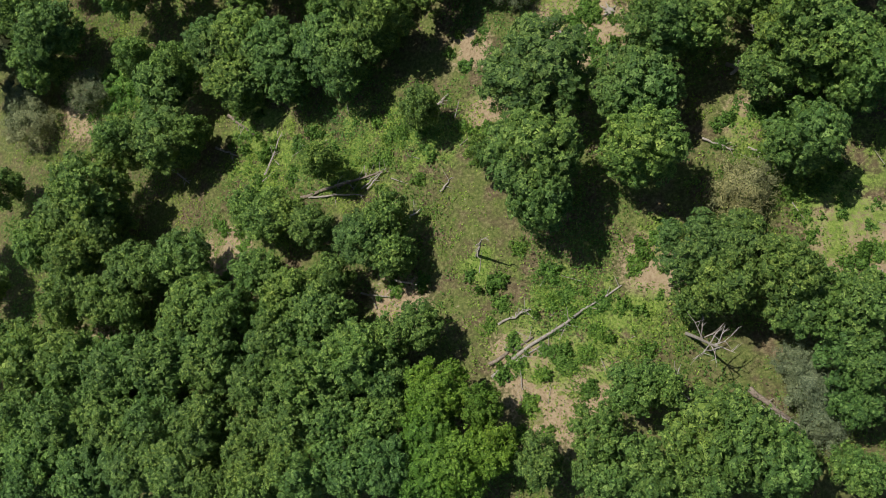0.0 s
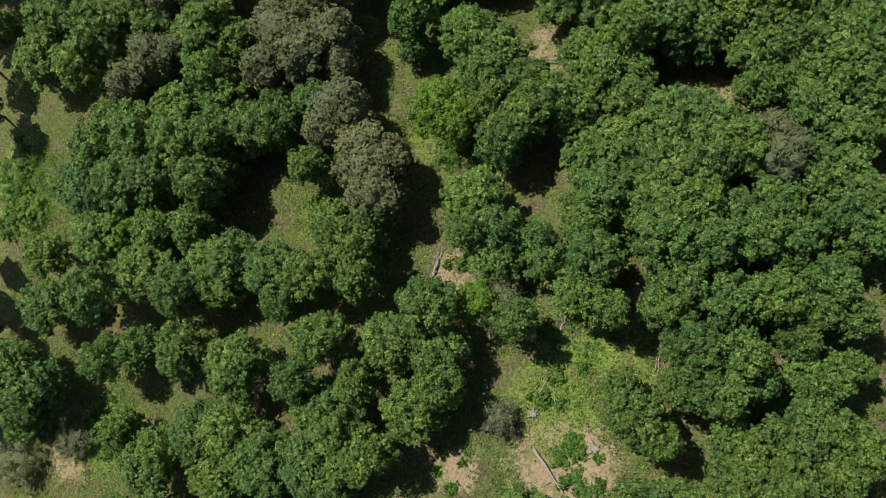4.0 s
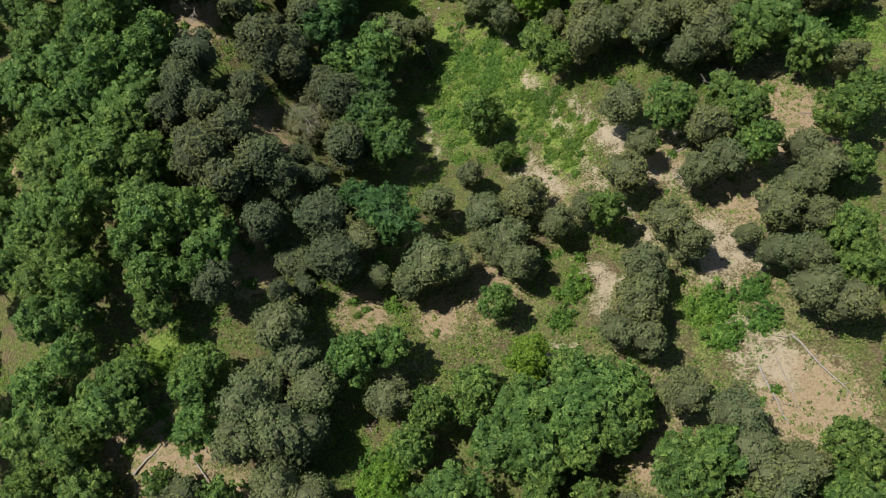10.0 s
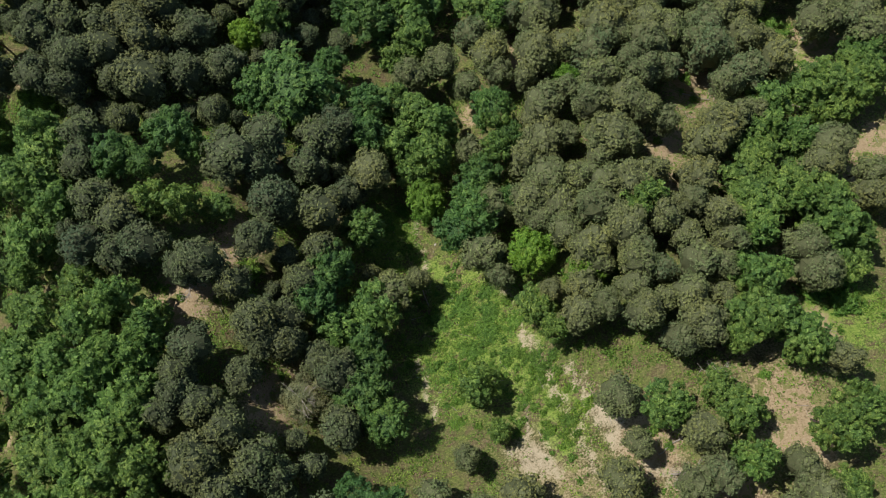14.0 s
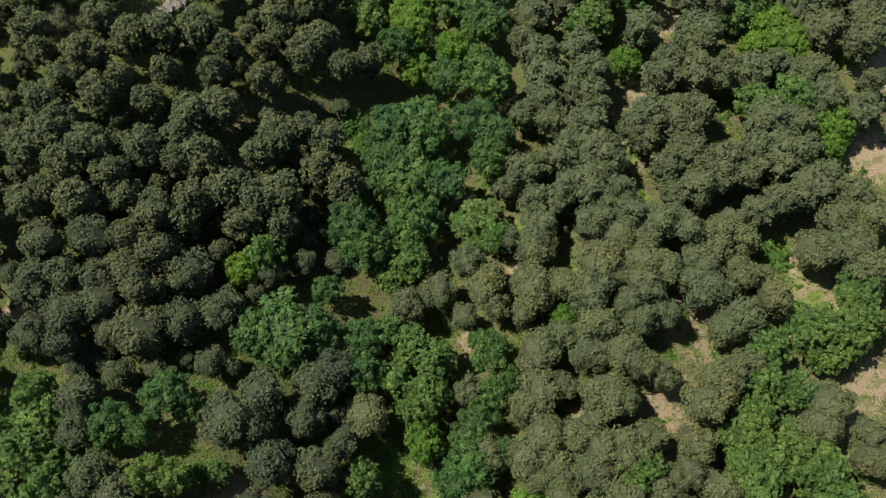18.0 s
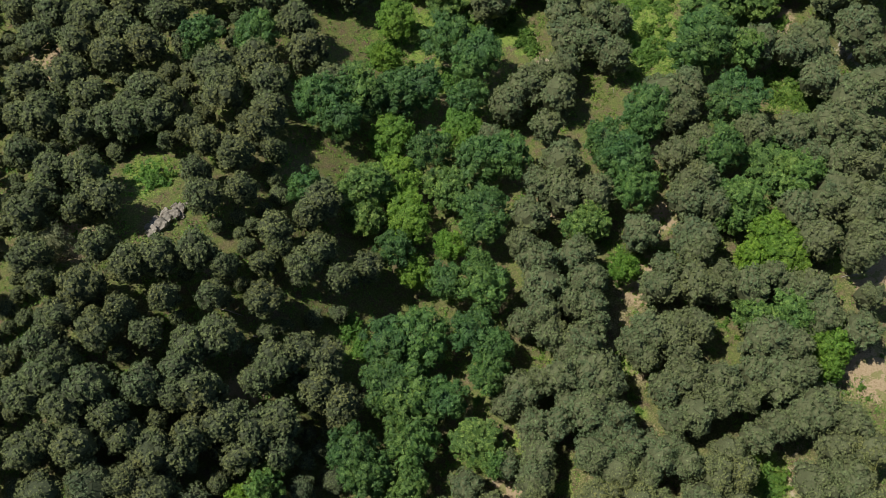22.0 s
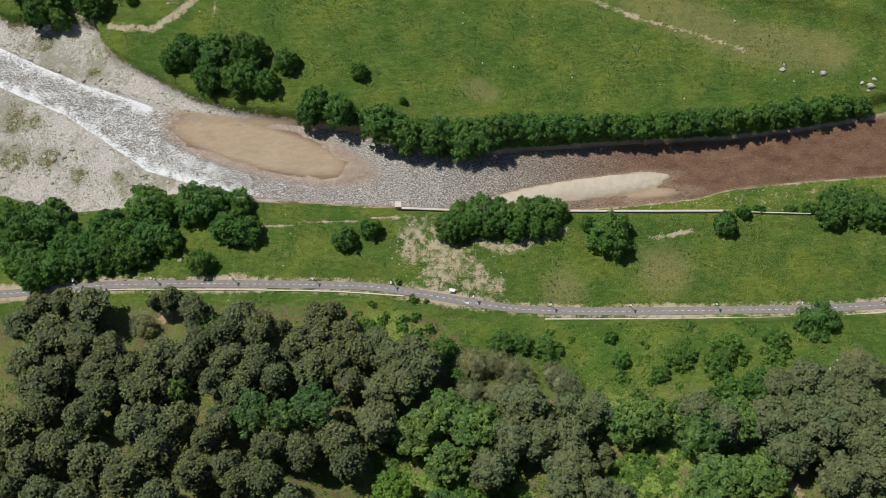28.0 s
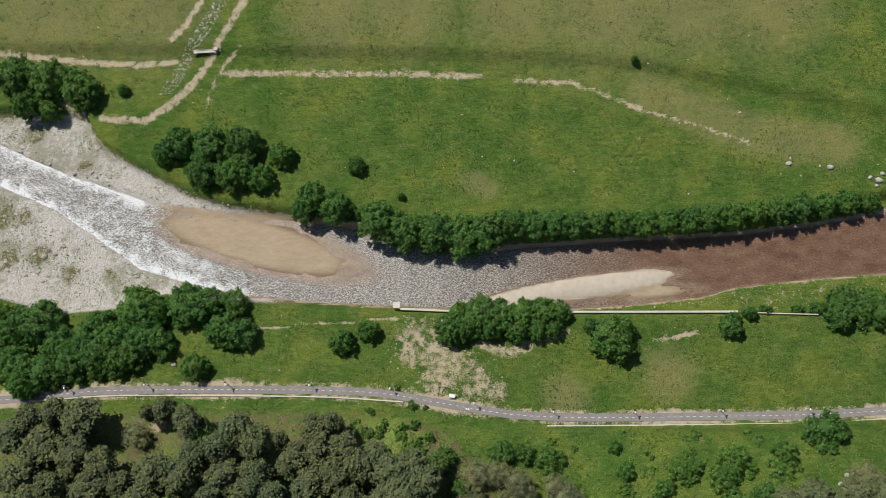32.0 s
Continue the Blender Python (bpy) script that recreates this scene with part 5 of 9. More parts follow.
pine(10.6, 164, 3.2, 18); pine(56.8, 164.5, 4.2, 20); pine(-31.1, 165.5, 5.9, 23); pine(71.4, 166.5, 3.7, 19)
pine(-41.7, 166.7, 6.2, 23); pine(-24.7, 168, 2.9, 12); pine(43.6, 168.6, 3, 17); pine(-15.3, 170.3, 5.7, 22)
pine(55.1, 171.7, 4.8, 21); pine(-36.9, 172.4, 5.4, 22); pine(-48.6, 175.6, 4.3, 20); pine(-42.4, 176.9, 4.9, 21)
pine(40.4, 177.4, 4.4, 21); pine(-46.9, 179.6, 4.9, 21); pine(-17.1, 181.1, 5.9, 23); pine(-36.2, 182, 4.2, 14)
pine(-47.3, 183.3, 4.4, 20); pine(-20.7, 183.9, 4.7, 20); pine(83.4, 185, 4, 20); pine(-27.6, 188.2, 4.7, 20)
pine(-44.7, 188.2, 5, 21); pine(54.3, 188.5, 4, 19); pine(-31.6, 189.1, 4.6, 20); pine(58.4, 191.8, 5.1, 22)
pine(-33.6, 192.6, 5.7, 22); pine(-27.8, 193.4, 4.2, 19); pine(35.6, 193.5, 5.2, 22); pine(47.2, 194.3, 5.1, 22)
pine(40.3, 195.8, 4.1, 20); pine(52.3, 196.7, 3.5, 18); pine(56.2, 197.6, 4.6, 21); pine(63.3, 197.6, 3.5, 18)
pine(-5.9, 197.8, 5.7, 22); pine(-31.4, 198.6, 2.5, 12); pine(29.8, 198.8, 3, 17); pine(45.9, 199.2, 4.1, 20)
pine(36.3, 199.6, 4.1, 20); pine(-24.9, 200.6, 4.9, 21); pine(-38.8, 200.7, 4.1, 19); pine(0.5, 201, 3.2, 16)
pine(19.3, 201.9, 3.7, 19); pine(83.6, 202, 5, 22); pine(-10.8, 202.3, 2.8, 14); pine(51.8, 202.6, 3.5, 19)
pine(63.9, 203.5, 4.1, 20); pine(-48.4, 204.2, 4.6, 20); pine(40, 204.4, 3.6, 19); pine(59, 204.6, 5.2, 22)
pine(82.3, 204.8, 3.1, 18); pine(47.3, 205, 4.7, 21); pine(-44.9, 205.3, 5.7, 22); pine(-28.9, 206.1, 3.7, 13)
pine(-62.3, 206.7, 5.2, 21); pine(15.7, 207, 5.8, 23); pine(47.2, 207.6, 4.2, 20); pine(81.3, 207.7, 4.9, 22)
pine(-21.9, 208, 5, 21); pine(38.3, 208.3, 5.5, 23); pine(-56.4, 208.9, 5.7, 22); pine(66.6, 208.9, 4.3, 20)
pine(-68.6, 209.1, 5.8, 23); pine(57.5, 210, 4.2, 20); pine(-35, 210.2, 5.4, 22); pine(33.3, 211.9, 4.3, 20)
pine(-75, 212, 3.1, 16); pine(45.1, 212.1, 5.4, 23); pine(53.3, 214.4, 4.8, 21); pine(64.9, 214.4, 4.9, 21)
pine(27.7, 214.8, 4.4, 20); pine(-62, 214.9, 5.8, 23); pine(56.3, 216.3, 3.7, 19); pine(-29.4, 216.9, 3.8, 19)
pine(-22.1, 217, 6.3, 24); pine(40.1, 217.3, 5.5, 23); pine(59.8, 217.5, 4.3, 20); pine(32.4, 217.7, 5, 22)
pine(108.5, 218.3, 5.7, 23); pine(26.5, 218.5, 5.7, 23); pine(-68.7, 218.7, 5.9, 23); pine(100.9, 218.8, 4.6, 21)
pine(18.1, 218.9, 4.9, 22); pine(-32.3, 219, 6.1, 23); pine(-16.4, 221.4, 5.2, 21); pine(41.8, 221.8, 4.9, 22)
pine(47.2, 222.1, 5.5, 23); pine(61.7, 223.1, 4.9, 22); pine(30.3, 223.5, 5.7, 23); pine(37.6, 223.7, 4.4, 20)
pine(102.1, 224.2, 4, 20); pine(52.5, 224.2, 4.3, 20); pine(90.5, 225.7, 5.2, 22); pine(-35.6, 227, 5, 21)
pine(-11.5, 227.2, 6, 23); pine(-19, 227.4, 2.9, 15); pine(-25.3, 227.8, 5.2, 21); pine(-73.5, 227.9, 4.9, 21)
pine(41.6, 228.5, 3.8, 19); pine(-41.1, 229.1, 6.8, 24); pine(26, 229.3, 5.2, 22); pine(94.2, 230.4, 6, 24)
pine(65.5, 231.1, 5.6, 23); pine(47.7, 232.3, 4.4, 20); pine(13.4, 232.5, 4.3, 20); pine(29.8, 233.2, 5.8, 23)
pine(43.9, 233.6, 6, 24); pine(-34.9, 233.8, 6.4, 24); pine(-74.3, 234.3, 5.6, 22); pine(35.1, 234.4, 3.9, 19)
pine(-23.1, 234.9, 6.6, 24); pine(69.1, 235.7, 5.7, 23); pine(57.2, 237, 3.8, 19); pine(115.6, 237.4, 4.7, 23)
pine(74.4, 237.9, 4.6, 21); pine(-19.6, 238.3, 6.1, 23); pine(-67.4, 238.8, 4.2, 16); pine(77.8, 239, 4, 20)
pine(-41.9, 239.4, 2.5, 16); pine(52.4, 239.5, 4.5, 21); pine(-60.8, 239.6, 3.7, 10); pine(-77.7, 240.4, 3.2, 12)
pine(-47.1, 240.9, 4.5, 20); pine(-73, 241.4, 3.1, 9); pine(-54.5, 241.4, 2.8, 8); pine(30.4, 242.1, 6.5, 24)
pine(41.4, 242.1, 5.4, 23); pine(48.6, 242.1, 5.7, 23); pine(35.9, 245.9, 4.6, 21); pine(-80.1, 246.7, 5.1, 21)
pine(73.8, 246.8, 4.7, 21); pine(-63.4, 248.5, 7.1, 24); pine(43.2, 248.5, 5.8, 24); pine(-70.1, 248.7, 4.5, 20)
pine(-86, 249, 5.7, 22); pine(78, 249.3, 6.1, 24); pine(-95.8, 249.7, 4.9, 22); pine(53.7, 249.7, 5.2, 22)
pine(12.5, 250.2, 4.2, 20); pine(-54.4, 250.8, 5.9, 23); pine(59.7, 250.9, 4, 20); pine(27.5, 251.4, 3.8, 19)
pine(-46, 252.9, 6, 23); pine(20.9, 252.9, 4.1, 20); pine(-79.2, 253.2, 6.4, 24); pine(-1.7, 253.2, 5.6, 23)
pine(51.9, 253.7, 4.6, 21); pine(88.3, 254.6, 5.6, 23); pine(-72.8, 255.8, 6.4, 24); pine(71, 256.1, 6.1, 24)
pine(-107.3, 256.4, 4.6, 22); pine(42.9, 256.5, 6, 24); pine(30.1, 256.8, 6.1, 24); pine(18.2, 257.1, 5.5, 23)
pine(-39.5, 257.2, 3.2, 14); pine(6.2, 257.4, 5.3, 22); pine(56, 257.6, 6, 24); pine(36.9, 258.1, 4.7, 21)
pine(-99.9, 258.7, 4.5, 22); pine(-64.9, 258.8, 6.6, 24); pine(67.9, 258.9, 4.8, 21); pine(87.3, 258.9, 4.3, 20)
pine(-86.7, 259.7, 6.4, 24); pine(28, 259.8, 4.1, 20); pine(19.7, 260, 4.9, 21); pine(80.9, 260.2, 5.6, 23)
pine(49.1, 260.6, 4.1, 20); pine(-73.5, 261.1, 5.9, 23); pine(112.6, 261.2, 5.8, 24); pine(-35.8, 261.7, 4.2, 19)
pine(-81.6, 261.8, 5.8, 23); pine(61.3, 261.8, 4.8, 21); pine(-106.3, 261.9, 2.7, 14); pine(-54.7, 262.2, 6.7, 24)
pine(-94.2, 262.3, 3.5, 14); pine(-68, 262.9, 5.9, 23); pine(71.2, 263.1, 5.5, 23); pine(55.7, 263.2, 5.4, 23)
pine(46.3, 263.3, 6.1, 24); pine(-112.7, 263.9, 4.6, 22); pine(-28.9, 264.5, 4.2, 14); pine(14.3, 264.6, 5.4, 23)
pine(-98.6, 264.8, 3.1, 11); pine(-21.1, 265.4, 4, 8); pine(-105.2, 265.7, 2.8, 8); pine(101.9, 265.7, 6.1, 24)
pine(110, 267, 6.6, 24); pine(30.9, 267.5, 6.2, 24); pine(-62.3, 267.8, 6.7, 24); pine(-48.6, 268.1, 3.7, 16)
pine(-94, 268.7, 4.2, 8); pine(76.7, 268.8, 5.7, 23); pine(83, 268.9, 5, 22); pine(58.3, 269, 4.9, 21)
pine(-107.3, 269.2, 2.8, 8); pine(-85.8, 270.1, 5.8, 23); pine(24.5, 270.3, 4, 20); pine(51.5, 270.5, 5.3, 22)
pine(-28.1, 270.6, 3.2, 10); pine(-68.6, 270.7, 6, 23); pine(-75.3, 271, 6.6, 24); pine(68.5, 271.7, 5.6, 23)
pine(61.4, 273.2, 6.3, 24); pine(-24.9, 273.4, 2.6, 8); pine(46.2, 273.5, 6.3, 24); pine(81.3, 273.5, 4.4, 20)
pine(32.9, 273.5, 5.4, 22); pine(-100.9, 273.6, 5, 23); pine(115.8, 274, 6, 24); pine(108.8, 274.3, 6, 24)
pine(-33.8, 274.7, 5.7, 22); pine(-43, 275, 5.6, 22); pine(66.7, 275, 4.3, 20); pine(-109.6, 275.1, 2.6, 14)
pine(-49.5, 275.4, 2.8, 12); pine(-57, 275.5, 5.5, 22); pine(55, 276.3, 5.6, 23); pine(89, 276.4, 4.7, 21)
pine(-62.8, 277.1, 6.8, 24); pine(-28, 277.6, 2.6, 8); pine(-22.7, 278.2, 2.8, 8); pine(-89.9, 279.2, 5.8, 23)
pine(95, 279.3, 5.2, 22); pine(73.8, 279.7, 3.7, 19); pine(-105.9, 279.8, 5.1, 23); pine(32.1, 279.8, 5.1, 22)
pine(50.3, 279.8, 4.3, 20); pine(112.4, 280.1, 6, 24); pine(-79.3, 280.2, 6.6, 24); pine(37.7, 280.3, 5, 22)
pine(-40.4, 280.6, 7, 24); pine(100.8, 280.7, 5.3, 22); pine(-54.5, 280.9, 6.2, 23); pine(67.8, 281.1, 4.4, 20)
pine(-69.4, 281.2, 5.4, 22); pine(-99, 281.4, 3.7, 16); pine(-87, 281.7, 5.2, 21); pine(53.3, 282.7, 5, 22)
pine(73.3, 283.1, 5.8, 24); pine(-33.9, 283.2, 6.4, 24); pine(104.9, 283.4, 7.5, 24); pine(-46.9, 283.5, 6.3, 24)
pine(-26.2, 283.7, 2.8, 8); pine(46.3, 284.3, 6.5, 24); pine(25.3, 284.4, 4.7, 21); pine(-63, 284.9, 3.1, 16)
pine(41.1, 285, 4.4, 20); pine(79.9, 285.6, 5.2, 22); pine(-101, 285.7, 2.6, 12); pine(-19, 285.9, 6.7, 24)
pine(87.8, 286.5, 4.5, 21); pine(-73.2, 286.7, 5.4, 22); pine(-97.3, 287.1, 2.7, 9); pine(29.8, 288.7, 5.9, 24)
pine(76, 288.8, 5.2, 22); pine(67.2, 288.9, 5.2, 22); pine(-107.3, 289.2, 4.5, 23); pine(-82.6, 289.5, 6, 23)
pine(53.2, 290.2, 4.4, 20); pine(-24.7, 290.4, 5.9, 23); pine(34.5, 290.4, 4.5, 21); pine(-59, 290.6, 4.9, 21)
pine(82.3, 291.1, 5.3, 22); pine(96.4, 291.4, 7.6, 24); pine(-114.6, 291.6, 4, 23); pine(-31.2, 291.7, 2.6, 14)
pine(71.8, 291.8, 6.7, 24); pine(-53.5, 291.9, 7, 24); pine(40.1, 292.1, 5.9, 24); pine(-91.9, 292.3, 5.3, 22)
pine(91.2, 292.5, 5.3, 22); pine(103.2, 293.1, 4.6, 21); pine(48.8, 293.2, 7.4, 24); pine(-102.3, 293.3, 3.6, 16)
pine(-39.8, 293.4, 5, 21); pine(-66.1, 293.4, 6.1, 23); pine(-78, 293.4, 6.7, 24); pine(-108, 295.2, 3.3, 12)
pine(-87.1, 296.2, 6, 23); pine(62.9, 297.4, 4.5, 21); pine(-57.9, 297.6, 5.6, 22); pine(-35.6, 297.7, 6.5, 24)
pine(73, 297.7, 5.3, 22); pine(-23.5, 297.8, 6.7, 24); pine(42.6, 298.6, 3.8, 19); pine(-114.7, 299.9, 3.6, 23)
pine(-103.1, 299.9, 4.2, 8); pine(102.5, 300.1, 5.5, 23); pine(-42.6, 300.2, 2.9, 12); pine(-85.5, 300.4, 5.4, 22)
pine(-109.5, 300.5, 3.1, 14); pine(60.2, 300.6, 5.3, 22); pine(-29.2, 300.8, 5.9, 23); pine(-73.5, 300.8, 2.8, 15)
pine(95.2, 301.1, 7.4, 24); pine(46.8, 301.8, 6.4, 24); pine(-98.8, 303, 2.7, 8); pine(-55.5, 303.3, 7, 24)
pine(70.7, 303.4, 6.9, 24); pine(119.9, 303.4, 5.6, 23); pine(38.3, 303.5, 5.4, 22); pine(64.8, 303.6, 6.9, 24)
pine(-89.7, 304.5, 6.1, 23); pine(-49.1, 304.8, 6.4, 24); pine(-111.8, 304.9, 3.3, 8); pine(-39.2, 305, 3.6, 9)
pine(77.1, 305.2, 5.4, 23); pine(31.1, 306.1, 4.7, 21); pine(-66.3, 306.2, 5.6, 22); pine(-106.6, 306.2, 3.6, 8)
pine(50.7, 306.4, 4.6, 21); pine(-34.7, 306.5, 2.7, 8); pine(111, 307.3, 5.6, 23); pine(-77.4, 307.4, 6.9, 24)
pine(-117.9, 307.4, 3.8, 23); pine(-102.4, 308, 2.5, 8); pine(-27.6, 308.4, 3.7, 8); pine(-60.7, 309.5, 2.8, 13)
pine(36.4, 309.5, 5.9, 24); pine(-20.9, 309.7, 3.4, 8); pine(-98.9, 310.3, 3, 8); pine(-94.1, 310.5, 3.3, 8)
pine(-114.2, 311.1, 2.9, 16); pine(49.4, 311.4, 5.5, 23); pine(-86, 311.7, 6.2, 23); pine(-73.4, 311.9, 5.6, 22)
pine(45.1, 312, 4.7, 21); pine(-104.2, 312.3, 3.3, 8); pine(125.5, 312.5, 4.1, 20); pine(-119.5, 313.7, 3.8, 23)
pine(-39.1, 314.1, 6.6, 24); pine(109.5, 314.1, 7.3, 24); pine(85, 314.8, 4.8, 21); pine(106, 314.9, 4.9, 21)
pine(-63.6, 315.2, 5, 21); pine(-51.4, 315.3, 5.8, 23); pine(93.6, 315.7, 6.4, 24); pine(-107.8, 315.9, 3.3, 23)
pine(69.6, 315.9, 5.5, 23); pine(-102.3, 316.5, 2.8, 8); pine(78.8, 317.1, 6.4, 24); pine(37.6, 317.3, 7.1, 24)
pine(-83.1, 317.7, 7, 24); pine(-113.4, 318.2, 3, 23); pine(-45.3, 318.2, 2.8, 16); pine(49.9, 318.2, 6.3, 24)
pine(100.8, 318.7, 4.9, 22); pine(-118.5, 318.8, 2.9, 16); pine(-93.4, 319.4, 5.6, 22); pine(87.7, 319.6, 4.1, 20)
pine(-19.7, 319.9, 5.8, 24); pine(-103.9, 320.1, 2.5, 8); pine(-60, 321.2, 2.6, 13); pine(72.3, 321.6, 4.8, 21)
pine(-115.5, 322.1, 3, 10); pine(-29.9, 323, 6.1, 24); pine(-12.2, 323.1, 6.3, 24); pine(-49.5, 323.3, 5.2, 21)
pine(-40.1, 323.9, 4.5, 20); pine(-72.3, 324, 7.2, 24); pine(125.5, 324.5, 5.9, 24); pine(36.6, 324.6, 6.4, 24)
pine(-97.6, 325.6, 7.1, 24); pine(-65.7, 325.6, 6.5, 24); pine(47.5, 325.7, 6.4, 24); pine(-120.8, 326.2, 2.9, 23)
pine(80.4, 326.4, 5.7, 23); pine(-109.8, 326.7, 2.8, 23); pine(-56.4, 327.5, 6.6, 24); pine(-25.8, 327.8, 6.2, 24)
pine(-44.9, 328.4, 3.5, 14); pine(-81.4, 328.7, 6.5, 24); pine(129.1, 328.7, 6.7, 24); pine(-36.2, 329, 4.6, 20)
pine(115.4, 329, 6.9, 24); pine(32.3, 329.3, 4.9, 22); pine(81.4, 329.6, 7.2, 24); pine(-117.9, 330.3, 2.8, 16)
pine(-114, 331.1, 2.6, 23); pine(66, 331.6, 6.4, 24); pine(-47.6, 332.4, 2.8, 9); pine(-37.5, 333.6, 6.1, 23)
pine(-119.8, 334, 2.6, 23); pine(-110.4, 334.6, 3.3, 16); pine(-54.3, 334.9, 3, 8); pine(-44.8, 335.4, 2.7, 8)
pine(-114.5, 337, 3, 11); pine(-125.1, 337.3, 2.5, 16); pine(111.4, 337.4, 7, 24); pine(34.9, 337.4, 6.4, 24)
pine(-29.2, 337.5, 5.5, 23); pine(-103, 337.6, 6.7, 24); pine(-48.8, 337.6, 3.3, 8); pine(-119.2, 337.7, 2.5, 16)
pine(130.8, 338.7, 7.7, 24); pine(119.8, 339, 5.9, 24); pine(-88.7, 339.1, 6, 23); pine(88.2, 339.6, 5.8, 23)
pine(-42.2, 340, 2.7, 8); pine(-122.6, 340.1, 2.6, 23); pine(80.4, 341.5, 6.9, 24); pine(-109.3, 341.8, 2.7, 10)
pine(125.6, 342.3, 8.2, 24); pine(-83.4, 342.5, 6.8, 24); pine(-26.4, 342.6, 7.9, 24); pine(-113.3, 342.8, 2.9, 13)
pine(-57, 342.8, 6.1, 23); pine(-100.5, 343, 6.1, 23); pine(54.9, 343.8, 6.9, 24); pine(-38.5, 344, 4.1, 8)
pine(45.1, 344, 6.5, 24); pine(-123.1, 344.4, 3.1, 14); pine(-117.3, 344.7, 2.9, 23); pine(-47.1, 345, 6.2, 23)
pine(-129.4, 345.1, 3.1, 23); pine(84.7, 346.7, 7.5, 24); pine(-112.4, 346.8, 2.7, 9); pine(39, 347.9, 5.8, 23)
pine(-40.2, 349.1, 2.8, 8); pine(-120.6, 349.8, 2.6, 23); pine(-114.9, 349.9, 2.6, 8); pine(-90.3, 350.3, 7, 24)
pine(-60.1, 350.4, 5.5, 22); pine(-128.3, 350.5, 3.9, 14); pine(-100, 350.6, 7, 24); pine(136.7, 351.1, 6.2, 24)
pine(-42.5, 352.6, 2.6, 8); pine(-123.4, 352.8, 2.9, 15); pine(129.2, 353.1, 7.1, 24); pine(46.4, 355, 7.6, 24)
pine(-126.7, 355.3, 2.6, 11); pine(122, 355.4, 5.3, 22); pine(80, 356.1, 6, 24); pine(-50.1, 356.3, 7.2, 24)
pine(-118.4, 356.4, 2.9, 10); pine(-133, 356.8, 2.7, 23); pine(-123.1, 356.9, 2.7, 8); pine(-111.1, 357.5, 6.4, 24)
pine(-93.9, 357.7, 2.9, 14); pine(-40.1, 357.9, 4.9, 21); pine(-87.8, 358.7, 3.8, 8); pine(-103.8, 358.9, 3.1, 16)
pine(-126.7, 359.3, 2.8, 8); pine(89.2, 359.7, 6.9, 24); pine(-58.5, 360.1, 6.4, 24); pine(-120.1, 360.3, 2.7, 8)
pine(-71.3, 361, 4, 16); pine(-116.6, 362.1, 2.7, 8); pine(-133.6, 362.4, 4, 13); pine(139.2, 362.6, 7.3, 24)
pine(117.1, 363, 7.2, 24); pine(105.3, 363.2, 7.1, 24); pine(25.1, 364, 5.2, 22); pine(-64.4, 364.7, 5.7, 22)
pine(129.6, 364.7, 7.6, 24); pine(-45.2, 364.9, 6.6, 24); pine(-53.1, 365, 2.9, 16); pine(-97.3, 365.4, 6.5, 24)
pine(-137.7, 365.9, 2.7, 23); pine(-82.7, 366.9, 6.5, 24); pine(42.6, 367, 6.1, 24); pine(-89.7, 367.6, 7.4, 24)
pine(81.2, 368.2, 5, 22); pine(-110.6, 368.5, 7.5, 24); pine(-125.8, 368.8, 6, 24); pine(-74.9, 368.8, 6.6, 24)
pine(-51.4, 369.6, 3.2, 10); pine(-116.5, 370.1, 6.7, 24); pine(-61.3, 370.4, 2.6, 14); pine(-42.8, 370.7, 7.6, 24)
pine(-84.1, 371.1, 7.5, 24); pine(84.9, 371.8, 6.2, 24); pine(-65.4, 372, 3.2, 9); pine(-142.4, 373.5, 2.7, 23)
pine(-111, 373.7, 7.6, 24); pine(139.5, 374.5, 9.4, 24); pine(-73.2, 374.6, 5.9, 23); pine(-135.4, 374.8, 3.1, 23)
pine(31.1, 375.8, 6.8, 24); pine(-127.4, 376.3, 3.6, 16); pine(-98.3, 377.2, 8.6, 24); pine(-67.2, 377.4, 2.6, 8)
pine(-132.3, 377.9, 2.8, 16); pine(80.8, 378, 8.2, 24); pine(-56.9, 378.1, 8.5, 24); pine(-80.9, 378.5, 7.7, 24)
pine(-138.2, 379.2, 3.6, 14); pine(47.4, 379.2, 7.2, 24); pine(88.1, 379.9, 7.3, 24); pine(148.1, 380.4, 6.7, 24)
pine(36.9, 381.8, 7.6, 24); pine(-44.1, 382, 7.8, 24); pine(-133.4, 382, 2.6, 14); pine(-72.4, 382.7, 4, 8)
pine(130.9, 382.7, 7.6, 24); pine(-24.3, 383.2, 7.1, 24); pine(-120, 383.7, 7.9, 24); pine(-91.2, 384.1, 3.6, 16)
pine(-129.4, 384.2, 3.3, 10); pine(-107.7, 385.2, 7.9, 24); pine(-139.9, 385.4, 2.9, 15); pine(-134.9, 385.7, 2.7, 23)
pine(-84.9, 385.7, 2.7, 13); pine(-61.6, 385.8, 7.8, 24); pine(42.7, 386.1, 5.5, 23); pine(-78.2, 387.5, 3.9, 10)
pine(-148.3, 388.2, 2.8, 23); pine(-72, 388.7, 3.6, 8); pine(-142.1, 389.1, 2.9, 23); pine(-137.1, 389.3, 2.9, 16)
pine(-48.5, 389.8, 8.8, 24); pine(50.3, 389.9, 6.5, 24); pine(150.1, 392, 5.9, 24); pine(-95.5, 392.9, 8, 24)
pine(123.8, 392.9, 6.7, 24); pine(-138.2, 393.4, 2.8, 11); pine(67.1, 393.6, 6.6, 24); pine(-56.7, 393.8, 2.7, 14)
pine(-143.6, 394.3, 4, 13); pine(129.3, 394.6, 8.7, 24); pine(-33.6, 395.2, 8.2, 24); pine(113.6, 395.4, 7.6, 24)
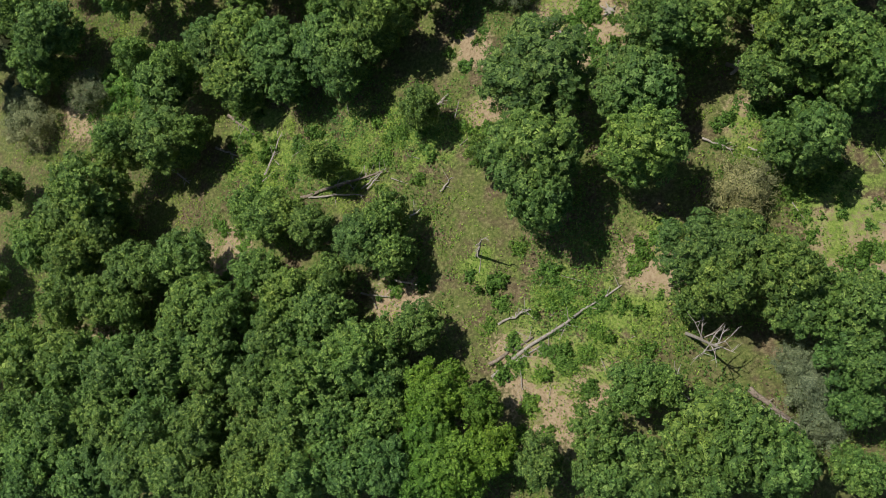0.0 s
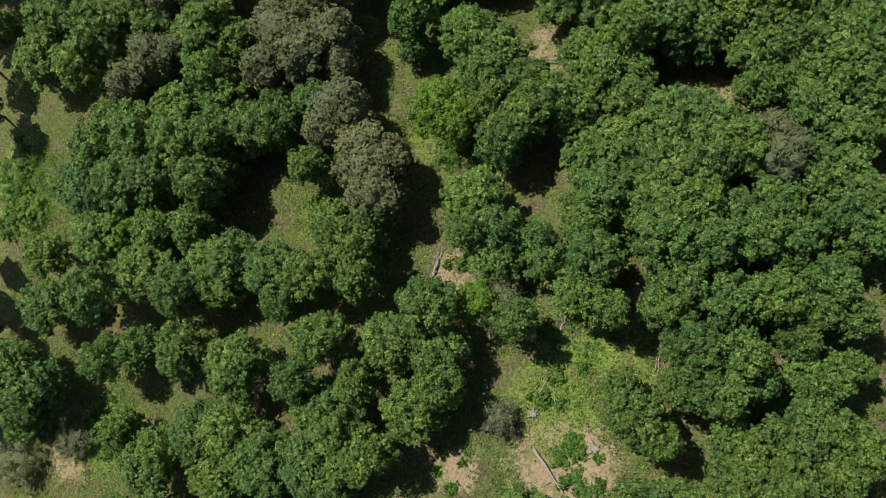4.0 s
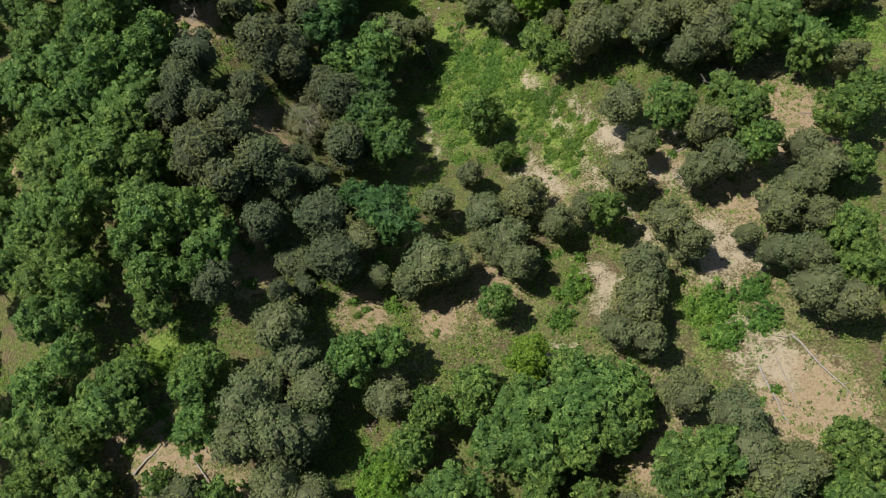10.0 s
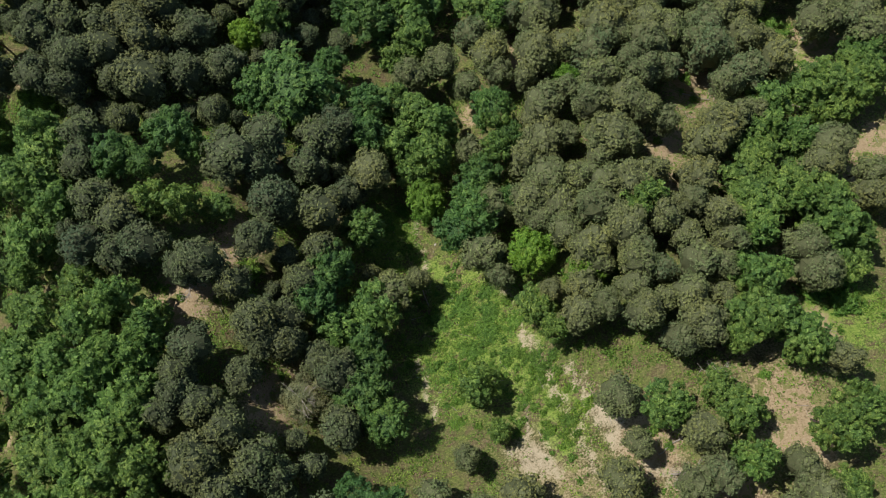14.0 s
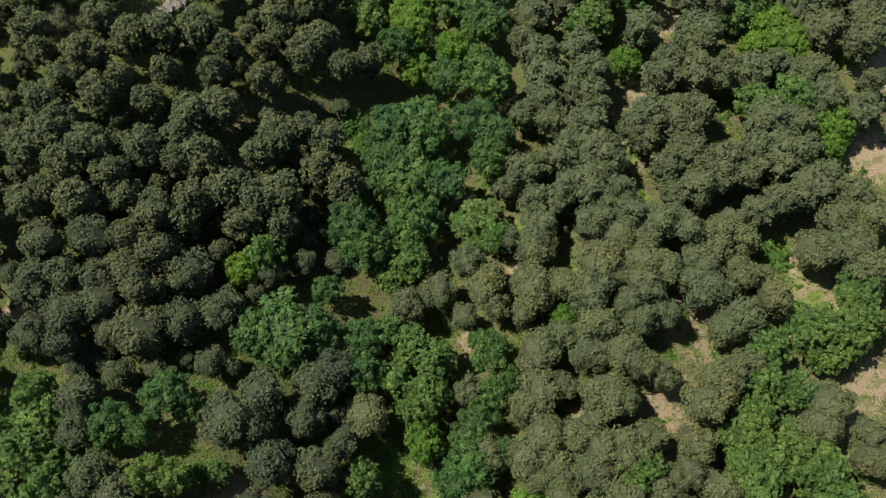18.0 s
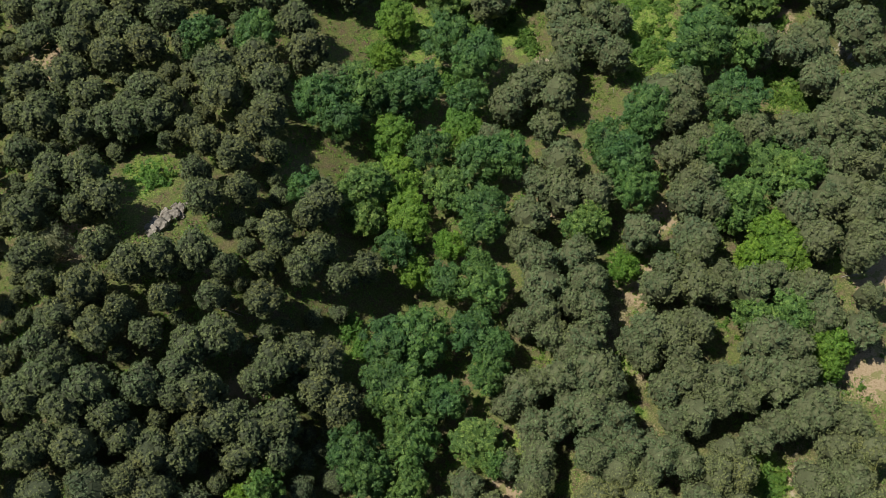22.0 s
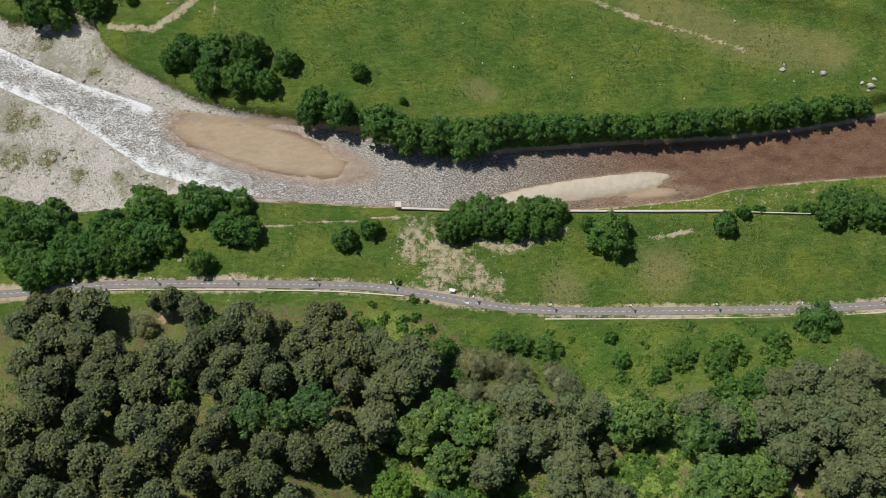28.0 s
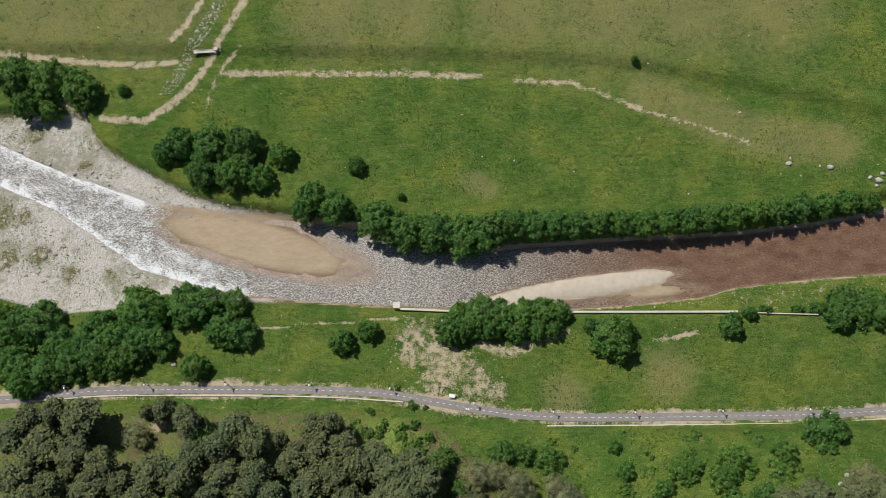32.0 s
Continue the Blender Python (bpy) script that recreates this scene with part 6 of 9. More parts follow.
pine(-72.7, 396.5, 5.4, 22); pine(-85.3, 396.7, 8.1, 24); pine(-107.7, 397.5, 8.1, 24); pine(-139.6, 398.2, 3.1, 8)
pine(-134.5, 398.3, 3.4, 8); pine(60.4, 398.4, 6.6, 24); pine(-148.7, 399.2, 2.9, 23); pine(-59.4, 399.7, 2.7, 9)
pine(145.6, 399.8, 7.8, 24); pine(-121.3, 400, 7.3, 24); pine(53.3, 401.1, 8.6, 24); pine(-141.3, 402, 2.5, 8)
pine(-131.8, 402.1, 2.8, 8); pine(-96, 403.4, 7.3, 24); pine(-147.8, 403.4, 2.8, 14); pine(-59.1, 403.5, 2.5, 8)
pine(-137.2, 403.6, 3.3, 8); pine(-73.6, 403.9, 2.6, 14); pine(-143.9, 405.9, 2.8, 23); pine(-64.7, 406.1, 3.4, 8)
pine(-38, 406.1, 7.5, 24); pine(-70.5, 406.6, 2.8, 10); pine(70.7, 406.9, 5.8, 23); pine(-149.4, 407.5, 3, 9)
pine(-106.7, 408.1, 8.3, 24); pine(-80.4, 409.3, 8.3, 24); pine(63.6, 409.7, 5.8, 23); pine(-59.7, 409.8, 2.5, 8)
pine(-143.3, 409.9, 2.7, 16); pine(52.4, 410.4, 6.8, 24); pine(-118.9, 410.8, 8.4, 24); pine(-152.6, 411.3, 2.9, 23)
pine(140.2, 412.4, 8.2, 24); pine(-131.1, 413.3, 7.5, 24); pine(149, 413.9, 8.2, 24); pine(-55, 415.1, 6.5, 24)
pine(-47.7, 415.2, 7.5, 24); pine(-142.9, 416.1, 3, 23); pine(155.4, 416.2, 7.1, 24); pine(-150.6, 416.3, 3.9, 15)
pine(-93.4, 416.6, 9.4, 24); pine(28, 417.4, 7.8, 24); pine(-138.1, 417.4, 2.7, 15); pine(-70.5, 417.8, 8.5, 24)
pine(55.2, 418.6, 8.8, 24); pine(69, 419.2, 2.5, 12); pine(-59.3, 419.6, 7.5, 24); pine(136.2, 420.2, 2.7, 16)
pine(-154.9, 420.7, 2.7, 23); pine(-20.5, 421.2, 8.7, 24); pine(-106, 421.4, 9.5, 24); pine(126.1, 421.6, 8.4, 24)
pine(-148.6, 421.8, 3.5, 9); pine(-127.7, 422.2, 8.6, 24); pine(-140.3, 422.9, 3.1, 11); pine(149.1, 423.2, 7.2, 24)
pine(68.5, 423.7, 3.4, 8); pine(63.1, 424.1, 3.2, 8); pine(-35.6, 424.6, 7.7, 24); pine(-85.1, 425.1, 8.6, 24)
pine(-144.6, 425.2, 3.2, 16); pine(-46.9, 426.4, 7.7, 24); pine(-118.8, 426.4, 8.7, 24); pine(-155.2, 427, 3.7, 14)
pine(-160.2, 427.2, 2.8, 23); pine(161.9, 427.4, 8.8, 24); pine(-24.5, 427.6, 8.8, 24); pine(46.1, 427.7, 7.9, 24)
pine(36.4, 428.3, 8.9, 24); pine(-67.9, 428.7, 6.7, 24); pine(-147.7, 428.8, 2.8, 23); pine(65.6, 429, 3, 8)
pine(55.9, 429.4, 7.9, 24); pine(136.5, 430.7, 9.4, 24); pine(141.9, 431.1, 9.4, 24); pine(106.4, 431.7, 7.7, 24)
pine(-152.2, 432.1, 3.7, 15); pine(122.6, 432.6, 8.5, 24); pine(152.9, 432.7, 8.4, 24); pine(131.8, 434, 8.5, 24)
pine(-136.6, 434.1, 8.8, 24); pine(-158, 434.4, 4.2, 13); pine(-92.7, 434.7, 9.7, 24); pine(-11.1, 434.9, 8.9, 24)
pine(-63, 435.6, 7.8, 24); pine(50.1, 436, 3.1, 16); pine(-78.8, 436.2, 7.8, 24); pine(-150.1, 436.2, 2.6, 9)
pine(147.1, 436.5, 8.5, 24); pine(-22.1, 436.8, 3, 16); pine(99.9, 436.9, 6.8, 24); pine(64.2, 437.6, 7.9, 24)
pine(-113.1, 437.7, 8.8, 24); pine(-147.1, 439, 2.9, 8); pine(56.9, 439.6, 6, 23); pine(-127.8, 440.6, 7.9, 24)
pine(-154.7, 440.8, 3.1, 23); pine(40.8, 441, 8, 24); pine(143, 443, 6.1, 19); pine(-149.9, 444.6, 3.1, 23)
pine(128.2, 444.7, 6.1, 19); pine(-60, 445.6, 7.5, 22); pine(-10.3, 446.3, 7.5, 22); pine(-108.4, 446.6, 7.8, 22)
pine(150.2, 446.8, 7, 21); pine(137.1, 447, 7.6, 22); pine(158.6, 448, 7, 21); pine(-132.9, 448.5, 9.6, 22)
pine(-93.6, 449, 9.3, 22); pine(-21.2, 449.2, 7.5, 22); pine(-68.8, 449.8, 7.6, 22); pine(-3.4, 450.3, 9, 22)
pine(-47.2, 450.9, 6.8, 21); pine(-111.4, 453.5, 9.5, 22); pine(-55.5, 453.7, 7.5, 22); pine(-33.7, 454.8, 9, 22)
pine(-126, 455.3, 8, 22); pine(4.9, 455.7, 7.5, 22); pine(-100.8, 456.1, 7.1, 21); pine(-64.3, 458.1, 8.4, 22)
pine(-138.3, 458.4, 9.8, 22); pine(-79.7, 458.4, 8.5, 22); pine(-6.2, 458.7, 7.5, 22); pine(-25.6, 458.9, 9, 22)
pine(-53.4, 459.3, 6.8, 21); pine(-89.9, 460, 9.3, 22); pine(0.8, 461.5, 6.8, 21); pine(-17.4, 461.6, 9.1, 22)
pine(-109, 463.3, 8, 22); pine(-39.7, 463.3, 8.3, 22); pine(-12, 464.6, 6.1, 19); pine(-76.4, 465.4, 7.7, 22)
pine(-119.7, 466.5, 9.7, 22); pine(-23.1, 467.3, 8.4, 22); pine(-31.6, 467.4, 9.1, 22); pine(-68.2, 468.1, 7.7, 22)
pine(-131.9, 469.7, 9.8, 22); pine(-54.3, 470.7, 7.7, 22); pine(-46.4, 471, 4.6, 17); pine(-143, 474.3, 8.3, 22)
pine(-33.4, 474.8, 6.9, 21); pine(-61.8, 475.2, 9.3, 22); pine(-27.9, 476.3, 6.2, 20); pine(-79.6, 478.7, 7.1, 21)
pine(-119, 480.3, 10.6, 22); pine(-138.8, 481.7, 6.7, 20); pine(-95.7, 482.6, 4, 16); pine(-130.2, 483, 6.6, 20)
pine(-89.4, 483.7, 5.6, 19); beech(-5.7, 155, 6.5, 23); beech(-12.6, 159.1, 3.9, 18); beech(-6.4, 171.3, 5.8, 22)
beech(-11.4, 176.3, 5.9, 22); beech(-10.4, 182.9, 4.9, 20); beech(-11.8, 186.9, 4.9, 20); beech(-22.4, 196.9, 5.5, 21)
beech(-19.3, 204.2, 5.6, 22); beech(8.9, 212.2, 5.3, 22); beech(-12.5, 213.5, 5.2, 21); beech(14.1, 216.5, 6.5, 24)
beech(22.1, 220, 3.3, 18); beech(13.1, 222.2, 4.6, 21); beech(15.8, 226.3, 5.5, 22); beech(-60.2, 227.8, 4.3, 19)
beech(-66.1, 229, 5.5, 21); beech(-50.5, 232.1, 3.8, 18); beech(20, 232.7, 4.6, 21); beech(-54.9, 234.3, 6.2, 23)
beech(22.8, 235.3, 3.7, 19); beech(-13.2, 237.4, 5.5, 21); beech(18.9, 242, 6, 23); beech(-12, 244.9, 6.3, 23)
beech(-24, 247.1, 6.2, 23); beech(-38, 247.4, 6, 22); beech(-31.7, 247.9, 10.1, 25); beech(-22.3, 257.5, 4.2, 16)
beech(-12.4, 268.5, 7.2, 25); beech(-15.8, 274.2, 7.3, 25); beech(-0.2, 275.5, 7.3, 25); beech(8.9, 286.6, 6.7, 24)
beech(-1.7, 286.7, 9.7, 25); beech(-6.2, 289.9, 7.5, 25); beech(21.2, 292.7, 6, 23); beech(23.1, 299.6, 5.4, 22)
beech(-6.4, 301.5, 7.7, 25); beech(1.4, 301.8, 9.3, 25); beech(17, 304, 6.5, 24); beech(20.5, 316.7, 8, 25)
beech(9.5, 318.7, 5.6, 22); beech(19.3, 323, 4.9, 21); beech(-5, 328.2, 5.7, 23); beech(20.1, 334.4, 6.4, 24)
beech(22, 339.4, 8.1, 25); beech(66.3, 345.2, 6.9, 25); beech(-29.8, 346, 5.6, 22); beech(64.5, 354.4, 8.4, 25)
beech(21.1, 355.9, 7.6, 25); beech(60.4, 356.9, 5.1, 21); beech(29.7, 357.5, 7.6, 25); beech(93.5, 357.5, 7.8, 25)
beech(5.7, 359.2, 7.2, 25); beech(59.1, 362.3, 6.9, 25); beech(72, 367.1, 6.2, 23); beech(-21.8, 368.9, 6.9, 25)
beech(74.3, 371.9, 8, 25); beech(102.7, 375.2, 10, 25); beech(-28.8, 376.3, 8.7, 25); beech(-12, 378.1, 6.2, 23)
beech(18.6, 378.3, 7.2, 25); beech(-18.9, 379.4, 9.8, 25); beech(-4.9, 380.4, 8.1, 25); beech(2.3, 382.8, 8.2, 25)
beech(19.1, 389.2, 6.5, 24); beech(91.7, 392, 7.5, 25); beech(23, 395.5, 8.4, 25); beech(-67, 397.9, 7.1, 25)
beech(97.9, 398, 10.4, 25); beech(-49.5, 399.9, 8.1, 25); beech(11.9, 402.5, 8.6, 25); beech(98.5, 427.9, 8.6, 25)
beech(-43.7, 435.4, 6.8, 24); beech(-53.3, 437.4, 7.8, 25); beech(-32.5, 440.2, 8.8, 25); lime_tree(-2.2, -26.8, 3.5, 14)
lime_tree(1, -25, 4.5, 15); lime_tree(5.5, -23.1, 3.4, 14); lime_tree(-1.6, -21.7, 3.9, 14); lime_tree(4.4, -18.4, 2.8, 13)
lime_tree(-0.9, -17.2, 4.2, 15); lime_tree(6.9, 51.8, 3, 13); lime_tree(-51.3, 62, 4.1, 15); lime_tree(4.3, 78, 3.5, 14)
lime_tree(1.8, 81.2, 3.9, 14); lime_tree(20, 103.5, 4.6, 15); lime_tree(-5.5, 108.2, 4.3, 15); lime_tree(19.3, 128.8, 4.2, 15)
lime_tree(38.2, 202.9, 3.6, 15); lime_tree(26.4, 207.2, 5.7, 17); lime_tree(2.3, 220.3, 5.4, 17); lime_tree(84.5, 232.4, 3.4, 14)
lime_tree(36.9, 249.9, 3.4, 14); lime_tree(-43, 262.7, 4.9, 17); lime_tree(111.3, 293.7, 3.9, 15); lime_tree(112.6, 299.9, 6.4, 17)
lime_tree(60.7, 321.5, 4.6, 16); lime_tree(0.5, 321.6, 5.3, 17); lime_tree(97, 323.8, 5, 17); lime_tree(106.3, 324.3, 7.6, 17)
lime_tree(11.4, 329.2, 4.7, 16); lime_tree(103.9, 331.2, 6.7, 17); lime_tree(-1.3, 336.9, 8.2, 17); lime_tree(-4.7, 349.5, 7.6, 17)
lime_tree(-6.7, 365.1, 7.4, 17); lime_tree(16.6, 367.2, 7.1, 17); lime_tree(-9, 394.9, 5.3, 17); lime_tree(-5.4, 411.1, 6.9, 17)
grey_tree(42.3, -19.1, 3.5, 7); grey_tree(41.4, -15.5, 3.9, 8); grey_tree(40.2, -13.2, 2.8, 7); grey_tree(36, 7.3, 4.3, 8)
grey_tree(-73.1, 21.7, 5, 9); grey_tree(-60.9, 27, 3.8, 8); grey_tree(-75.2, 29, 4.5, 8); grey_tree(9.8, 35.8, 2.7, 7)
grey_tree(9.3, 51, 4.7, 10); grey_tree(-24.5, 175.9, 6, 11); grey_tree(-97.8, 329.4, 6.1, 11); grey_tree(-95, 365.3, 6.8, 11)
grey_tree(33.1, 446.1, 6.4, 11); grey_tree(22.4, 446.3, 5.7, 10); grey_tree(56.7, 449.2, 6.4, 11); grey_tree(159.5, 452.8, 6.7, 11)
grey_tree(52.8, 452.9, 5, 10); grey_tree(39.9, 454.5, 6.5, 11); grey_tree(24.9, 457.7, 6.5, 11); grey_tree(31.5, 458.3, 5, 10)
grey_tree(-100.6, 474.7, 5.3, 10); thorn(107.9, 441.7, 4.3, 6); thorn(114.8, 444.2, 6.4, 8); thorn(125.4, 445.3, 7.2, 8)
thorn(92.1, 451.9, 3.5, 5); thorn(18.3, 452.2, 5, 6); thorn(112.2, 454.8, 5.5, 7); thorn(99.6, 458, 5.8, 7)
thorn(79, 458, 3.8, 5); thorn(117.1, 459.7, 7, 8); thorn(135.4, 462.9, 5.3, 7); thorn(52.2, 463.1, 5.5, 7)
thorn(13.4, 463.9, 5.1, 6); thorn(42.9, 464.9, 4.4, 6); thorn(34.8, 465.7, 5.5, 7); thorn(75.7, 467, 2.9, 5)
thorn(151.9, 470.6, 8.3, 9); shrub(9.8, -22.8, 1.5, 1.1); shrub(10.9, -19.4, 1.7, 1.3); shrub(12.3, -15.7, 1.3, 0.9)
shrub(17.8, -13.1, 1.4, 1); shrub(19.2, -10.4, 1.4, 1); shrub(6.2, -10.1, 1.3, 1); shrub(16, -8.4, 1.3, 1)
shrub(7.7, -7.2, 1.5, 1.1); shrub(13.9, -7, 1.4, 1.1); shrub(20, -6.9, 1.7, 1.3); shrub(24.2, -2, 1.7, 1.3)
shrub(9.9, 0.1, 1.5, 1.1); shrub(-54.5, 27.5, 3.9, 2.9); shrub(-78.9, 64.6, 3.2, 2.4); shrub(-73.7, 67.6, 4.2, 3.1)
shrub(-67.8, 71.5, 2.6, 1.9); shrub(-76.2, 72.9, 4.7, 3.5); shrub(3.4, 74, 3.1, 2.3); shrub(10.4, 75.8, 3.5, 2.6)
shrub(1.7, 79.8, 4, 3); shrub(-5.1, 109.7, 4.4, 3.3); shrub(-42.4, 115.3, 3, 2.3); shrub(-47.6, 126.3, 3.1, 2.3)
shrub(-52.3, 128.4, 3.1, 2.3); shrub(53.5, 131.9, 3.9, 2.9); shrub(26.7, 134.3, 3.1, 2.3); shrub(60.3, 134.8, 3.4, 2.6)
shrub(-4.8, 136.8, 2.2, 1.6); shrub(52.6, 137, 4.5, 3.4); shrub(29.2, 139.6, 4.2, 3.2); shrub(59.6, 139.9, 3.5, 2.6)
shrub(-7.3, 146.2, 2, 1.5); shrub(31.4, 165.8, 1.9, 1.2); shrub(18.8, 166.4, 1.4, 1.2); shrub(21.8, 167.2, 1.7, 1.2)
shrub(13.7, 168.2, 1.3, 1.2); shrub(33.9, 168.3, 1.1, 1.2); shrub(28.9, 168.3, 1.7, 1.2); shrub(9.3, 168.5, 2.4, 1.2)
shrub(18, 169.4, 1.2, 1.2); shrub(21, 170.2, 0.9, 1.2); shrub(33, 170.2, 2.2, 1.2); shrub(31.4, 170.8, 1.4, 1.2)
shrub(14, 172.5, 1.7, 1.2); shrub(9.7, 172.9, 2, 1.2); shrub(29.6, 173.6, 1.8, 1.2); shrub(36.4, 173.6, 2.6, 1.2)
shrub(33, 177, 1.4, 1.2); shrub(22.6, 178.5, 1.1, 1.2); shrub(27.6, 179.5, 1.1, 1.2); shrub(31.3, 180, 1.4, 1.2)
shrub(17.4, 180, 1.6, 1.2); shrub(25.9, 180.4, 1.4, 1.2); shrub(20.7, 181.8, 2.1, 1.2); shrub(27.1, 183.2, 2.1, 1.2)
shrub(13.7, 183.5, 2.8, 1.2); shrub(24, 183.7, 1.7, 1.2); shrub(30.8, 183.7, 1.7, 1.2); shrub(20.9, 183.7, 2, 1.2)
shrub(11, 184.6, 2, 1.2); shrub(17.2, 187.2, 2.4, 1.2); shrub(18.5, 188.8, 2.4, 1.2); shrub(15.7, 189.3, 2.5, 1.2)
shrub(6.3, 189.3, 3.6, 1.2); shrub(23.4, 190.7, 2.9, 1.2); shrub(12.5, 191.9, 2.1, 1.2); shrub(17.9, 192.3, 2.5, 1.2)
shrub(16.6, 193.7, 2, 1.2); shrub(11, 194, 3.1, 1.2); shrub(91.1, 194.7, 4.8, 3.5); shrub(21.5, 195.6, 1.6, 1.2)
shrub(85, 197.1, 3.6, 2.7); shrub(12.1, 197.3, 1.6, 1.2); shrub(17.5, 197.7, 2.9, 1.2); shrub(43.2, 201.1, 3.8, 2.8)
shrub(37.5, 202.5, 4.5, 3.3); shrub(-37.4, 203.2, 3.2, 2.4); shrub(-90, 245.2, 5.4, 3.5); shrub(89.2, 254.7, 5.1, 3.5)
shrub(-45.4, 260, 4.4, 3.3); shrub(94.3, 263.5, 6, 3.5); shrub(-14.8, 298.8, 4.1, 3); shrub(-18, 305.4, 4.1, 3.1)
shrub(63.6, 324.7, 4.2, 3.1); shrub(-75.2, 349.1, 5.8, 3.5); shrub(-79, 364.3, 4.3, 3.2); shrub(126.2, 379, 6.6, 3.5)
shrub(80.4, 397, 6.8, 3.5); shrub(18.5, 408.6, 8.1, 3.5); shrub(79.2, 417.1, 8.1, 3.5); shrub(99.4, 454.8, 4.2, 3.1)
shrub(134.6, 458, 6.3, 3.5); scrub(21.3, -18.5, 1.6, 1.4); scrub(18.1, -16.6, 0.8, 1.5); scrub(-53.4, -16.2, 1.6, 0.9)
scrub(7.7, -15.8, 1.2, 1.4); scrub(15.7, -14.7, 1.3, 0.8); scrub(-52.9, -14.3, 0.8, 1.2); scrub(13.3, -12.8, 1.2, 1)
scrub(9.2, -12, 1.5, 1.6); scrub(18.3, -7.8, 1.1, 0.7); scrub(15.9, -6, 1.5, 0.7); scrub(-6.2, -5.6, 1.4, 1.3)
scrub(-2.9, -5.2, 0.8, 1.6); scrub(25.2, -5, 1.1, 0.7); scrub(13.8, -2.9, 1.5, 1.6); scrub(49.1, -1.6, 1.1, 1.1)
scrub(47.4, -1.5, 0.9, 1.5); scrub(51.4, -0.4, 1.5, 0.9); scrub(50.4, 0.3, 1, 0.7); scrub(43.9, 1.6, 1.1, 1.3)
scrub(-30.8, 2.4, 1, 1.5); scrub(-33.7, 2.8, 1, 1.4); scrub(47.2, 3.5, 0.8, 0.8); scrub(-34.6, 3.7, 1, 1.3)
scrub(51.5, 5.2, 0.8, 1); scrub(47.6, 5.7, 1.1, 1); scrub(39.6, 6, 1.2, 0.7); scrub(43.8, 6.3, 1.2, 0.9)
scrub(46.1, 7.3, 1.7, 0.9); scrub(48.8, 7.5, 1, 0.8); scrub(-12.2, 8.3, 0.8, 0.7); scrub(-25.4, 11, 0.7, 0.9)
scrub(-22.4, 11.7, 1, 1.1); scrub(-19.2, 14.1, 1.6, 0.8); scrub(-27.7, 14.5, 1.3, 1.1); scrub(-15.6, 14.8, 0.7, 1.4)
scrub(-7.8, 15.5, 0.8, 1.1); scrub(-26.1, 15.6, 1.5, 1.6); scrub(5.9, 15.9, 1.5, 1.2); scrub(-5.6, 16.1, 1, 1.3)
scrub(40.8, 16.2, 1.4, 1.5); scrub(44.2, 17.1, 1.7, 1.4); scrub(-31.6, 17.4, 1.2, 0.8); scrub(39.1, 17.6, 1.7, 1)
scrub(-29.8, 17.8, 1.6, 1); scrub(-12.6, 18.2, 0.9, 0.9); scrub(37.4, 18.5, 1.1, 0.7); scrub(-61.6, 23, 0.9, 0.9)
scrub(-53.1, 24.3, 1, 1); scrub(21, 24.9, 1.7, 0.8); scrub(3.5, 25.2, 1.5, 1.1); scrub(-63.9, 25.5, 1.4, 1.5)
scrub(21.3, 26.7, 0.7, 0.8); scrub(-66.8, 27.2, 1.5, 1); scrub(20, 28.4, 1.3, 0.9); scrub(-62.9, 29.4, 1.3, 0.8)
scrub(6, 29.4, 0.8, 0.7); scrub(18, 30.2, 1.6, 1.4); scrub(22.8, 30.6, 1, 1.2); scrub(-55.7, 30.8, 0.9, 1.3)
scrub(19.8, 31.1, 1.4, 1.6); scrub(-57.4, 31.5, 1.1, 1.3); scrub(20.7, 32.3, 1.3, 0.9); scrub(19.3, 32.7, 1.6, 1.6)
scrub(18.1, 37.4, 1.1, 1); scrub(15.8, 38, 1.5, 1.5); scrub(17.9, 41.3, 1.7, 1.4); scrub(21.4, 42.5, 1.3, 1.3)
scrub(15.9, 43.1, 0.8, 1.6); scrub(22.9, 44.2, 1.6, 0.9); scrub(17.9, 45.5, 0.9, 1.2); scrub(20.4, 48, 1.2, 1.2)
scrub(27.1, 53.4, 1.5, 1.4); scrub(2.8, 56.7, 0.8, 1.3); scrub(5, 57.1, 1.4, 1.6); scrub(-74.9, 61.8, 1.6, 1)
scrub(-16.6, 64.1, 1.4, 1.3); scrub(-18.2, 66.7, 1.4, 1.3); scrub(-16, 67.2, 1.6, 0.8); scrub(-70.9, 71.3, 1.1, 0.8)
scrub(6.3, 72.4, 1, 1.3); scrub(-80.8, 75.9, 1.2, 0.7); scrub(-76, 78.3, 1.2, 1.3); scrub(-2.8, 80.6, 0.8, 1.5)
scrub(-77.5, 80.7, 1.1, 0.8); scrub(41.6, 82, 1, 1.1); scrub(-0.6, 83.1, 1.5, 1.1); scrub(41, 83.7, 1.3, 1.4)
scrub(2.1, 84.9, 0.7, 1); scrub(18.2, 88.1, 0.9, 1.2); scrub(21.3, 89, 1.6, 0.8); scrub(16.4, 91.5, 0.9, 1.4)
scrub(-26.3, 97.1, 0.9, 1.3); scrub(-1.5, 104.2, 1.2, 0.8); scrub(31.7, 104.9, 1.3, 1.5); scrub(-30, 106.3, 1.6, 1.1)
scrub(-38.4, 106.5, 1.1, 0.8); scrub(-9.1, 109.2, 0.8, 0.8); scrub(-38.7, 110.9, 0.9, 1.5); scrub(-0.3, 111.8, 1.2, 1)
scrub(-51.7, 111.9, 1.7, 1.3); scrub(-40.8, 112.2, 1.7, 1.2); scrub(-47.8, 112.7, 1.5, 1.3); scrub(-51.4, 114, 1.3, 1.5)
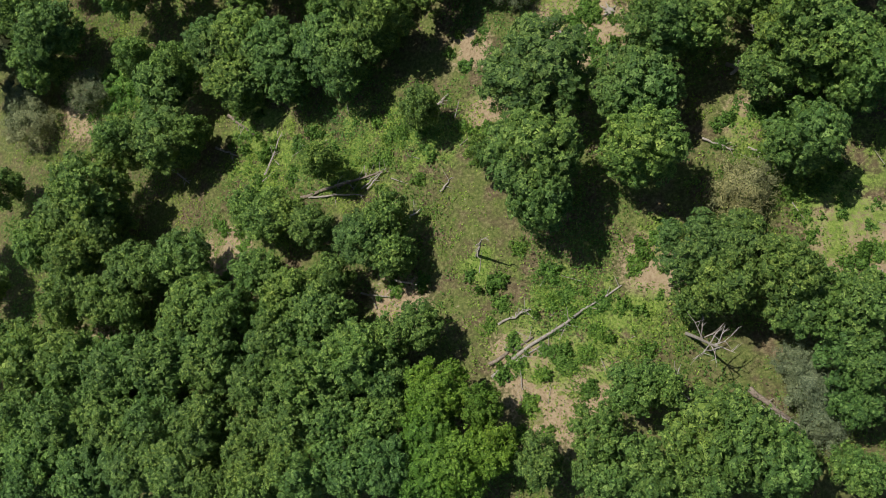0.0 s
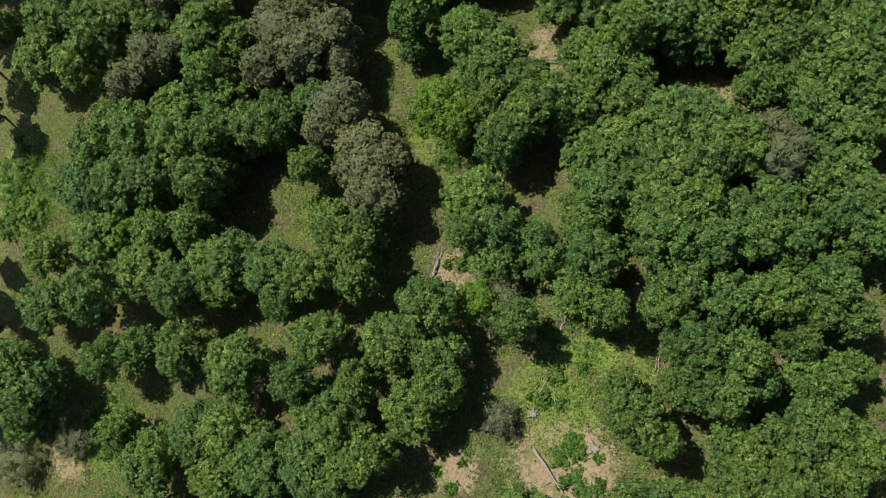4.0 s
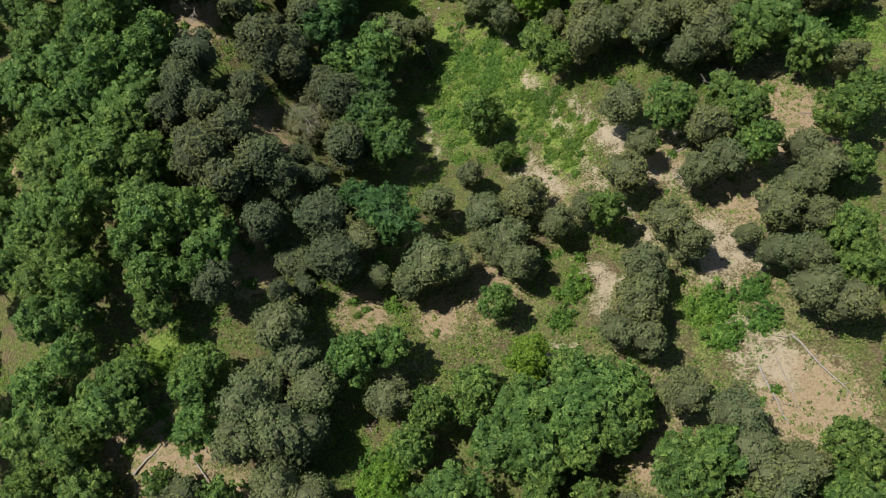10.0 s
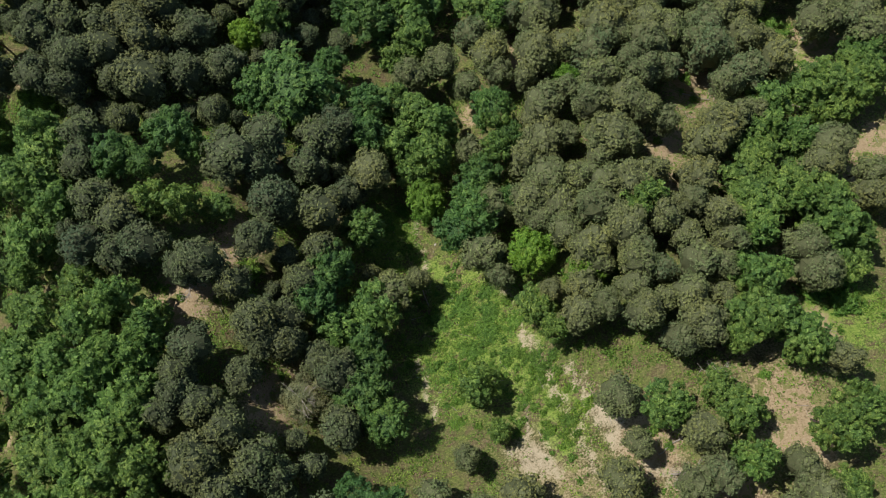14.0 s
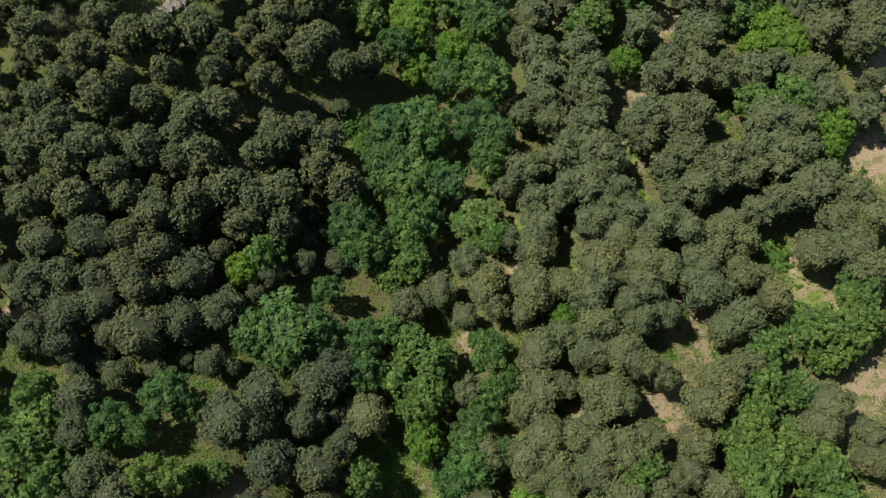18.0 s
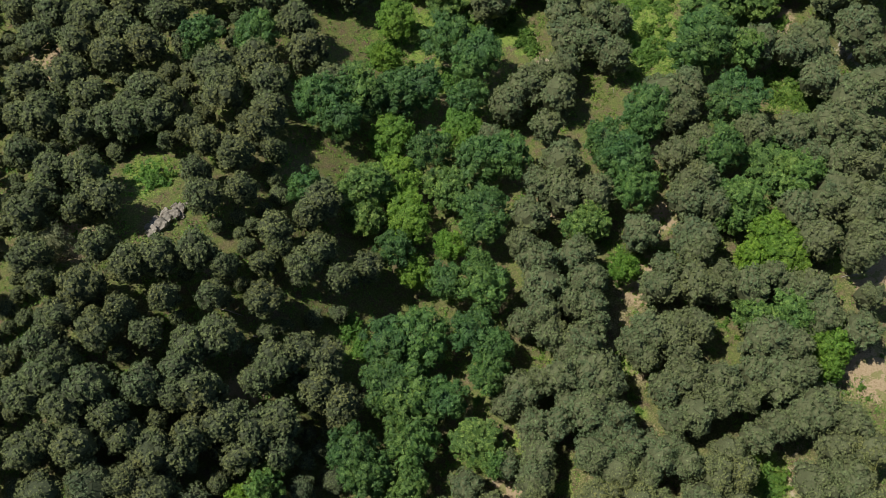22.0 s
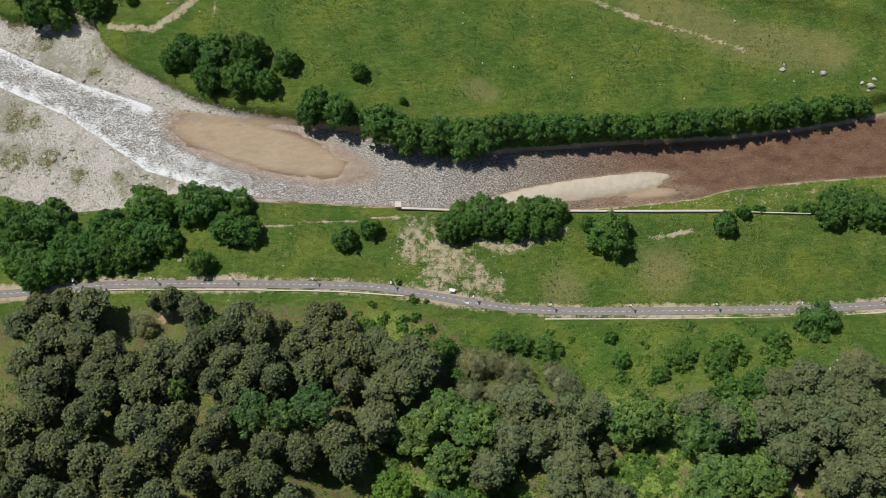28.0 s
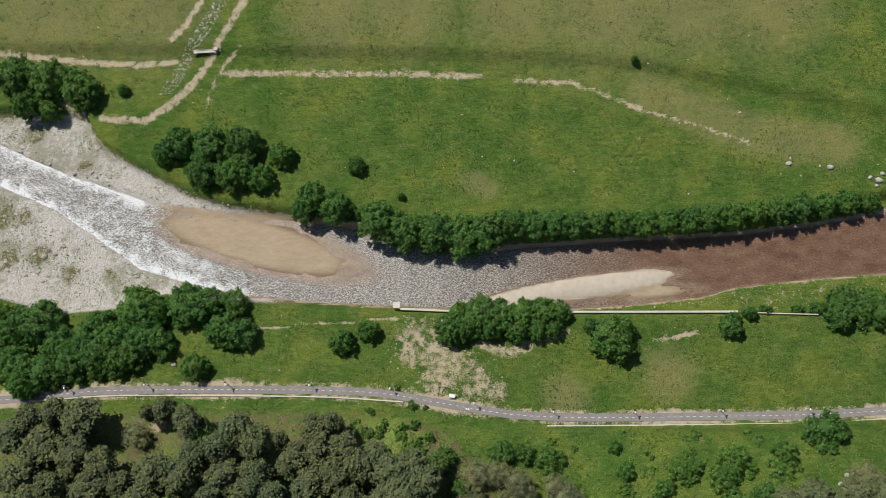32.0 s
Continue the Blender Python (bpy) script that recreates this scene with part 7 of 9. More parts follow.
scrub(36.7, 114.2, 1.5, 0.9); scrub(-37.3, 115.9, 0.9, 0.9); scrub(-46.4, 118.3, 1.5, 1.2); scrub(38.8, 118.9, 1.3, 1.8)
scrub(-40.4, 120, 1.2, 1.6); scrub(41.6, 121.4, 1.3, 1.8); scrub(57.2, 121.8, 1, 0.8); scrub(59.6, 123.7, 1.1, 1.2)
scrub(-41.2, 123.8, 0.9, 1.2); scrub(19.4, 125.9, 1.8, 1.3); scrub(-45.9, 129.2, 1.3, 1.4); scrub(-12, 131.5, 1.4, 1.4)
scrub(3.3, 131.7, 1.2, 1); scrub(-49.6, 132.4, 0.9, 0.7); scrub(-44.2, 132.8, 0.8, 0.8); scrub(49.1, 134.7, 1, 1.3)
scrub(-11.8, 135.5, 0.9, 1.1); scrub(-10.3, 136.3, 1.2, 0.7); scrub(43, 136.6, 1.3, 1.5); scrub(-12.4, 138.2, 1.2, 1.5)
scrub(15.6, 138.9, 0.7, 1.1); scrub(13.9, 139.3, 1.6, 1.4); scrub(-32.3, 141.6, 1.6, 1.1); scrub(65.7, 144.7, 1.2, 1.2)
scrub(21.1, 145.4, 1.8, 1.3); scrub(25.1, 145.9, 1.8, 0.9); scrub(31, 146.2, 1.4, 1.5); scrub(27, 146.7, 1.4, 0.9)
scrub(18.6, 147.1, 1.1, 1.4); scrub(-33.3, 148.2, 1.3, 0.9); scrub(-28.5, 148.5, 1.1, 0.9); scrub(38.6, 151.7, 1.3, 1.6)
scrub(74.8, 157.9, 0.9, 1); scrub(33.4, 159.6, 1, 1.2); scrub(60.5, 161.4, 0.9, 1.3); scrub(-92.3, 166.1, 1.6, 1.5)
scrub(-90.4, 166.2, 1.7, 1); scrub(50.8, 166.8, 1.2, 1.3); scrub(28.1, 168.5, 0.9, 1.1); scrub(47.7, 169, 1.6, 1.2)
scrub(22.8, 169.4, 1.9, 1.6); scrub(27.8, 169.8, 1.1, 1.3); scrub(48.8, 170.1, 1, 1.1); scrub(70.2, 175.8, 1.1, 1)
scrub(20.3, 179, 1, 0.8); scrub(2.8, 179.4, 1.4, 0.9); scrub(8.1, 179.9, 1.3, 1.5); scrub(-29.3, 180, 1, 1.5)
scrub(71.5, 180.6, 1.5, 1.1); scrub(-29.9, 181, 0.7, 1.2); scrub(10.8, 181, 0.7, 1.6); scrub(4.8, 181, 1.3, 1.3)
scrub(2, 181.7, 0.7, 1); scrub(41.9, 184.7, 1.5, 1.3); scrub(36.2, 185.8, 1.6, 1.5); scrub(88.5, 189.4, 0.8, 1.6)
scrub(72.2, 190, 1.1, 1.7); scrub(82, 190.8, 0.9, 0.7); scrub(3.5, 191.1, 1.3, 1.4); scrub(98.5, 192.3, 0.9, 1.2)
scrub(81.2, 192.3, 0.7, 1.3); scrub(85, 192.4, 1.3, 0.8); scrub(-43.4, 196.5, 0.7, 1); scrub(-51, 197.5, 1.3, 1.1)
scrub(88.1, 198.6, 1.3, 1.3); scrub(47, 198.9, 1.2, 1.4); scrub(-54.6, 199.3, 1.4, 1.4); scrub(23, 199.3, 0.8, 0.8)
scrub(-43.4, 199.4, 1.3, 0.9); scrub(-56.4, 199.4, 1.4, 0.8); scrub(72.8, 207.6, 1.7, 1.1); scrub(-39.8, 208.8, 0.9, 1.2)
scrub(-2, 209.5, 0.9, 1.3); scrub(101.2, 213.5, 1.3, 1.9); scrub(1.8, 215.2, 0.9, 0.9); scrub(-37.7, 215.4, 1.3, 1.4)
scrub(-7, 215.8, 0.7, 1.1); scrub(-3.5, 217.7, 1.5, 1); scrub(40.5, 223.5, 1.2, 1.3); scrub(51.2, 224.5, 1.3, 1.9)
scrub(54.7, 225.1, 1.3, 1.1); scrub(45.6, 225.2, 1, 1.6); scrub(57.1, 225.6, 1.4, 1.3); scrub(42.3, 226.2, 1.1, 1.3)
scrub(57.2, 233.2, 1.4, 1.6); scrub(88.1, 238.2, 1.3, 1); scrub(25.2, 239.9, 1.7, 1.2); scrub(74.5, 240, 1.8, 1.6)
scrub(62.2, 240.4, 1.3, 1.2); scrub(58.7, 240.6, 1.4, 1.7); scrub(19.3, 241.5, 1.1, 1.9); scrub(23.3, 241.6, 1.2, 1)
scrub(91.2, 244.2, 1.9, 1.1); scrub(68.2, 244.9, 1.2, 1.3); scrub(18.8, 245.3, 1.1, 1.6); scrub(92.9, 245.4, 0.8, 1.5)
scrub(65.5, 246.8, 1.2, 1.1); scrub(31.1, 247.9, 1.7, 1.5); scrub(67.6, 250.1, 1.7, 1.2); scrub(67.9, 251.6, 1.1, 1.4)
scrub(81.8, 251.9, 1.5, 1.7); scrub(99.2, 252.1, 1.1, 1.5); scrub(97, 252.6, 0.8, 1.2); scrub(96, 253.8, 0.8, 1.5)
scrub(-96.5, 254.2, 0.8, 1.3); scrub(81.1, 254.3, 1, 1.9); scrub(100.3, 256.4, 1.3, 1.3); scrub(114.3, 258.7, 0.8, 0.8)
scrub(91.9, 269, 1.3, 1.3); scrub(119, 274.2, 1.2, 1.4); scrub(95, 281.2, 1.5, 1.7); scrub(60.9, 281.7, 1.7, 1)
scrub(98.4, 283.1, 1.3, 1.4); scrub(18.1, 284.4, 1.6, 1.7); scrub(94.8, 284.4, 1.5, 1.1); scrub(99.7, 284.7, 1.1, 1.8)
scrub(123.1, 284.7, 0.8, 1.3); scrub(60.4, 285.6, 1.7, 1.5); scrub(20.4, 287, 1.4, 1); scrub(23.9, 287.7, 1.6, 1.2)
scrub(122.1, 287.8, 1.2, 1.2); scrub(-41.5, 288.1, 1.3, 1.1); scrub(69.4, 289.4, 1.6, 1.3); scrub(65.6, 290.3, 1, 1.1)
scrub(21.6, 291.6, 1.8, 1.9); scrub(-44.2, 292.5, 1.4, 1.4); scrub(67.2, 293.2, 1.3, 1.1); scrub(128.9, 295.8, 0.8, 1.3)
scrub(57.8, 297.3, 1, 1.6); scrub(-96.5, 299, 1.2, 1.2); scrub(-98.3, 299.2, 0.8, 1.5); scrub(91.8, 301.1, 1, 1.3)
scrub(-19.8, 302.3, 1.7, 1.3); scrub(88.6, 304.4, 1.4, 1.2); scrub(89.7, 305.9, 1, 1.5); scrub(85.7, 308, 1.1, 0.9)
scrub(87.7, 313.8, 1.8, 1.2); scrub(60.6, 316.4, 1.5, 1.2); scrub(85.1, 317.3, 1.8, 1.8); scrub(91.8, 317.4, 1.3, 1.8)
scrub(65.8, 318.4, 1, 1.2); scrub(117.1, 319.8, 1, 1.6); scrub(66.9, 319.8, 1.3, 1.5); scrub(121.4, 322.7, 1.2, 1.2)
scrub(68.8, 323.5, 1.5, 1.8); scrub(52.1, 325.4, 1.5, 1.7); scrub(46.5, 326, 1, 1.8); scrub(-88.7, 327.5, 1.6, 1.2)
scrub(58.5, 329.2, 1.6, 1.7); scrub(-87.2, 329.5, 1.5, 1.1); scrub(-93.3, 332.5, 1.5, 1.2); scrub(76.3, 335.5, 1.4, 1.1)
scrub(72.3, 337.2, 0.9, 1.5); scrub(-80.2, 349.2, 1.3, 1); scrub(-69.4, 351, 1.3, 0.9); scrub(-78.8, 352.8, 0.9, 1.1)
scrub(-83.8, 352.8, 1.7, 1.3); scrub(-116.3, 393, 1.3, 1.4); scrub(7.2, 397.2, 1.4, 0.8); scrub(87.6, 399.8, 1.4, 1.4)
scrub(117.7, 401.7, 1.2, 1.5); scrub(12.7, 402, 1.3, 1.5); scrub(80.7, 404.3, 1.2, 0.8); scrub(123.2, 404.7, 0.9, 0.9)
scrub(85.3, 408.6, 1.1, 1); scrub(26.2, 409, 1.4, 1.2); scrub(87.6, 410, 1, 1.4); scrub(86.4, 416.3, 1.6, 0.7)
scrub(35, 416.8, 1.3, 1.3); scrub(-8.3, 417.9, 1.1, 1.4); scrub(-12.1, 421, 1.2, 0.8); scrub(108.9, 422.6, 0.8, 1.1)
scrub(-1.5, 423.4, 1.4, 1.5); scrub(88.7, 425.1, 1.2, 1); scrub(-7.1, 426.4, 1.5, 1.4); scrub(71.5, 438.8, 1.6, 1.5)
scrub(51.1, 440.8, 1.7, 1.7); scrub(77.4, 445.6, 1.5, 0.9); scrub(71.3, 446.5, 1.7, 1.1); scrub(75.6, 446.6, 1.1, 0.8)
scrub(97.8, 447.2, 1.7, 1); scrub(80.5, 450.5, 1.6, 1.5); scrub(91.6, 451.8, 1, 1.5); scrub(77.9, 453, 0.8, 1.5)
scrub(79.2, 453.5, 1.2, 1.6); scrub(143.8, 454.3, 1.7, 2.1); scrub(85.5, 458.1, 1.9, 0.9); scrub(88.8, 458.9, 1.2, 1.3)
scrub(103.6, 459.6, 1.1, 1.6); scrub(121.5, 460.1, 2.3, 1); scrub(88.9, 462.9, 1.1, 1.2); scrub(54.9, 463.2, 1.1, 1.9)
scrub(103.1, 464.6, 1.5, 1.2); scrub(87, 464.7, 1, 1.3); scrub(61.4, 467, 1.4, 1.4); scrub(50.8, 467.7, 1.5, 1.4)
scrub(128.1, 468, 2.1, 1.8); scrub(109.6, 468.2, 2.1, 1.2); scrub(159.4, 468.5, 1.2, 1.8); scrub(53.4, 470, 1.7, 2)
scrub(105.4, 470.9, 2.3, 2.1); scrub(124.2, 471.6, 1.8, 2.1); scrub(61, 471.9, 2.2, 0.9); scrub(78.9, 472.3, 1.9, 1.2)
alder(-146.1, 495.5, 7.2, 10); alder(-138.8, 499.9, 9.4, 11); alder(-81.4, 500.5, 6.1, 9); alder(-149.8, 501.7, 10, 12)
alder(-128.8, 503.7, 9, 11); alder(-110.5, 504.1, 8.5, 11); alder(-119.7, 505.1, 9.3, 11); alder(-105.6, 507.3, 8.5, 11)
alder(78.8, 508.6, 10.9, 13); alder(-25.3, 509, 6.1, 9); alder(-158, 510.2, 7.4, 10); alder(-96, 510.3, 7.9, 10)
alder(-124.5, 510.9, 9, 11); alder(-134.6, 511.1, 9.1, 11); alder(42.7, 512.2, 6, 9); alder(-114.6, 512.3, 8.9, 11)
alder(124.4, 512.7, 5.6, 8); alder(-100.7, 512.8, 8.5, 11); alder(50.4, 512.8, 5.6, 8); alder(55.8, 512.8, 4.8, 8)
alder(32, 513.2, 5.9, 9); alder(16.7, 513.4, 7.1, 10); alder(-65.3, 513.6, 7.8, 10); alder(-15.3, 513.6, 5.1, 8)
alder(22.8, 514.1, 7.1, 10); alder(70.6, 514.2, 3.1, 6); alder(-71.5, 515.3, 8.7, 11); alder(-153.7, 515.6, 8.3, 11)
alder(166.3, 515.6, 6.9, 9); alder(183, 515.9, 7.3, 10); alder(132.2, 517.6, 3.5, 6); alder(44.4, 518.3, 7.7, 10)
alder(175.3, 518.3, 9.2, 11); alder(36.8, 518.4, 7.7, 10); alder(-119.3, 518.9, 6.3, 9); alder(52.1, 518.9, 7.7, 10)
alder(-143.5, 519, 11, 13); alder(58.4, 519, 5.7, 8); alder(152.2, 519, 2.9, 6); alder(159.9, 519, 3.7, 7)
alder(139.6, 519.1, 3.2, 6); alder(29.1, 519.3, 8.2, 10); alder(19.9, 519.9, 4.8, 8); alder(182.3, 520.1, 8.3, 11)
alder(170.1, 521.1, 8.8, 11); alder(-159.1, 521.3, 7.5, 10); alder(-96.9, 523.1, 7.1, 10); alder(-104.4, 524.6, 10.3, 12)
alder(-85.8, 525, 9.2, 11); alder(-67.4, 525.6, 7, 9); alder(-78.2, 525.7, 8.4, 11); alder(22.3, 551.2, 9.4, 12)
alder(32.2, 552.4, 8.8, 12); alder(11.2, 552.7, 8.9, 12); alder(-1, 554, 9.3, 12); alder(94.3, 554.6, 6.6, 9)
alder(50.1, 554.7, 6.7, 9); alder(67.8, 554.7, 6.6, 9); alder(85.4, 554.7, 6.6, 9); alder(103.1, 554.8, 6.6, 9)
alder(58.9, 554.9, 6.7, 9); alder(76.6, 555, 6.6, 9); alder(41.2, 555.1, 7.1, 10); alder(112, 555.3, 6.6, 9)
alder(120.8, 555.9, 6.6, 9); alder(129.7, 556.7, 6.6, 9); alder(138.7, 557.5, 6.4, 9); alder(-12, 557.9, 9.3, 12)
alder(147.8, 558.3, 6.4, 9); alder(156.9, 559.7, 6.2, 9); alder(166.2, 560.8, 6, 9); alder(175.6, 561.9, 5.8, 9)
alder(185.4, 562.3, 5.4, 8); alder(-41.4, 563.1, 5.8, 9); alder(-28.3, 563.8, 8.5, 11); alder(-37.8, 568.1, 8.1, 11)
alder(-2.1, 568.4, 1.8, 4); alder(-58.9, 576.8, 6.8, 10); alder(-69.6, 579.5, 9.5, 12); alder(-82.3, 580, 8.1, 11)
alder(-20.1, 581.6, 4.1, 7); alder(-65.4, 582.1, 7.3, 10); alder(-50.6, 586.7, 6.4, 9); alder(-98.3, 588.6, 5.9, 9)
alder(-80.4, 590.7, 9.6, 12); alder(-66.7, 591.5, 8.7, 12); alder(-91.8, 592.1, 9.1, 12); alder(-148, 610.6, 6.1, 9)
alder(-157.6, 612.2, 7, 10); alder(-132.3, 614.9, 6.5, 9); alder(-117.5, 617.9, 2.8, 5); alder(-135.2, 618.2, 9.8, 12)
alder(-148.5, 622.5, 10.5, 12); alder(-161.7, 624.2, 10.5, 12); alder(94.8, 624.7, 1.9, 4)
join_far("far_oak", "far_oak_wood", "oak wood on the lower slope with dense green crowns")
join_far("far_pine", "far_pine_wood", "pine wood on the lower slope with grey-green crowns")
join_far("far_dark_pine", "dark_pine_wood", "dense dark pine wood on the lower slope, shade partly in its colour")


def sow_scrub(n, spots_, low, high, tall):
    """Low bushes strewn over the lush places."""
    for k in range(n):
        cx, cy, cr = spots_[rng.integers(len(spots_))]
        a, d = rng.uniform(0, math.tau), cr * 1.15 * math.sqrt(rng.random())
        scrub(cx + math.cos(a) * d, cy + math.sin(a) * d, rng.uniform(low, high), rng.uniform(0.5, 1.0) * tall)


sow_scrub(230, [p for p in LUSH if p[1] > 370], 1.1, 3.0, 2.8)
sow_scrub(150, [p for p in LUSH + BARE if p[1] < 48], 0.5, 1.5, 1.8)
sow_scrub(170, [p for p in LUSH if 160 < p[1] < 215 and p[0] < 40], 0.5, 1.5, 1.2)
join_far("scrub", "low_scrub", "low green scrub scattered over the clearings", "scrub")


# ---- path, lamps and built things ----
def plain_material(name, a, b_, scale=3.0, rough=0.8, bump=0.3, depth=0.02):
    m, n, l, b = nodes_of(name, rough, 0.3)
    pos = place(n)
    f = noise_node(n, l, scale, 6, 0.7, pos)
    g = noise_node(n, l, scale * 0.08, 3, 0.6, pos)
    l.new(mix_node(n, l, 1.0, ramp_node(n, l, f, [(0.3, a), (0.7, b_)]), ramp_node(n, l, g, [(0.3, (0.85, 0.85, 0.84)), (0.7, (1.1, 1.09, 1.06))]), "MULTIPLY"), b.inputs["Base Color"])
    bump_node(n, l, b, f, bump, depth)
    return m


ASPHALT = plain_material("asphalt", (0.20, 0.185, 0.18), (0.29, 0.27, 0.265), 5.0, 0.9)
ROAD_PAINT = plain_material("road_paint", (0.62, 0.61, 0.58), (0.82, 0.81, 0.78), 8.0, 0.6)
CONCRETE = plain_material("concrete", (0.45, 0.42, 0.36), (0.68, 0.64, 0.56), 2.0, 0.9)
WHITE_METAL = plain_material("white_metal", (0.72, 0.72, 0.70), (0.82, 0.82, 0.80), 6.0, 0.45, 0.1)
DARK_METAL = plain_material("dark_metal", (0.03, 0.03, 0.032), (0.06, 0.06, 0.062), 6.0, 0.5, 0.1)
STONE = plain_material("pale_stone", (0.30, 0.28, 0.25), (0.56, 0.53, 0.48), 1.2, 0.9, 0.8, 0.1)
LEDGE = plain_material("ledge_rock", (0.13, 0.115, 0.095), (0.40, 0.365, 0.31), 1.6, 0.95, 0.9, 0.15)
TIMBER = plain_material("timber", (0.16, 0.11, 0.07), (0.30, 0.22, 0.14), 4.0, 0.85)


def smooth_line(line, step):
    """Points every few metres along a smooth curve y(x), with its direction."""
    a = np.array(line, float)
    xs = np.arange(a[0, 0], a[-1, 0], step)
    k = np.clip(np.searchsorted(a[:, 0], xs, side="right") - 1, 0, len(a) - 2)
    t = (xs - a[k, 0]) / (a[k + 1, 0] - a[k, 0])
    g = np.gradient(a[:, 1], a[:, 0])
    w = a[k + 1, 0] - a[k, 0]
    ys = a[k, 1] * (1 + 2 * t) * (1 - t) ** 2 + g[k] * w * t * (1 - t) ** 2 + a[k + 1, 1] * t * t * (3 - 2 * t) + g[k + 1] * w * t * t * (t - 1)
    d = unit(np.column_stack([np.gradient(xs), np.gradient(ys)]))
    return np.column_stack([xs, ys]), d


def ribbon(pts, dirs, offsets, heights, zs):
    """A strip with a cross-section of (offset to the left, height) pairs, swept along the points."""
    side = np.column_stack([-dirs[:, 1], dirs[:, 0]])
    n, k = len(pts), len(offsets)
    v = np.zeros((n, k, 3))
    for j, (o, h) in enumerate(zip(offsets, heights)):
        v[:, j, :2] = pts + side * o
        v[:, j, 2] = zs + h
    f = [[i * k + j, (i + 1) * k + j, (i + 1) * k + j + 1, i * k + j + 1] for i in range(n - 1) for j in range(k - 1)]
    f += [list(range(k)), [(n - 1) * k + j for j in reversed(range(k))]]
    return v.reshape(-1, 3).tolist(), f


def path_level(x):
    return 6.0 + 0.02 * np.clip(x, -260, 260) + 0.16


PATH_P, PATH_D = smooth_line(PATH, 0.5)
road = tagged(new("path"), "grey asphalt cycle path with a dashed white centre line", "path", kind="structure")
part("asphalt", ribbon(PATH_P, PATH_D, (1.56, 1.5, -1.5, -1.56), (-0.5, 0, 0, -0.5), path_level(PATH_P[:, 0])), ASPHALT, road)
DASH = bpy.data.meshes.new("dash")
DASH.from_pydata([(-0.55, -0.075, 0), (0.55, -0.075, 0), (0.55, 0.075, 0), (-0.55, 0.075, 0), (-0.55, -0.075, -0.02), (0.55, -0.075, -0.02), (0.55, 0.075, -0.02), (-0.55, 0.075, -0.02)], [], [(0, 1, 2, 3), (0, 4, 5, 1), (1, 5, 6, 2), (2, 6, 7, 3), (3, 7, 4, 0)])
DASH.materials.append(ROAD_PAINT)
run = np.concatenate([[0], np.cumsum(np.linalg.norm(np.diff(PATH_P, axis=0), axis=1))])
for s in np.arange(6, run[-1] - 4, 2.57):
    k = int(np.searchsorted(run, s))
    dash = new("dash", DASH)
    dash.parent = road
    x, y = PATH_P[k]
    dash.matrix_basis = pose(x, y, path_level(x) + 0.012, 0, 0, math.degrees(math.atan2(PATH_D[k, 1], PATH_D[k, 0])))
# painted cycle mark on the path
mark = bmesh.new()
for cx in (-0.42, 0.42):
    bmesh.ops.create_circle(mark, segments=18, radius=0.36, cap_ends=True, matrix=Matrix.Translation((cx, -0.9, 0)))
part("cycle_mark", mark, ROAD_PAINT, road, "white painted mark").matrix_basis = pose(22.5, 483.9, path_level(22.5) + 0.014, 0, 0, -10)


def low_wall(name, line, label, width, high, low, category="wall", level=None):
    p, d = smooth_line(line, 1.0)
    zs = path_level(p[:, 0]) if level is None else level(p)
    w = width / 2
    me = bpy.data.meshes.new(name)
    v, f = ribbon(p, d, (w, w, w - 0.04, -w + 0.04, -w, -w), (low, high - 0.04, high, high, high - 0.04, low), zs)
    me.from_pydata(v, [], f)
    me.materials.append(CONCRETE)
    return tagged(new(name, me), label, category)


low_wall("kerb_wall", [(-145, 489.1), (-112.6, 490.6), (-91, 490.3), (-58.7, 489.5), (-26.3, 488.2), (-1.6, 486.1)], "low pale concrete kerb wall beside the cycle path", 0.5, 0.25, -0.9)
low_wall("kerb_wall", [(52.2, 476.1), (101.5, 475.5), (148.2, 475.2)], "low pale concrete kerb wall beside the cycle path", 0.5, 0.25, -0.9)
low_wall("kerb_wall", [(162, 475.3), (179.8, 476.4), (214, 479)], "low pale concrete kerb wall beside the cycle path", 0.5, 0.25, -0.9)
low_wall("river_wall", [(-2.9, 522.6), (17.4, 521.3), (61.3, 520.0), (129.1, 518.5)], "long pale concrete river wall along the bank", 0.8, 0.35, -2.5, level=lambda p: ground_height(p[:, 0], p[:, 1] - 2.4))
low_wall("river_wall", [(131, 518.2), (145, 517.4), (159.4, 516.7)], "weathered end of the concrete river wall", 0.4, 0.12, -1.5, level=lambda p: ground_height(p[:, 0], p[:, 1] - 2.0))


def box_bm(sx, sy, sz, at=(0, 0, 0), bevel=0.03):
    bm = bmesh.new()
    bmesh.ops.create_cube(bm, size=1.0, matrix=Matrix.Translation(at) @ Matrix.Diagonal((sx, sy, sz, 1)))
    if bevel:
        bmesh.ops.bevel(bm, geom=bm.edges[:], offset=bevel, segments=2, affect="EDGES")
    return bm


def tube_bm(points, radii, sides=8):
    v, f = limb(points, radii, sides)
    return v.tolist(), f


def z_at(x, y):
    return float(ground_height(np.array([x]), np.array([y]))[0])


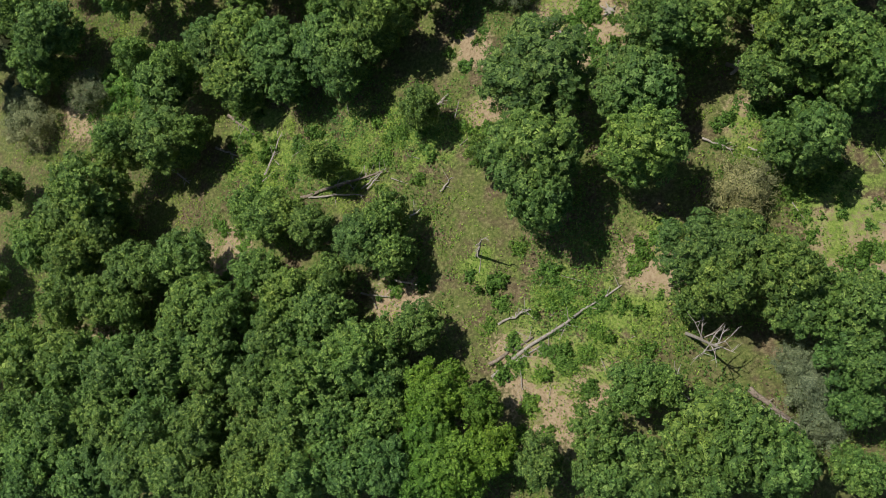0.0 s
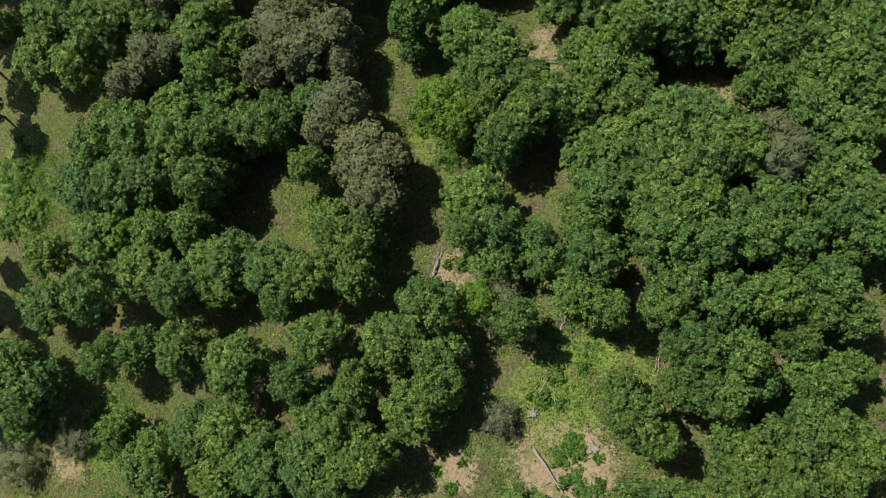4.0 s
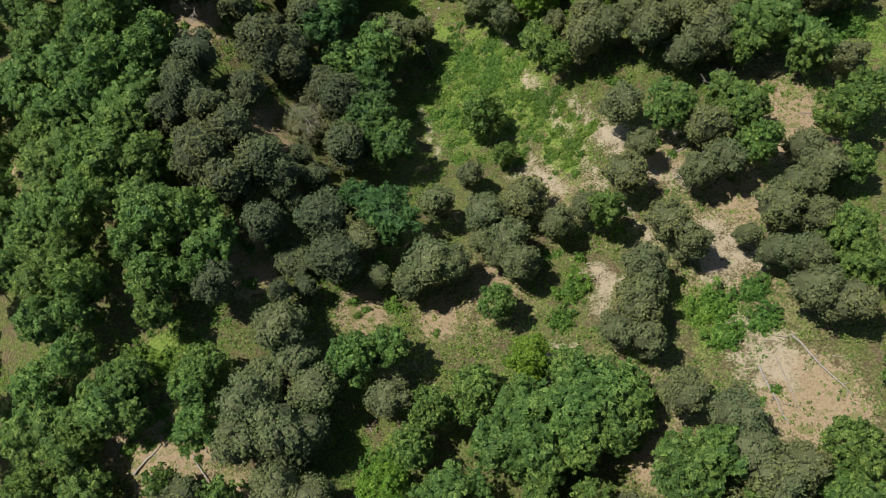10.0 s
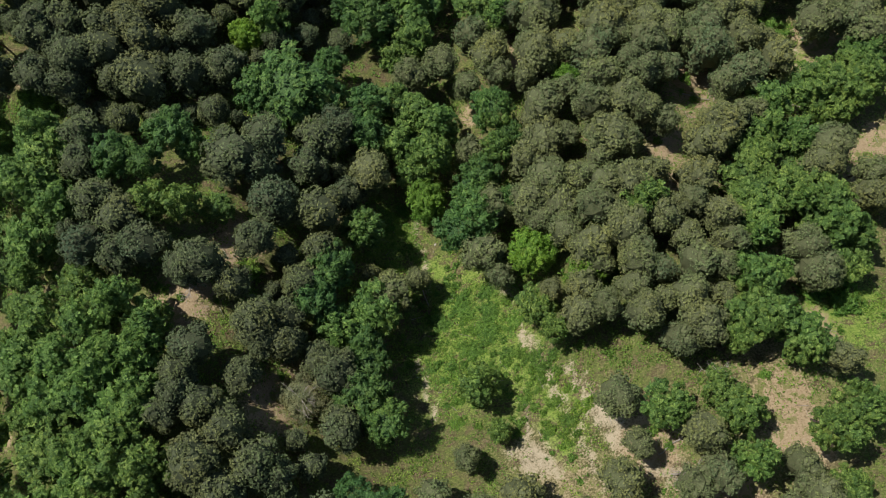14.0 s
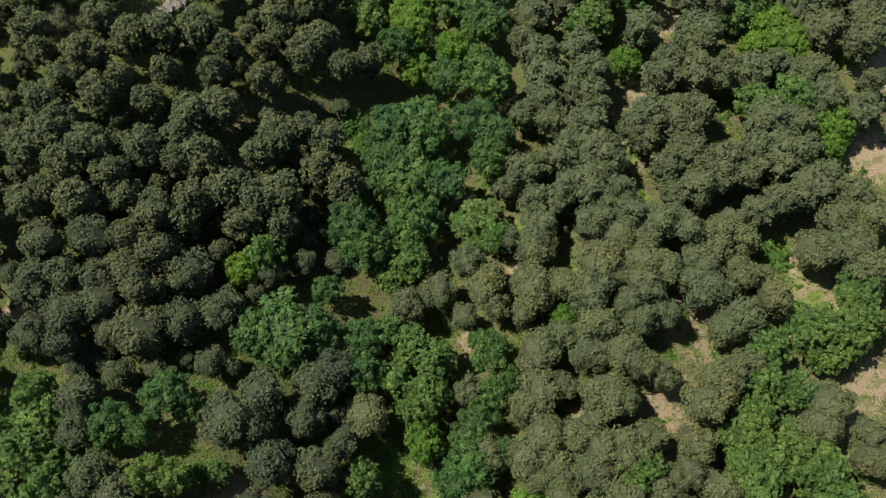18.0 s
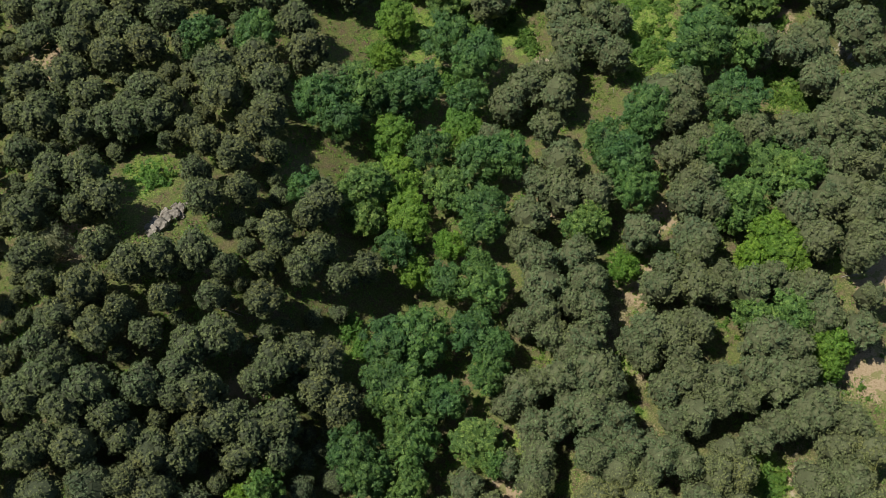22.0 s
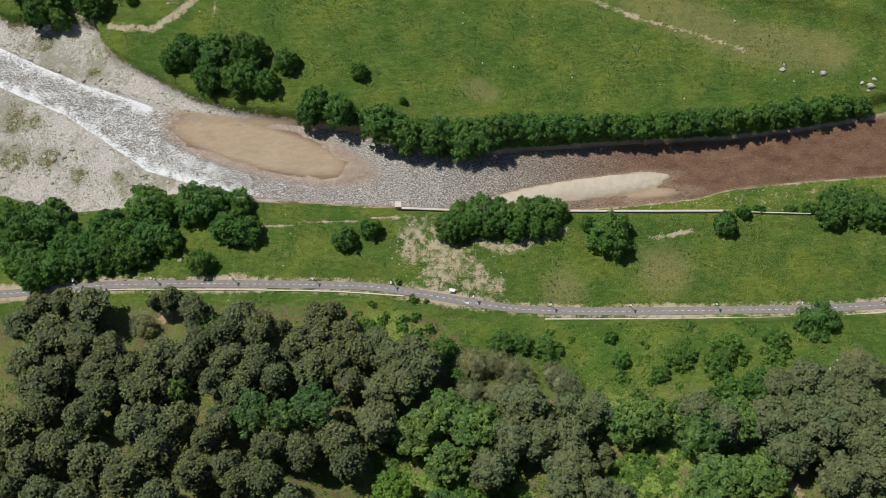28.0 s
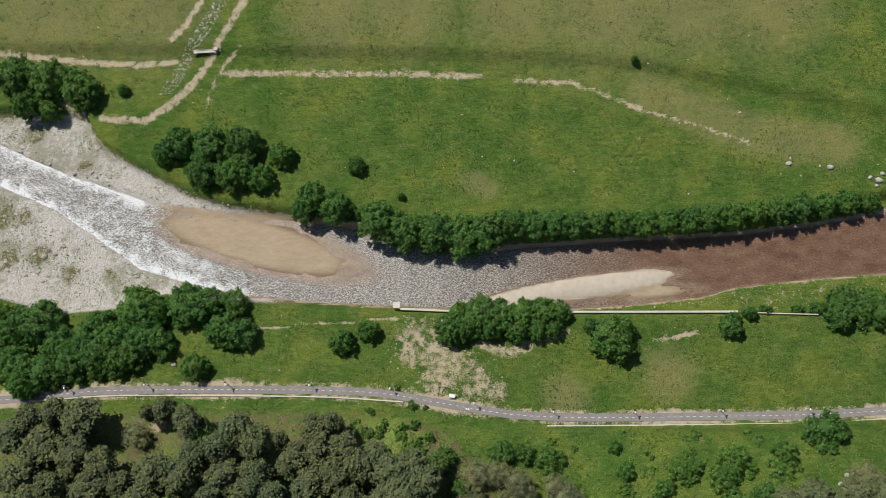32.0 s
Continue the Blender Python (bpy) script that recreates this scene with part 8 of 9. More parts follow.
def lamp_post():
    lamp = tagged(new("street_lamp"), "white street lamp on a square base beside the cycle path", "street lamp", "lamps along the cycle path")
    part("base", box_bm(0.7, 0.7, 0.5, (0, 0, 0.1)), CONCRETE, lamp, "pale concrete base")
    part("pole", tube_bm([(0, 0, 0.3), (0, 0, 2.3), (0, 0, 4.85)], [0.11, 0.09, 0.07], 10), WHITE_METAL, lamp)
    part("arm", tube_bm([(0, 0, 4.4), (0, -0.25, 4.62), (0, -0.6, 4.68)], [0.06, 0.05, 0.05], 8), WHITE_METAL, lamp)
    part("lamp_head", box_bm(0.42, 0.95, 0.16, (0, -0.6, 4.7), 0.05), WHITE_METAL, lamp)
    part("solar_panel", box_bm(1.0, 0.62, 0.06, (0, 0.05, 4.85), 0.015), DARK_METAL, lamp, "dark panel on top of the pole")
    return lamp


lamp = lamp_post()
LAMPS = [(-130.1, 494.0), (-99.8, 494.6), (-69.1, 494.2), (-37.4, 493.4), (-7, 491.4), (24.7, 485.2), (54.3, 481.5), (84.8, 480.8), (117.6, 480.6), (150.3, 480.6), (182, 481.6)]
for k, (x, y) in enumerate(LAMPS):
    m = pose(x, y, float(path_level(x)) - 0.1, 0, 0, 0)
    if k == 0:
        lamp.matrix_basis = m
    else:
        copy_thing(lamp, m)


def utility_box(x, y):
    box = tagged(new("utility_box"), "white metal utility box on a pale slab beside the path", "utility box")
    part("slab", box_bm(2.6, 1.9, 0.4, (0, 0, -0.05)), CONCRETE, box, "pale concrete slab")
    part("cabinet", box_bm(1.9, 1.1, 1.3, (0, 0, 0.78)), WHITE_METAL, box)
    part("lid", box_bm(2.05, 1.25, 0.1, (0, 0, 1.46)), WHITE_METAL, box)
    box.matrix_basis = pose(x, y, z_at(x, y), 0, 0, -10)


utility_box(16.7, 487.9)


def corner_fence(x, y):
    fence = tagged(new("corner_fence"), "low timber corner fence on bare ground beside the path", "fence")
    for px, py in ((0, 0), (2.2, 0.1), (4.4, 0.2), (0, -1.8), (0, -3.4)):
        part("post", box_bm(0.14, 0.14, 1.1, (px, py, 0.45), 0.01), TIMBER, fence)
    for z in (0.5, 0.85):
        part("rail", box_bm(4.6, 0.07, 0.14, (2.2, 0.1, z), 0.01), TIMBER, fence)
        part("rail", box_bm(0.07, 3.6, 0.14, (0, -1.7, z), 0.01), TIMBER, fence)
    fence.matrix_basis = pose(x, y, z_at(x, y), 0, 0, -6)


corner_fence(11.6, 491.6)


def river_block(x, y):
    block = tagged(new("river_block"), "square pale concrete block at the river's edge", "concrete block")
    part("body", box_bm(2.4, 2.2, 3.0, (0, 0, -0.3), 0.06), CONCRETE, block)
    part("cap", box_bm(2.6, 2.4, 0.2, (0, 0, 1.28), 0.04), CONCRETE, block)
    block.matrix_basis = pose(x, y, z_at(x, y - 3) - 0.5, 0, 0, 0)


river_block(-4.3, 524.0)


def foot_bridge(x, y):
    bridge = tagged(new("foot_bridge"), "narrow white foot bridge over the stony ditch", "bridge")
    part("deck", box_bm(9.0, 1.1, 0.22, (0, 0, 1.0), 0.03), CONCRETE, bridge)
    for sx in (-4.3, 4.3):
        part("abutment", box_bm(0.9, 1.7, 2.6, (sx, 0, 0), 0.04), CONCRETE, bridge)
    for sy in (-0.5, 0.5):
        part("railing", tube_bm([(-4.4, sy, 1.7), (0, sy, 1.7), (4.4, sy, 1.7)], [0.06, 0.06, 0.06], 6), WHITE_METAL, bridge)
        for sx in (-4.2, -1.4, 1.4, 4.2):
            part("railing_post", tube_bm([(sx, sy, 1.0), (sx, sy, 1.7)], [0.05, 0.05], 6), WHITE_METAL, bridge)
    part("gate_box", box_bm(1.3, 1.5, 1.2, (4.6, 0.6, 1.5), 0.04), CONCRETE, bridge)
    bridge.matrix_basis = pose(x, y, z_at(x, y), 0, 0, 3)


foot_bridge(-83.9, 634.2)


# ---- stones ----
def stone_bm(seed, rough=0.28):
    v = ICO2_V * (1 + rough * np.array([noise.noise((p[0] * 1.3 + seed * 7.1, p[1] * 1.3, p[2] * 1.3)) for p in ICO2_V])[:, None])
    return v * (1.0, rng.uniform(0.65, 0.95), rng.uniform(0.5, 0.8))


b2 = bmesh.new()
bmesh.ops.create_icosphere(b2, subdivisions=2, radius=1.0)
ICO2_V, ICO2_F = np.array([v.co[:] for v in b2.verts]), [[v.index for v in f.verts] for f in b2.faces]
b2.free()
STONES = []
for k in range(4):
    me = bpy.data.meshes.new("boulder")
    me.from_pydata(stone_bm(k).tolist(), [], ICO2_F)
    me.materials.append(STONE)
    STONES.append(me)


def boulder(x, y, r, label="pale weathered boulder lying in the grass", sink=0.3):
    ob = tagged(new("boulder", STONES[rng.integers(4)]), label, "boulder", "boulders")
    ob.matrix_basis = pose(x, y, z_at(x, y) + r * (0.4 - sink), rng.uniform(-10, 10), rng.uniform(-10, 10), rng.uniform(0, 360)) @ Matrix.Diagonal((r, r, r, 1))


for x, y, r in [(154.1, 578.8, 1.3), (155, 581, 0.7), (170.8, 576.7, 1.5), (166.5, 577.5, 0.6), (189.2, 570.7, 1.8), (186, 572, 1.1), (191, 573.5, 1.2), (188, 568.5, 0.9), (-90.3, 502.3, 1.1), (136.9, 601.4, 0.7), (158.5, 573.5, 0.5), (43.9, 583, 0.5), (31, 585, 0.5), (113, 567, 0.5), (75.5, 521.8, 0.8), (-18, 524.2, 0.7), (25, 500, 0.5)]:
    boulder(x, y, r)
for x, y, r in [(-103, 546, 1.3), (-99.5, 543.5, 1.0), (-123, 556, 1.2), (-109, 561, 0.7), (-97, 552, 0.6)]:
    boulder(x, y, r, "dark wet boulder in the white rapids", 0.2)
ROCKS = []
for k in range(4):
    me = bpy.data.meshes.new("rock")
    me.from_pydata((ICO_V * rng.uniform(0.65, 1.2, (len(ICO_V), 1)) * (1.0, rng.uniform(0.5, 0.8), 0.5)).tolist(), [], ICO_F)
    me.materials.append(STONE)
    ROCKS.append(me)


def rock(x, y, r, label):
    ob = tagged(new("rock", ROCKS[rng.integers(4)]), label, "rock", "rocks of the slope")
    ob.matrix_basis = pose(x, y, z_at(x, y) + r * 0.12, rng.uniform(-22, 22), rng.uniform(-22, 22), rng.uniform(20, 70)) @ Matrix.Diagonal((r, r, r, 1))


def rock_outcrop():
    """A ledge of jagged blocks that stands out of the slope, its steep face downhill."""
    ledge = tagged(new("rock_outcrop"), "pale grey ledge of jagged rock standing out among pines", "rock outcrop")
    line = [(-71.8, 333.4, 2.0), (-70.2, 335.1, 2.3), (-68.8, 336.9, 1.9), (-67.2, 338.4, 2.2), (-65.5, 340.0, 1.8), (-63.6, 341.7, 1.5), (-71.9, 336.6, 1.4), (-69.6, 339.0, 1.6), (-67.3, 340.9, 1.3), (-73.6, 334.9, 1.1), (-65.0, 338.0, 1.0)]
    for k, (x, y, r) in enumerate(line):
        bm = bmesh.new()
        bmesh.ops.create_icosphere(bm, subdivisions=3, radius=1.0)
        for v in bm.verts:
            q = v.co.copy()
            q = Vector([max(-0.72, min(0.72, c)) for c in q]) * 1.25
            jag = noise.noise(q * 1.4 + Vector((k * 3.7, 0, 0))) * 0.38 + noise.noise(q * 3.5 + Vector((0, k * 2.9, 0))) * 0.17
            v.co = q * (1 + jag)
        bm.transform(Matrix.Translation((x, y, z_at(x, y) + r * 0.25)) @ Matrix.Rotation(rng.uniform(0.5, 1.1), 4, "Z") @ Matrix.Rotation(rng.uniform(-0.3, 0.3), 4, "X") @ Matrix.Diagonal((r, r * 0.72, r * 0.95, 1)))
        part("block", bm, LEDGE, ledge)
    return ledge


rock_outcrop()
for x, y, r in [(4.4, 209.5, 0.7), (5.6, 206.5, 0.6), (102.4, 264, 0.7), (152, 452, 1.6), (155.5, 455, 1.2), (158, 452, 1.0), (140, 396, 1.5), (146, 398, 1.8), (143, 391, 1.4), (148, 393, 1.2)]:
    rock(x, y, r, "pale angular rock on the wooded slope")


def scatter_stones(name, label, spots_):
    """Countless stones, joined."""
    V, F, at = [], [], 0
    for x, y, r in spots_:
        v = ICO_V * rng.uniform(0.7, 1.2, (len(ICO_V), 1)) * (r, r * rng.uniform(0.6, 1.0), r * 0.6) + (x, y, z_at(x, y) + r * 0.15)
        V.append(v)
        F.extend([[i + at for i in q] for q in ICO_F])
        at += len(v)
    me = bpy.data.meshes.new(name)
    me.from_pydata(np.concatenate(V).tolist(), [], F)
    me.materials.append(STONE)
    tagged(new(name, me), label, "stones", kind="stuff")


def sown(n, box, test):
    out = []
    while len(out) < n:
        x, y = rng.uniform(box[0], box[1]), rng.uniform(box[2], box[3])
        if test(x, y):
            out.append((x, y))
    return out


shore = [(x, y, 0.12 + rng.exponential(0.16)) for x, y in sown(2600, (-185, -60, 524, 612), lambda x, y: along(BANK_S, x) < y < along(WATER_S, x) or along(WATER_N, x) < y < along(BANK_N, x))]
ditch = [(x, y, 0.12 + rng.exponential(0.12)) for x, y in sown(700, (-105, -68, 616, 668), lambda x, y: abs(x - (-97 + (y - 622) * 0.55)) < 3.2)]
bank = [(x, y, 0.08 + rng.exponential(0.07)) for x, y in sown(600, (95, 200, 517, 536), lambda x, y: along(BANK_S, x) + 1 < y < along(WATER_S, x) + 1.5)]
rubble = [(x, y, 0.1 + rng.exponential(0.12)) for x, y in sown(160, (-8, 40, 487, 520), lambda x, y: rng.random() < 0.6)]
field = [(x, y, 0.1 + rng.exponential(0.1)) for x, y in sown(260, (-160, 200, 495, 660), lambda x, y: not along(BANK_S, x) < y < along(BANK_N, x))]
scatter_stones("river_stones", "loose grey stones of the river shore and ditch", shore + ditch + bank + rubble + field)


# ---- fallen and dead wood ----
def fallen_log(x0, y0, x1, y1, r):
    r = r * 0.7
    log = tagged(new("fallen_log"), "fallen grey tree trunk lying on the slope", "log", "fallen trunks")
    n = 6
    pts = [(x0 + (x1 - x0) * k / n + rng.normal() * 0.08, y0 + (y1 - y0) * k / n + rng.normal() * 0.08, 0) for k in range(n + 1)]
    pts = [(a, b, z_at(a, b) + r * 1.1 + 0.35) for a, b, _ in pts]
    part("trunk", tube_bm(pts, [r * (1.15 - 0.7 * k / n) for k in range(n + 1)], 8), DEAD_WOOD if r < 0.23 else LOG_WOOD, log)
    d = Vector((x1 - x0, y1 - y0, 0))
    side = Vector((-d.y, d.x, 0)).normalized()
    for k in range(int(3 + d.length / 3)):
        t = rng.uniform(0.35, 0.98)
        p = Vector(pts[0]).lerp(Vector(pts[-1]), t)
        q = p + side * rng.choice((-1, 1)) * rng.uniform(0.5, 1.8) + d.normalized() * rng.uniform(0.2, 1.4) + Vector((0, 0, rng.uniform(0.1, 0.6)))
        part("branch", tube_bm([tuple(p), tuple(p.lerp(q, 0.5) + Vector((0, 0, 0.1))), tuple(q)], [r * 0.3, r * 0.2, 0.02], 5), DEAD_WOOD, log)


fallen_log(8.6, -13.8, 22.1, -4.5, 0.3)
fallen_log(5.8, -14.6, 11.4, -10.9, 0.34)
fallen_log(6.1, -16.0, 12.4, -11.9, 0.24)
fallen_log(-34.2, 21.3, -29.4, 17.7, 0.34)
fallen_log(-44.9, 13.5, -40.8, 10.5, 0.28)
fallen_log(35.7, -16.4, 40.0, -19.7, 0.5)
fallen_log(36.4, -18.0, 41.2, -20.4, 0.24)
fallen_log(-15.9, 9.1, -9.9, 10.5, 0.2)
fallen_log(-10.7, 8.5, -7.9, 11.6, 0.18)
fallen_log(-0.3, 7.8, 1.2, 9.7, 0.2)
fallen_log(-4.6, 4.3, -3.0, 5.5, 0.18)
fallen_log(-21.7, 7.2, -8.3, 11.1, 0.35)
fallen_log(-19.9, 7.6, -11.2, 7.7, 0.22)
fallen_log(7.0, -9.7, 11.2, -7.5, 0.22)
fallen_log(8.7, -8.6, 10.9, -7.5, 0.15)
fallen_log(32.5, 13.9, 36.2, 12.1, 0.2)
fallen_log(37.5, 12.5, 40.1, 11.3, 0.18)
fallen_log(-27.1, 11.3, -24.6, 17.8, 0.22)
fallen_log(-7.2, -4.2, -3.3, -4.8, 0.25)
fallen_log(-11.2, -6.2, -7.2, -6.4, 0.2)
fallen_log(-36.3, 16.2, -32.3, 14.7, 0.25)
fallen_log(-11.6, 8.5, -8.3, 11.3, 0.15)
fallen_log(39.7, 20.6, 43.1, 19.0, 0.2)
fallen_log(9.7, -14.2, 9.9, -17.6, 0.12)
fallen_log(14.3, 31.6, 18.1, 26.0, 0.25)
fallen_log(36.0, 23.5, 41.6, 20.3, 0.35)
fallen_log(-3.3, 18.2, 0.7, 21.5, 0.3)
fallen_log(0.7, 56.3, 2.4, 59.3, 0.15)
fallen_log(31.7, 45.6, 31.0, 41.8, 0.15)
fallen_log(18.7, 47.5, 19.6, 49.9, 0.2)
fallen_log(17.0, 88.2, 21.6, 89.9, 0.25)
fallen_log(17.9, 88.8, 20.9, 88.4, 0.15)
fallen_log(0.5, 55.0, 1.8, 58.2, 0.2)
fallen_log(57.8, 127.5, 60.2, 118.9, 0.3)
fallen_log(60.7, 129.0, 62.3, 121.1, 0.15)
fallen_log(63.8, 132.8, 70.5, 123.4, 0.28)
fallen_log(-50.7, 108.0, -45.7, 113.2, 0.3)
fallen_log(-39.8, 111.4, -34.7, 104.7, 0.22)
fallen_log(-13.8, 101.7, -9.9, 104.0, 0.35)
fallen_log(-2.1, 104.1, -2.0, 108.6, 0.18)
fallen_log(-32.7, 103.8, -31.4, 107.5, 0.12)
fallen_log(0.8, 199.6, 2.6, 194.8, 0.25)
fallen_log(50.9, 194.3, 53.5, 192.5, 0.2)
fallen_log(48.6, 165.4, 54.0, 169.1, 0.25)
fallen_log(-52.3, 311.9, -46.4, 309.6, 0.25)
fallen_log(-43.3, 304.0, -36.0, 301.8, 0.3)
fallen_log(65.7, 246.3, 72.7, 244.7, 0.25)
fallen_log(91.8, 245.1, 97.8, 243.1, 0.2)
fallen_log(127.9, 336.4, 131.9, 338.3, 0.2)
fallen_log(124.2, 318.0, 132.6, 319.5, 0.15)
fallen_log(126.8, 318.2, 132.8, 319.7, 0.15)


def dead_tree(x, y, h, lean, spread, branches, label):
    """A leafless tree: trunk, bare limbs and forked twigs."""
    tree = tagged(new("dead_tree"), label, "dead tree", "dead trees of the slope")
    z = z_at(x, y)
    top = Vector((lean[0], lean[1], h))
    part("trunk", tube_bm([(0, 0, -0.6), tuple(top * 0.35 + Vector((0.1, 0, 0))), tuple(top * 0.7), tuple(top)], [0.24, 0.19, 0.13, 0.05], 7), DEAD_WOOD, tree)
    for k in range(branches):
        t = rng.uniform(0.3, 1.0)
        a = rng.uniform(0, math.tau)
        p = top * t
        ln = spread * rng.uniform(0.5, 1.0)
        q = p + Vector((math.cos(a) * ln, math.sin(a) * ln, ln * rng.uniform(0.1, 0.7)))
        bend = p.lerp(q, 0.5) + Vector((rng.normal() * 0.15, rng.normal() * 0.15, 0.15))
        pieces = [limb([tuple(p), tuple(bend), tuple(q)], [0.09, 0.065, 0.02], 5)]
        for j in range(3):
            s = bend.lerp(q, rng.uniform(0, 0.8))
            e = s + Vector((math.cos(a + rng.normal()) * ln * 0.45, math.sin(a + rng.normal()) * ln * 0.45, ln * rng.uniform(-0.1, 0.35)))
            pieces.append(limb([tuple(s), tuple(e)], [0.045, 0.012], 4))
        part("branch", merge(pieces), DEAD_WOOD, tree)
    tree.matrix_basis = pose(x, y, z)


PALE_DEAD = "dead tree with bare pale branches among green crowns"
dead_tree(36.4, 22.0, 9, (3.0, 3.5), 3.0, 11, PALE_DEAD)
dead_tree(4.4, -1.0, 10, (0.3, 2.2), 1.2, 5, "tall bare grey snag standing in a clearing")
dead_tree(29.4, -10.2, 13, (0.5, -0.5), 3.0, 10, PALE_DEAD)
dead_tree(25.5, -15.0, 12, (0.2, -0.5), 3.0, 8, PALE_DEAD)
dead_tree(50.4, 161.9, 9, (3.5, 2.5), 3.6, 12, PALE_DEAD)
dead_tree(53.8, 160.0, 8, (2.0, 1.0), 3.0, 8, PALE_DEAD)
dead_tree(38.6, 102.6, 14, (0.5, 1.0), 3.2, 9, PALE_DEAD)
dead_tree(60.4, 181.0, 12, (0.2, 0.2), 3.4, 16, PALE_DEAD)
dead_tree(-24.4, 175.8, 11, (0.6, 0.4), 4.2, 16, "dead grey tree with many thin bare branches")
dead_tree(-98.4, 363.0, 12, (0.5, 0.2), 5.0, 18, "dead grey tree with many thin bare branches")
dead_tree(25.9, 238.4, 10, (-0.3, 1.5), 1.5, 8, "bare brown snag between shrubs")
dead_tree(-101.0, 479.2, 7, (-1.2, 1.0), 3.0, 10, "bare brown tree at the forest edge")
dead_tree(-11.4, 102.6, 5, (1.0, 0.8), 2.6, 10, "uprooted tree with bare pale roots")
dead_tree(-48.0, 200.0, 9, (0.8, 0.4), 4.0, 14, "dead grey tree with many thin bare branches")


def stump(x, y, r):
    ob = tagged(new("stump"), "weathered tree stump with splayed roots in grass", "stump")
    part("bole", tube_bm([(0, 0, -0.3), (0, 0, 0.2), (0, 0, 0.55)], [r * 1.3, r, r * 0.85], 9), DEAD_WOOD, ob)
    for k in range(7):
        a = k * math.tau / 7 + rng.uniform(-0.3, 0.3)
        part("root", tube_bm([(math.cos(a) * r * 0.6, math.sin(a) * r * 0.6, 0.25), (math.cos(a) * r * 1.7, math.sin(a) * r * 1.7, 0.1), (math.cos(a) * r * 2.8, math.sin(a) * r * 2.8, -0.15)], [0.14, 0.1, 0.03], 5), DEAD_WOOD, ob)
    ob.matrix_basis = pose(x, y, z_at(x, y) + 0.2)


stump(22.4, 31.9, 0.55)
stump(14.5, 36.0, 0.4)


# ---- undergrowth ----
def undergrowth(name, label, n, box, weight, material, size, height, per=6, corners=3):
    """Low plants: loose tufts of leaf sprays on the ground, thick where the weight is high."""
    x, y = rng.uniform(box[0], box[1], n * 8), rng.uniform(box[2], box[3], n * 8)
    ok = rng.random(n * 8) < weight(x, y)
    x, y = x[ok][:n], y[ok][:n]
    z = ground_height(x, y)
    c = np.repeat(np.column_stack([x, y, z]), per, axis=0)
    k = len(c)
    tall = np.repeat(rng.uniform(0.4, 1.3, len(x)), per) * height
    o = rng.normal(size=(k, 3)) * np.column_stack([tall * 0.7, tall * 0.7, tall * 0.3])
    o[:, 2] = np.abs(o[:, 2]) + tall * 0.45
    v, f = sprays(c + o, rng.normal(size=(k, 3)) * 0.5 + (0, 0, 0.9), size, size * 0.75, None, corners)
    me = bpy.data.meshes.new(name)
    me.from_pydata(v.tolist(), [], f.tolist())
    me.materials.append(material)
    tagged(new(name, me), label, "undergrowth", kind="stuff")


def patchy(x, y, scale, seed):
    return np.array([noise.noise((a * scale, b * scale, seed)) for a, b in zip(x, y)]) * 0.5 + 0.5


def herb_weight(x, y):
    bare, pale, lush = ground_kinds(x, y)[:3]
    return np.clip(0.25 + 0.8 * lush + 0.1 * bare - 0.2 * pale, 0.04, 1) * ramp(patchy(x, y, 0.13, 3.0), 0.32, 0.62)


def bush_weight(x, y):
    kinds = ground_kinds(x, y)
    bare, pale, lush = kinds[:3]
    return np.clip(0.5 + 0.4 * lush - 0.45 * bare - 0.45 * pale - 0.42 * kinds[5], 0.02, 1) * ramp(patchy(x, y, 0.09, 9.0), 0.36, 0.60)


HERBS, BRUSH = "yellow-green herbs and tall grass of the clearings", "low leafy green brush under and between the trees"
for low, high, reach, herbs, brush, size in ((-40, 110, 78, 26000, 15000, 0.30), (110, 250, 118, 18000, 12000, 0.42), (250, 472, 168, 12000, 8000, 0.62)):
    undergrowth("herbs", HERBS, herbs, (-reach, reach, low, high), herb_weight, HERB_LEAF, size, 0.5, 5)
    undergrowth("brush", BRUSH, brush, (-reach, reach, low, high), bush_weight, SHRUB_LEAF, size * 1.15, 1.2, 9)


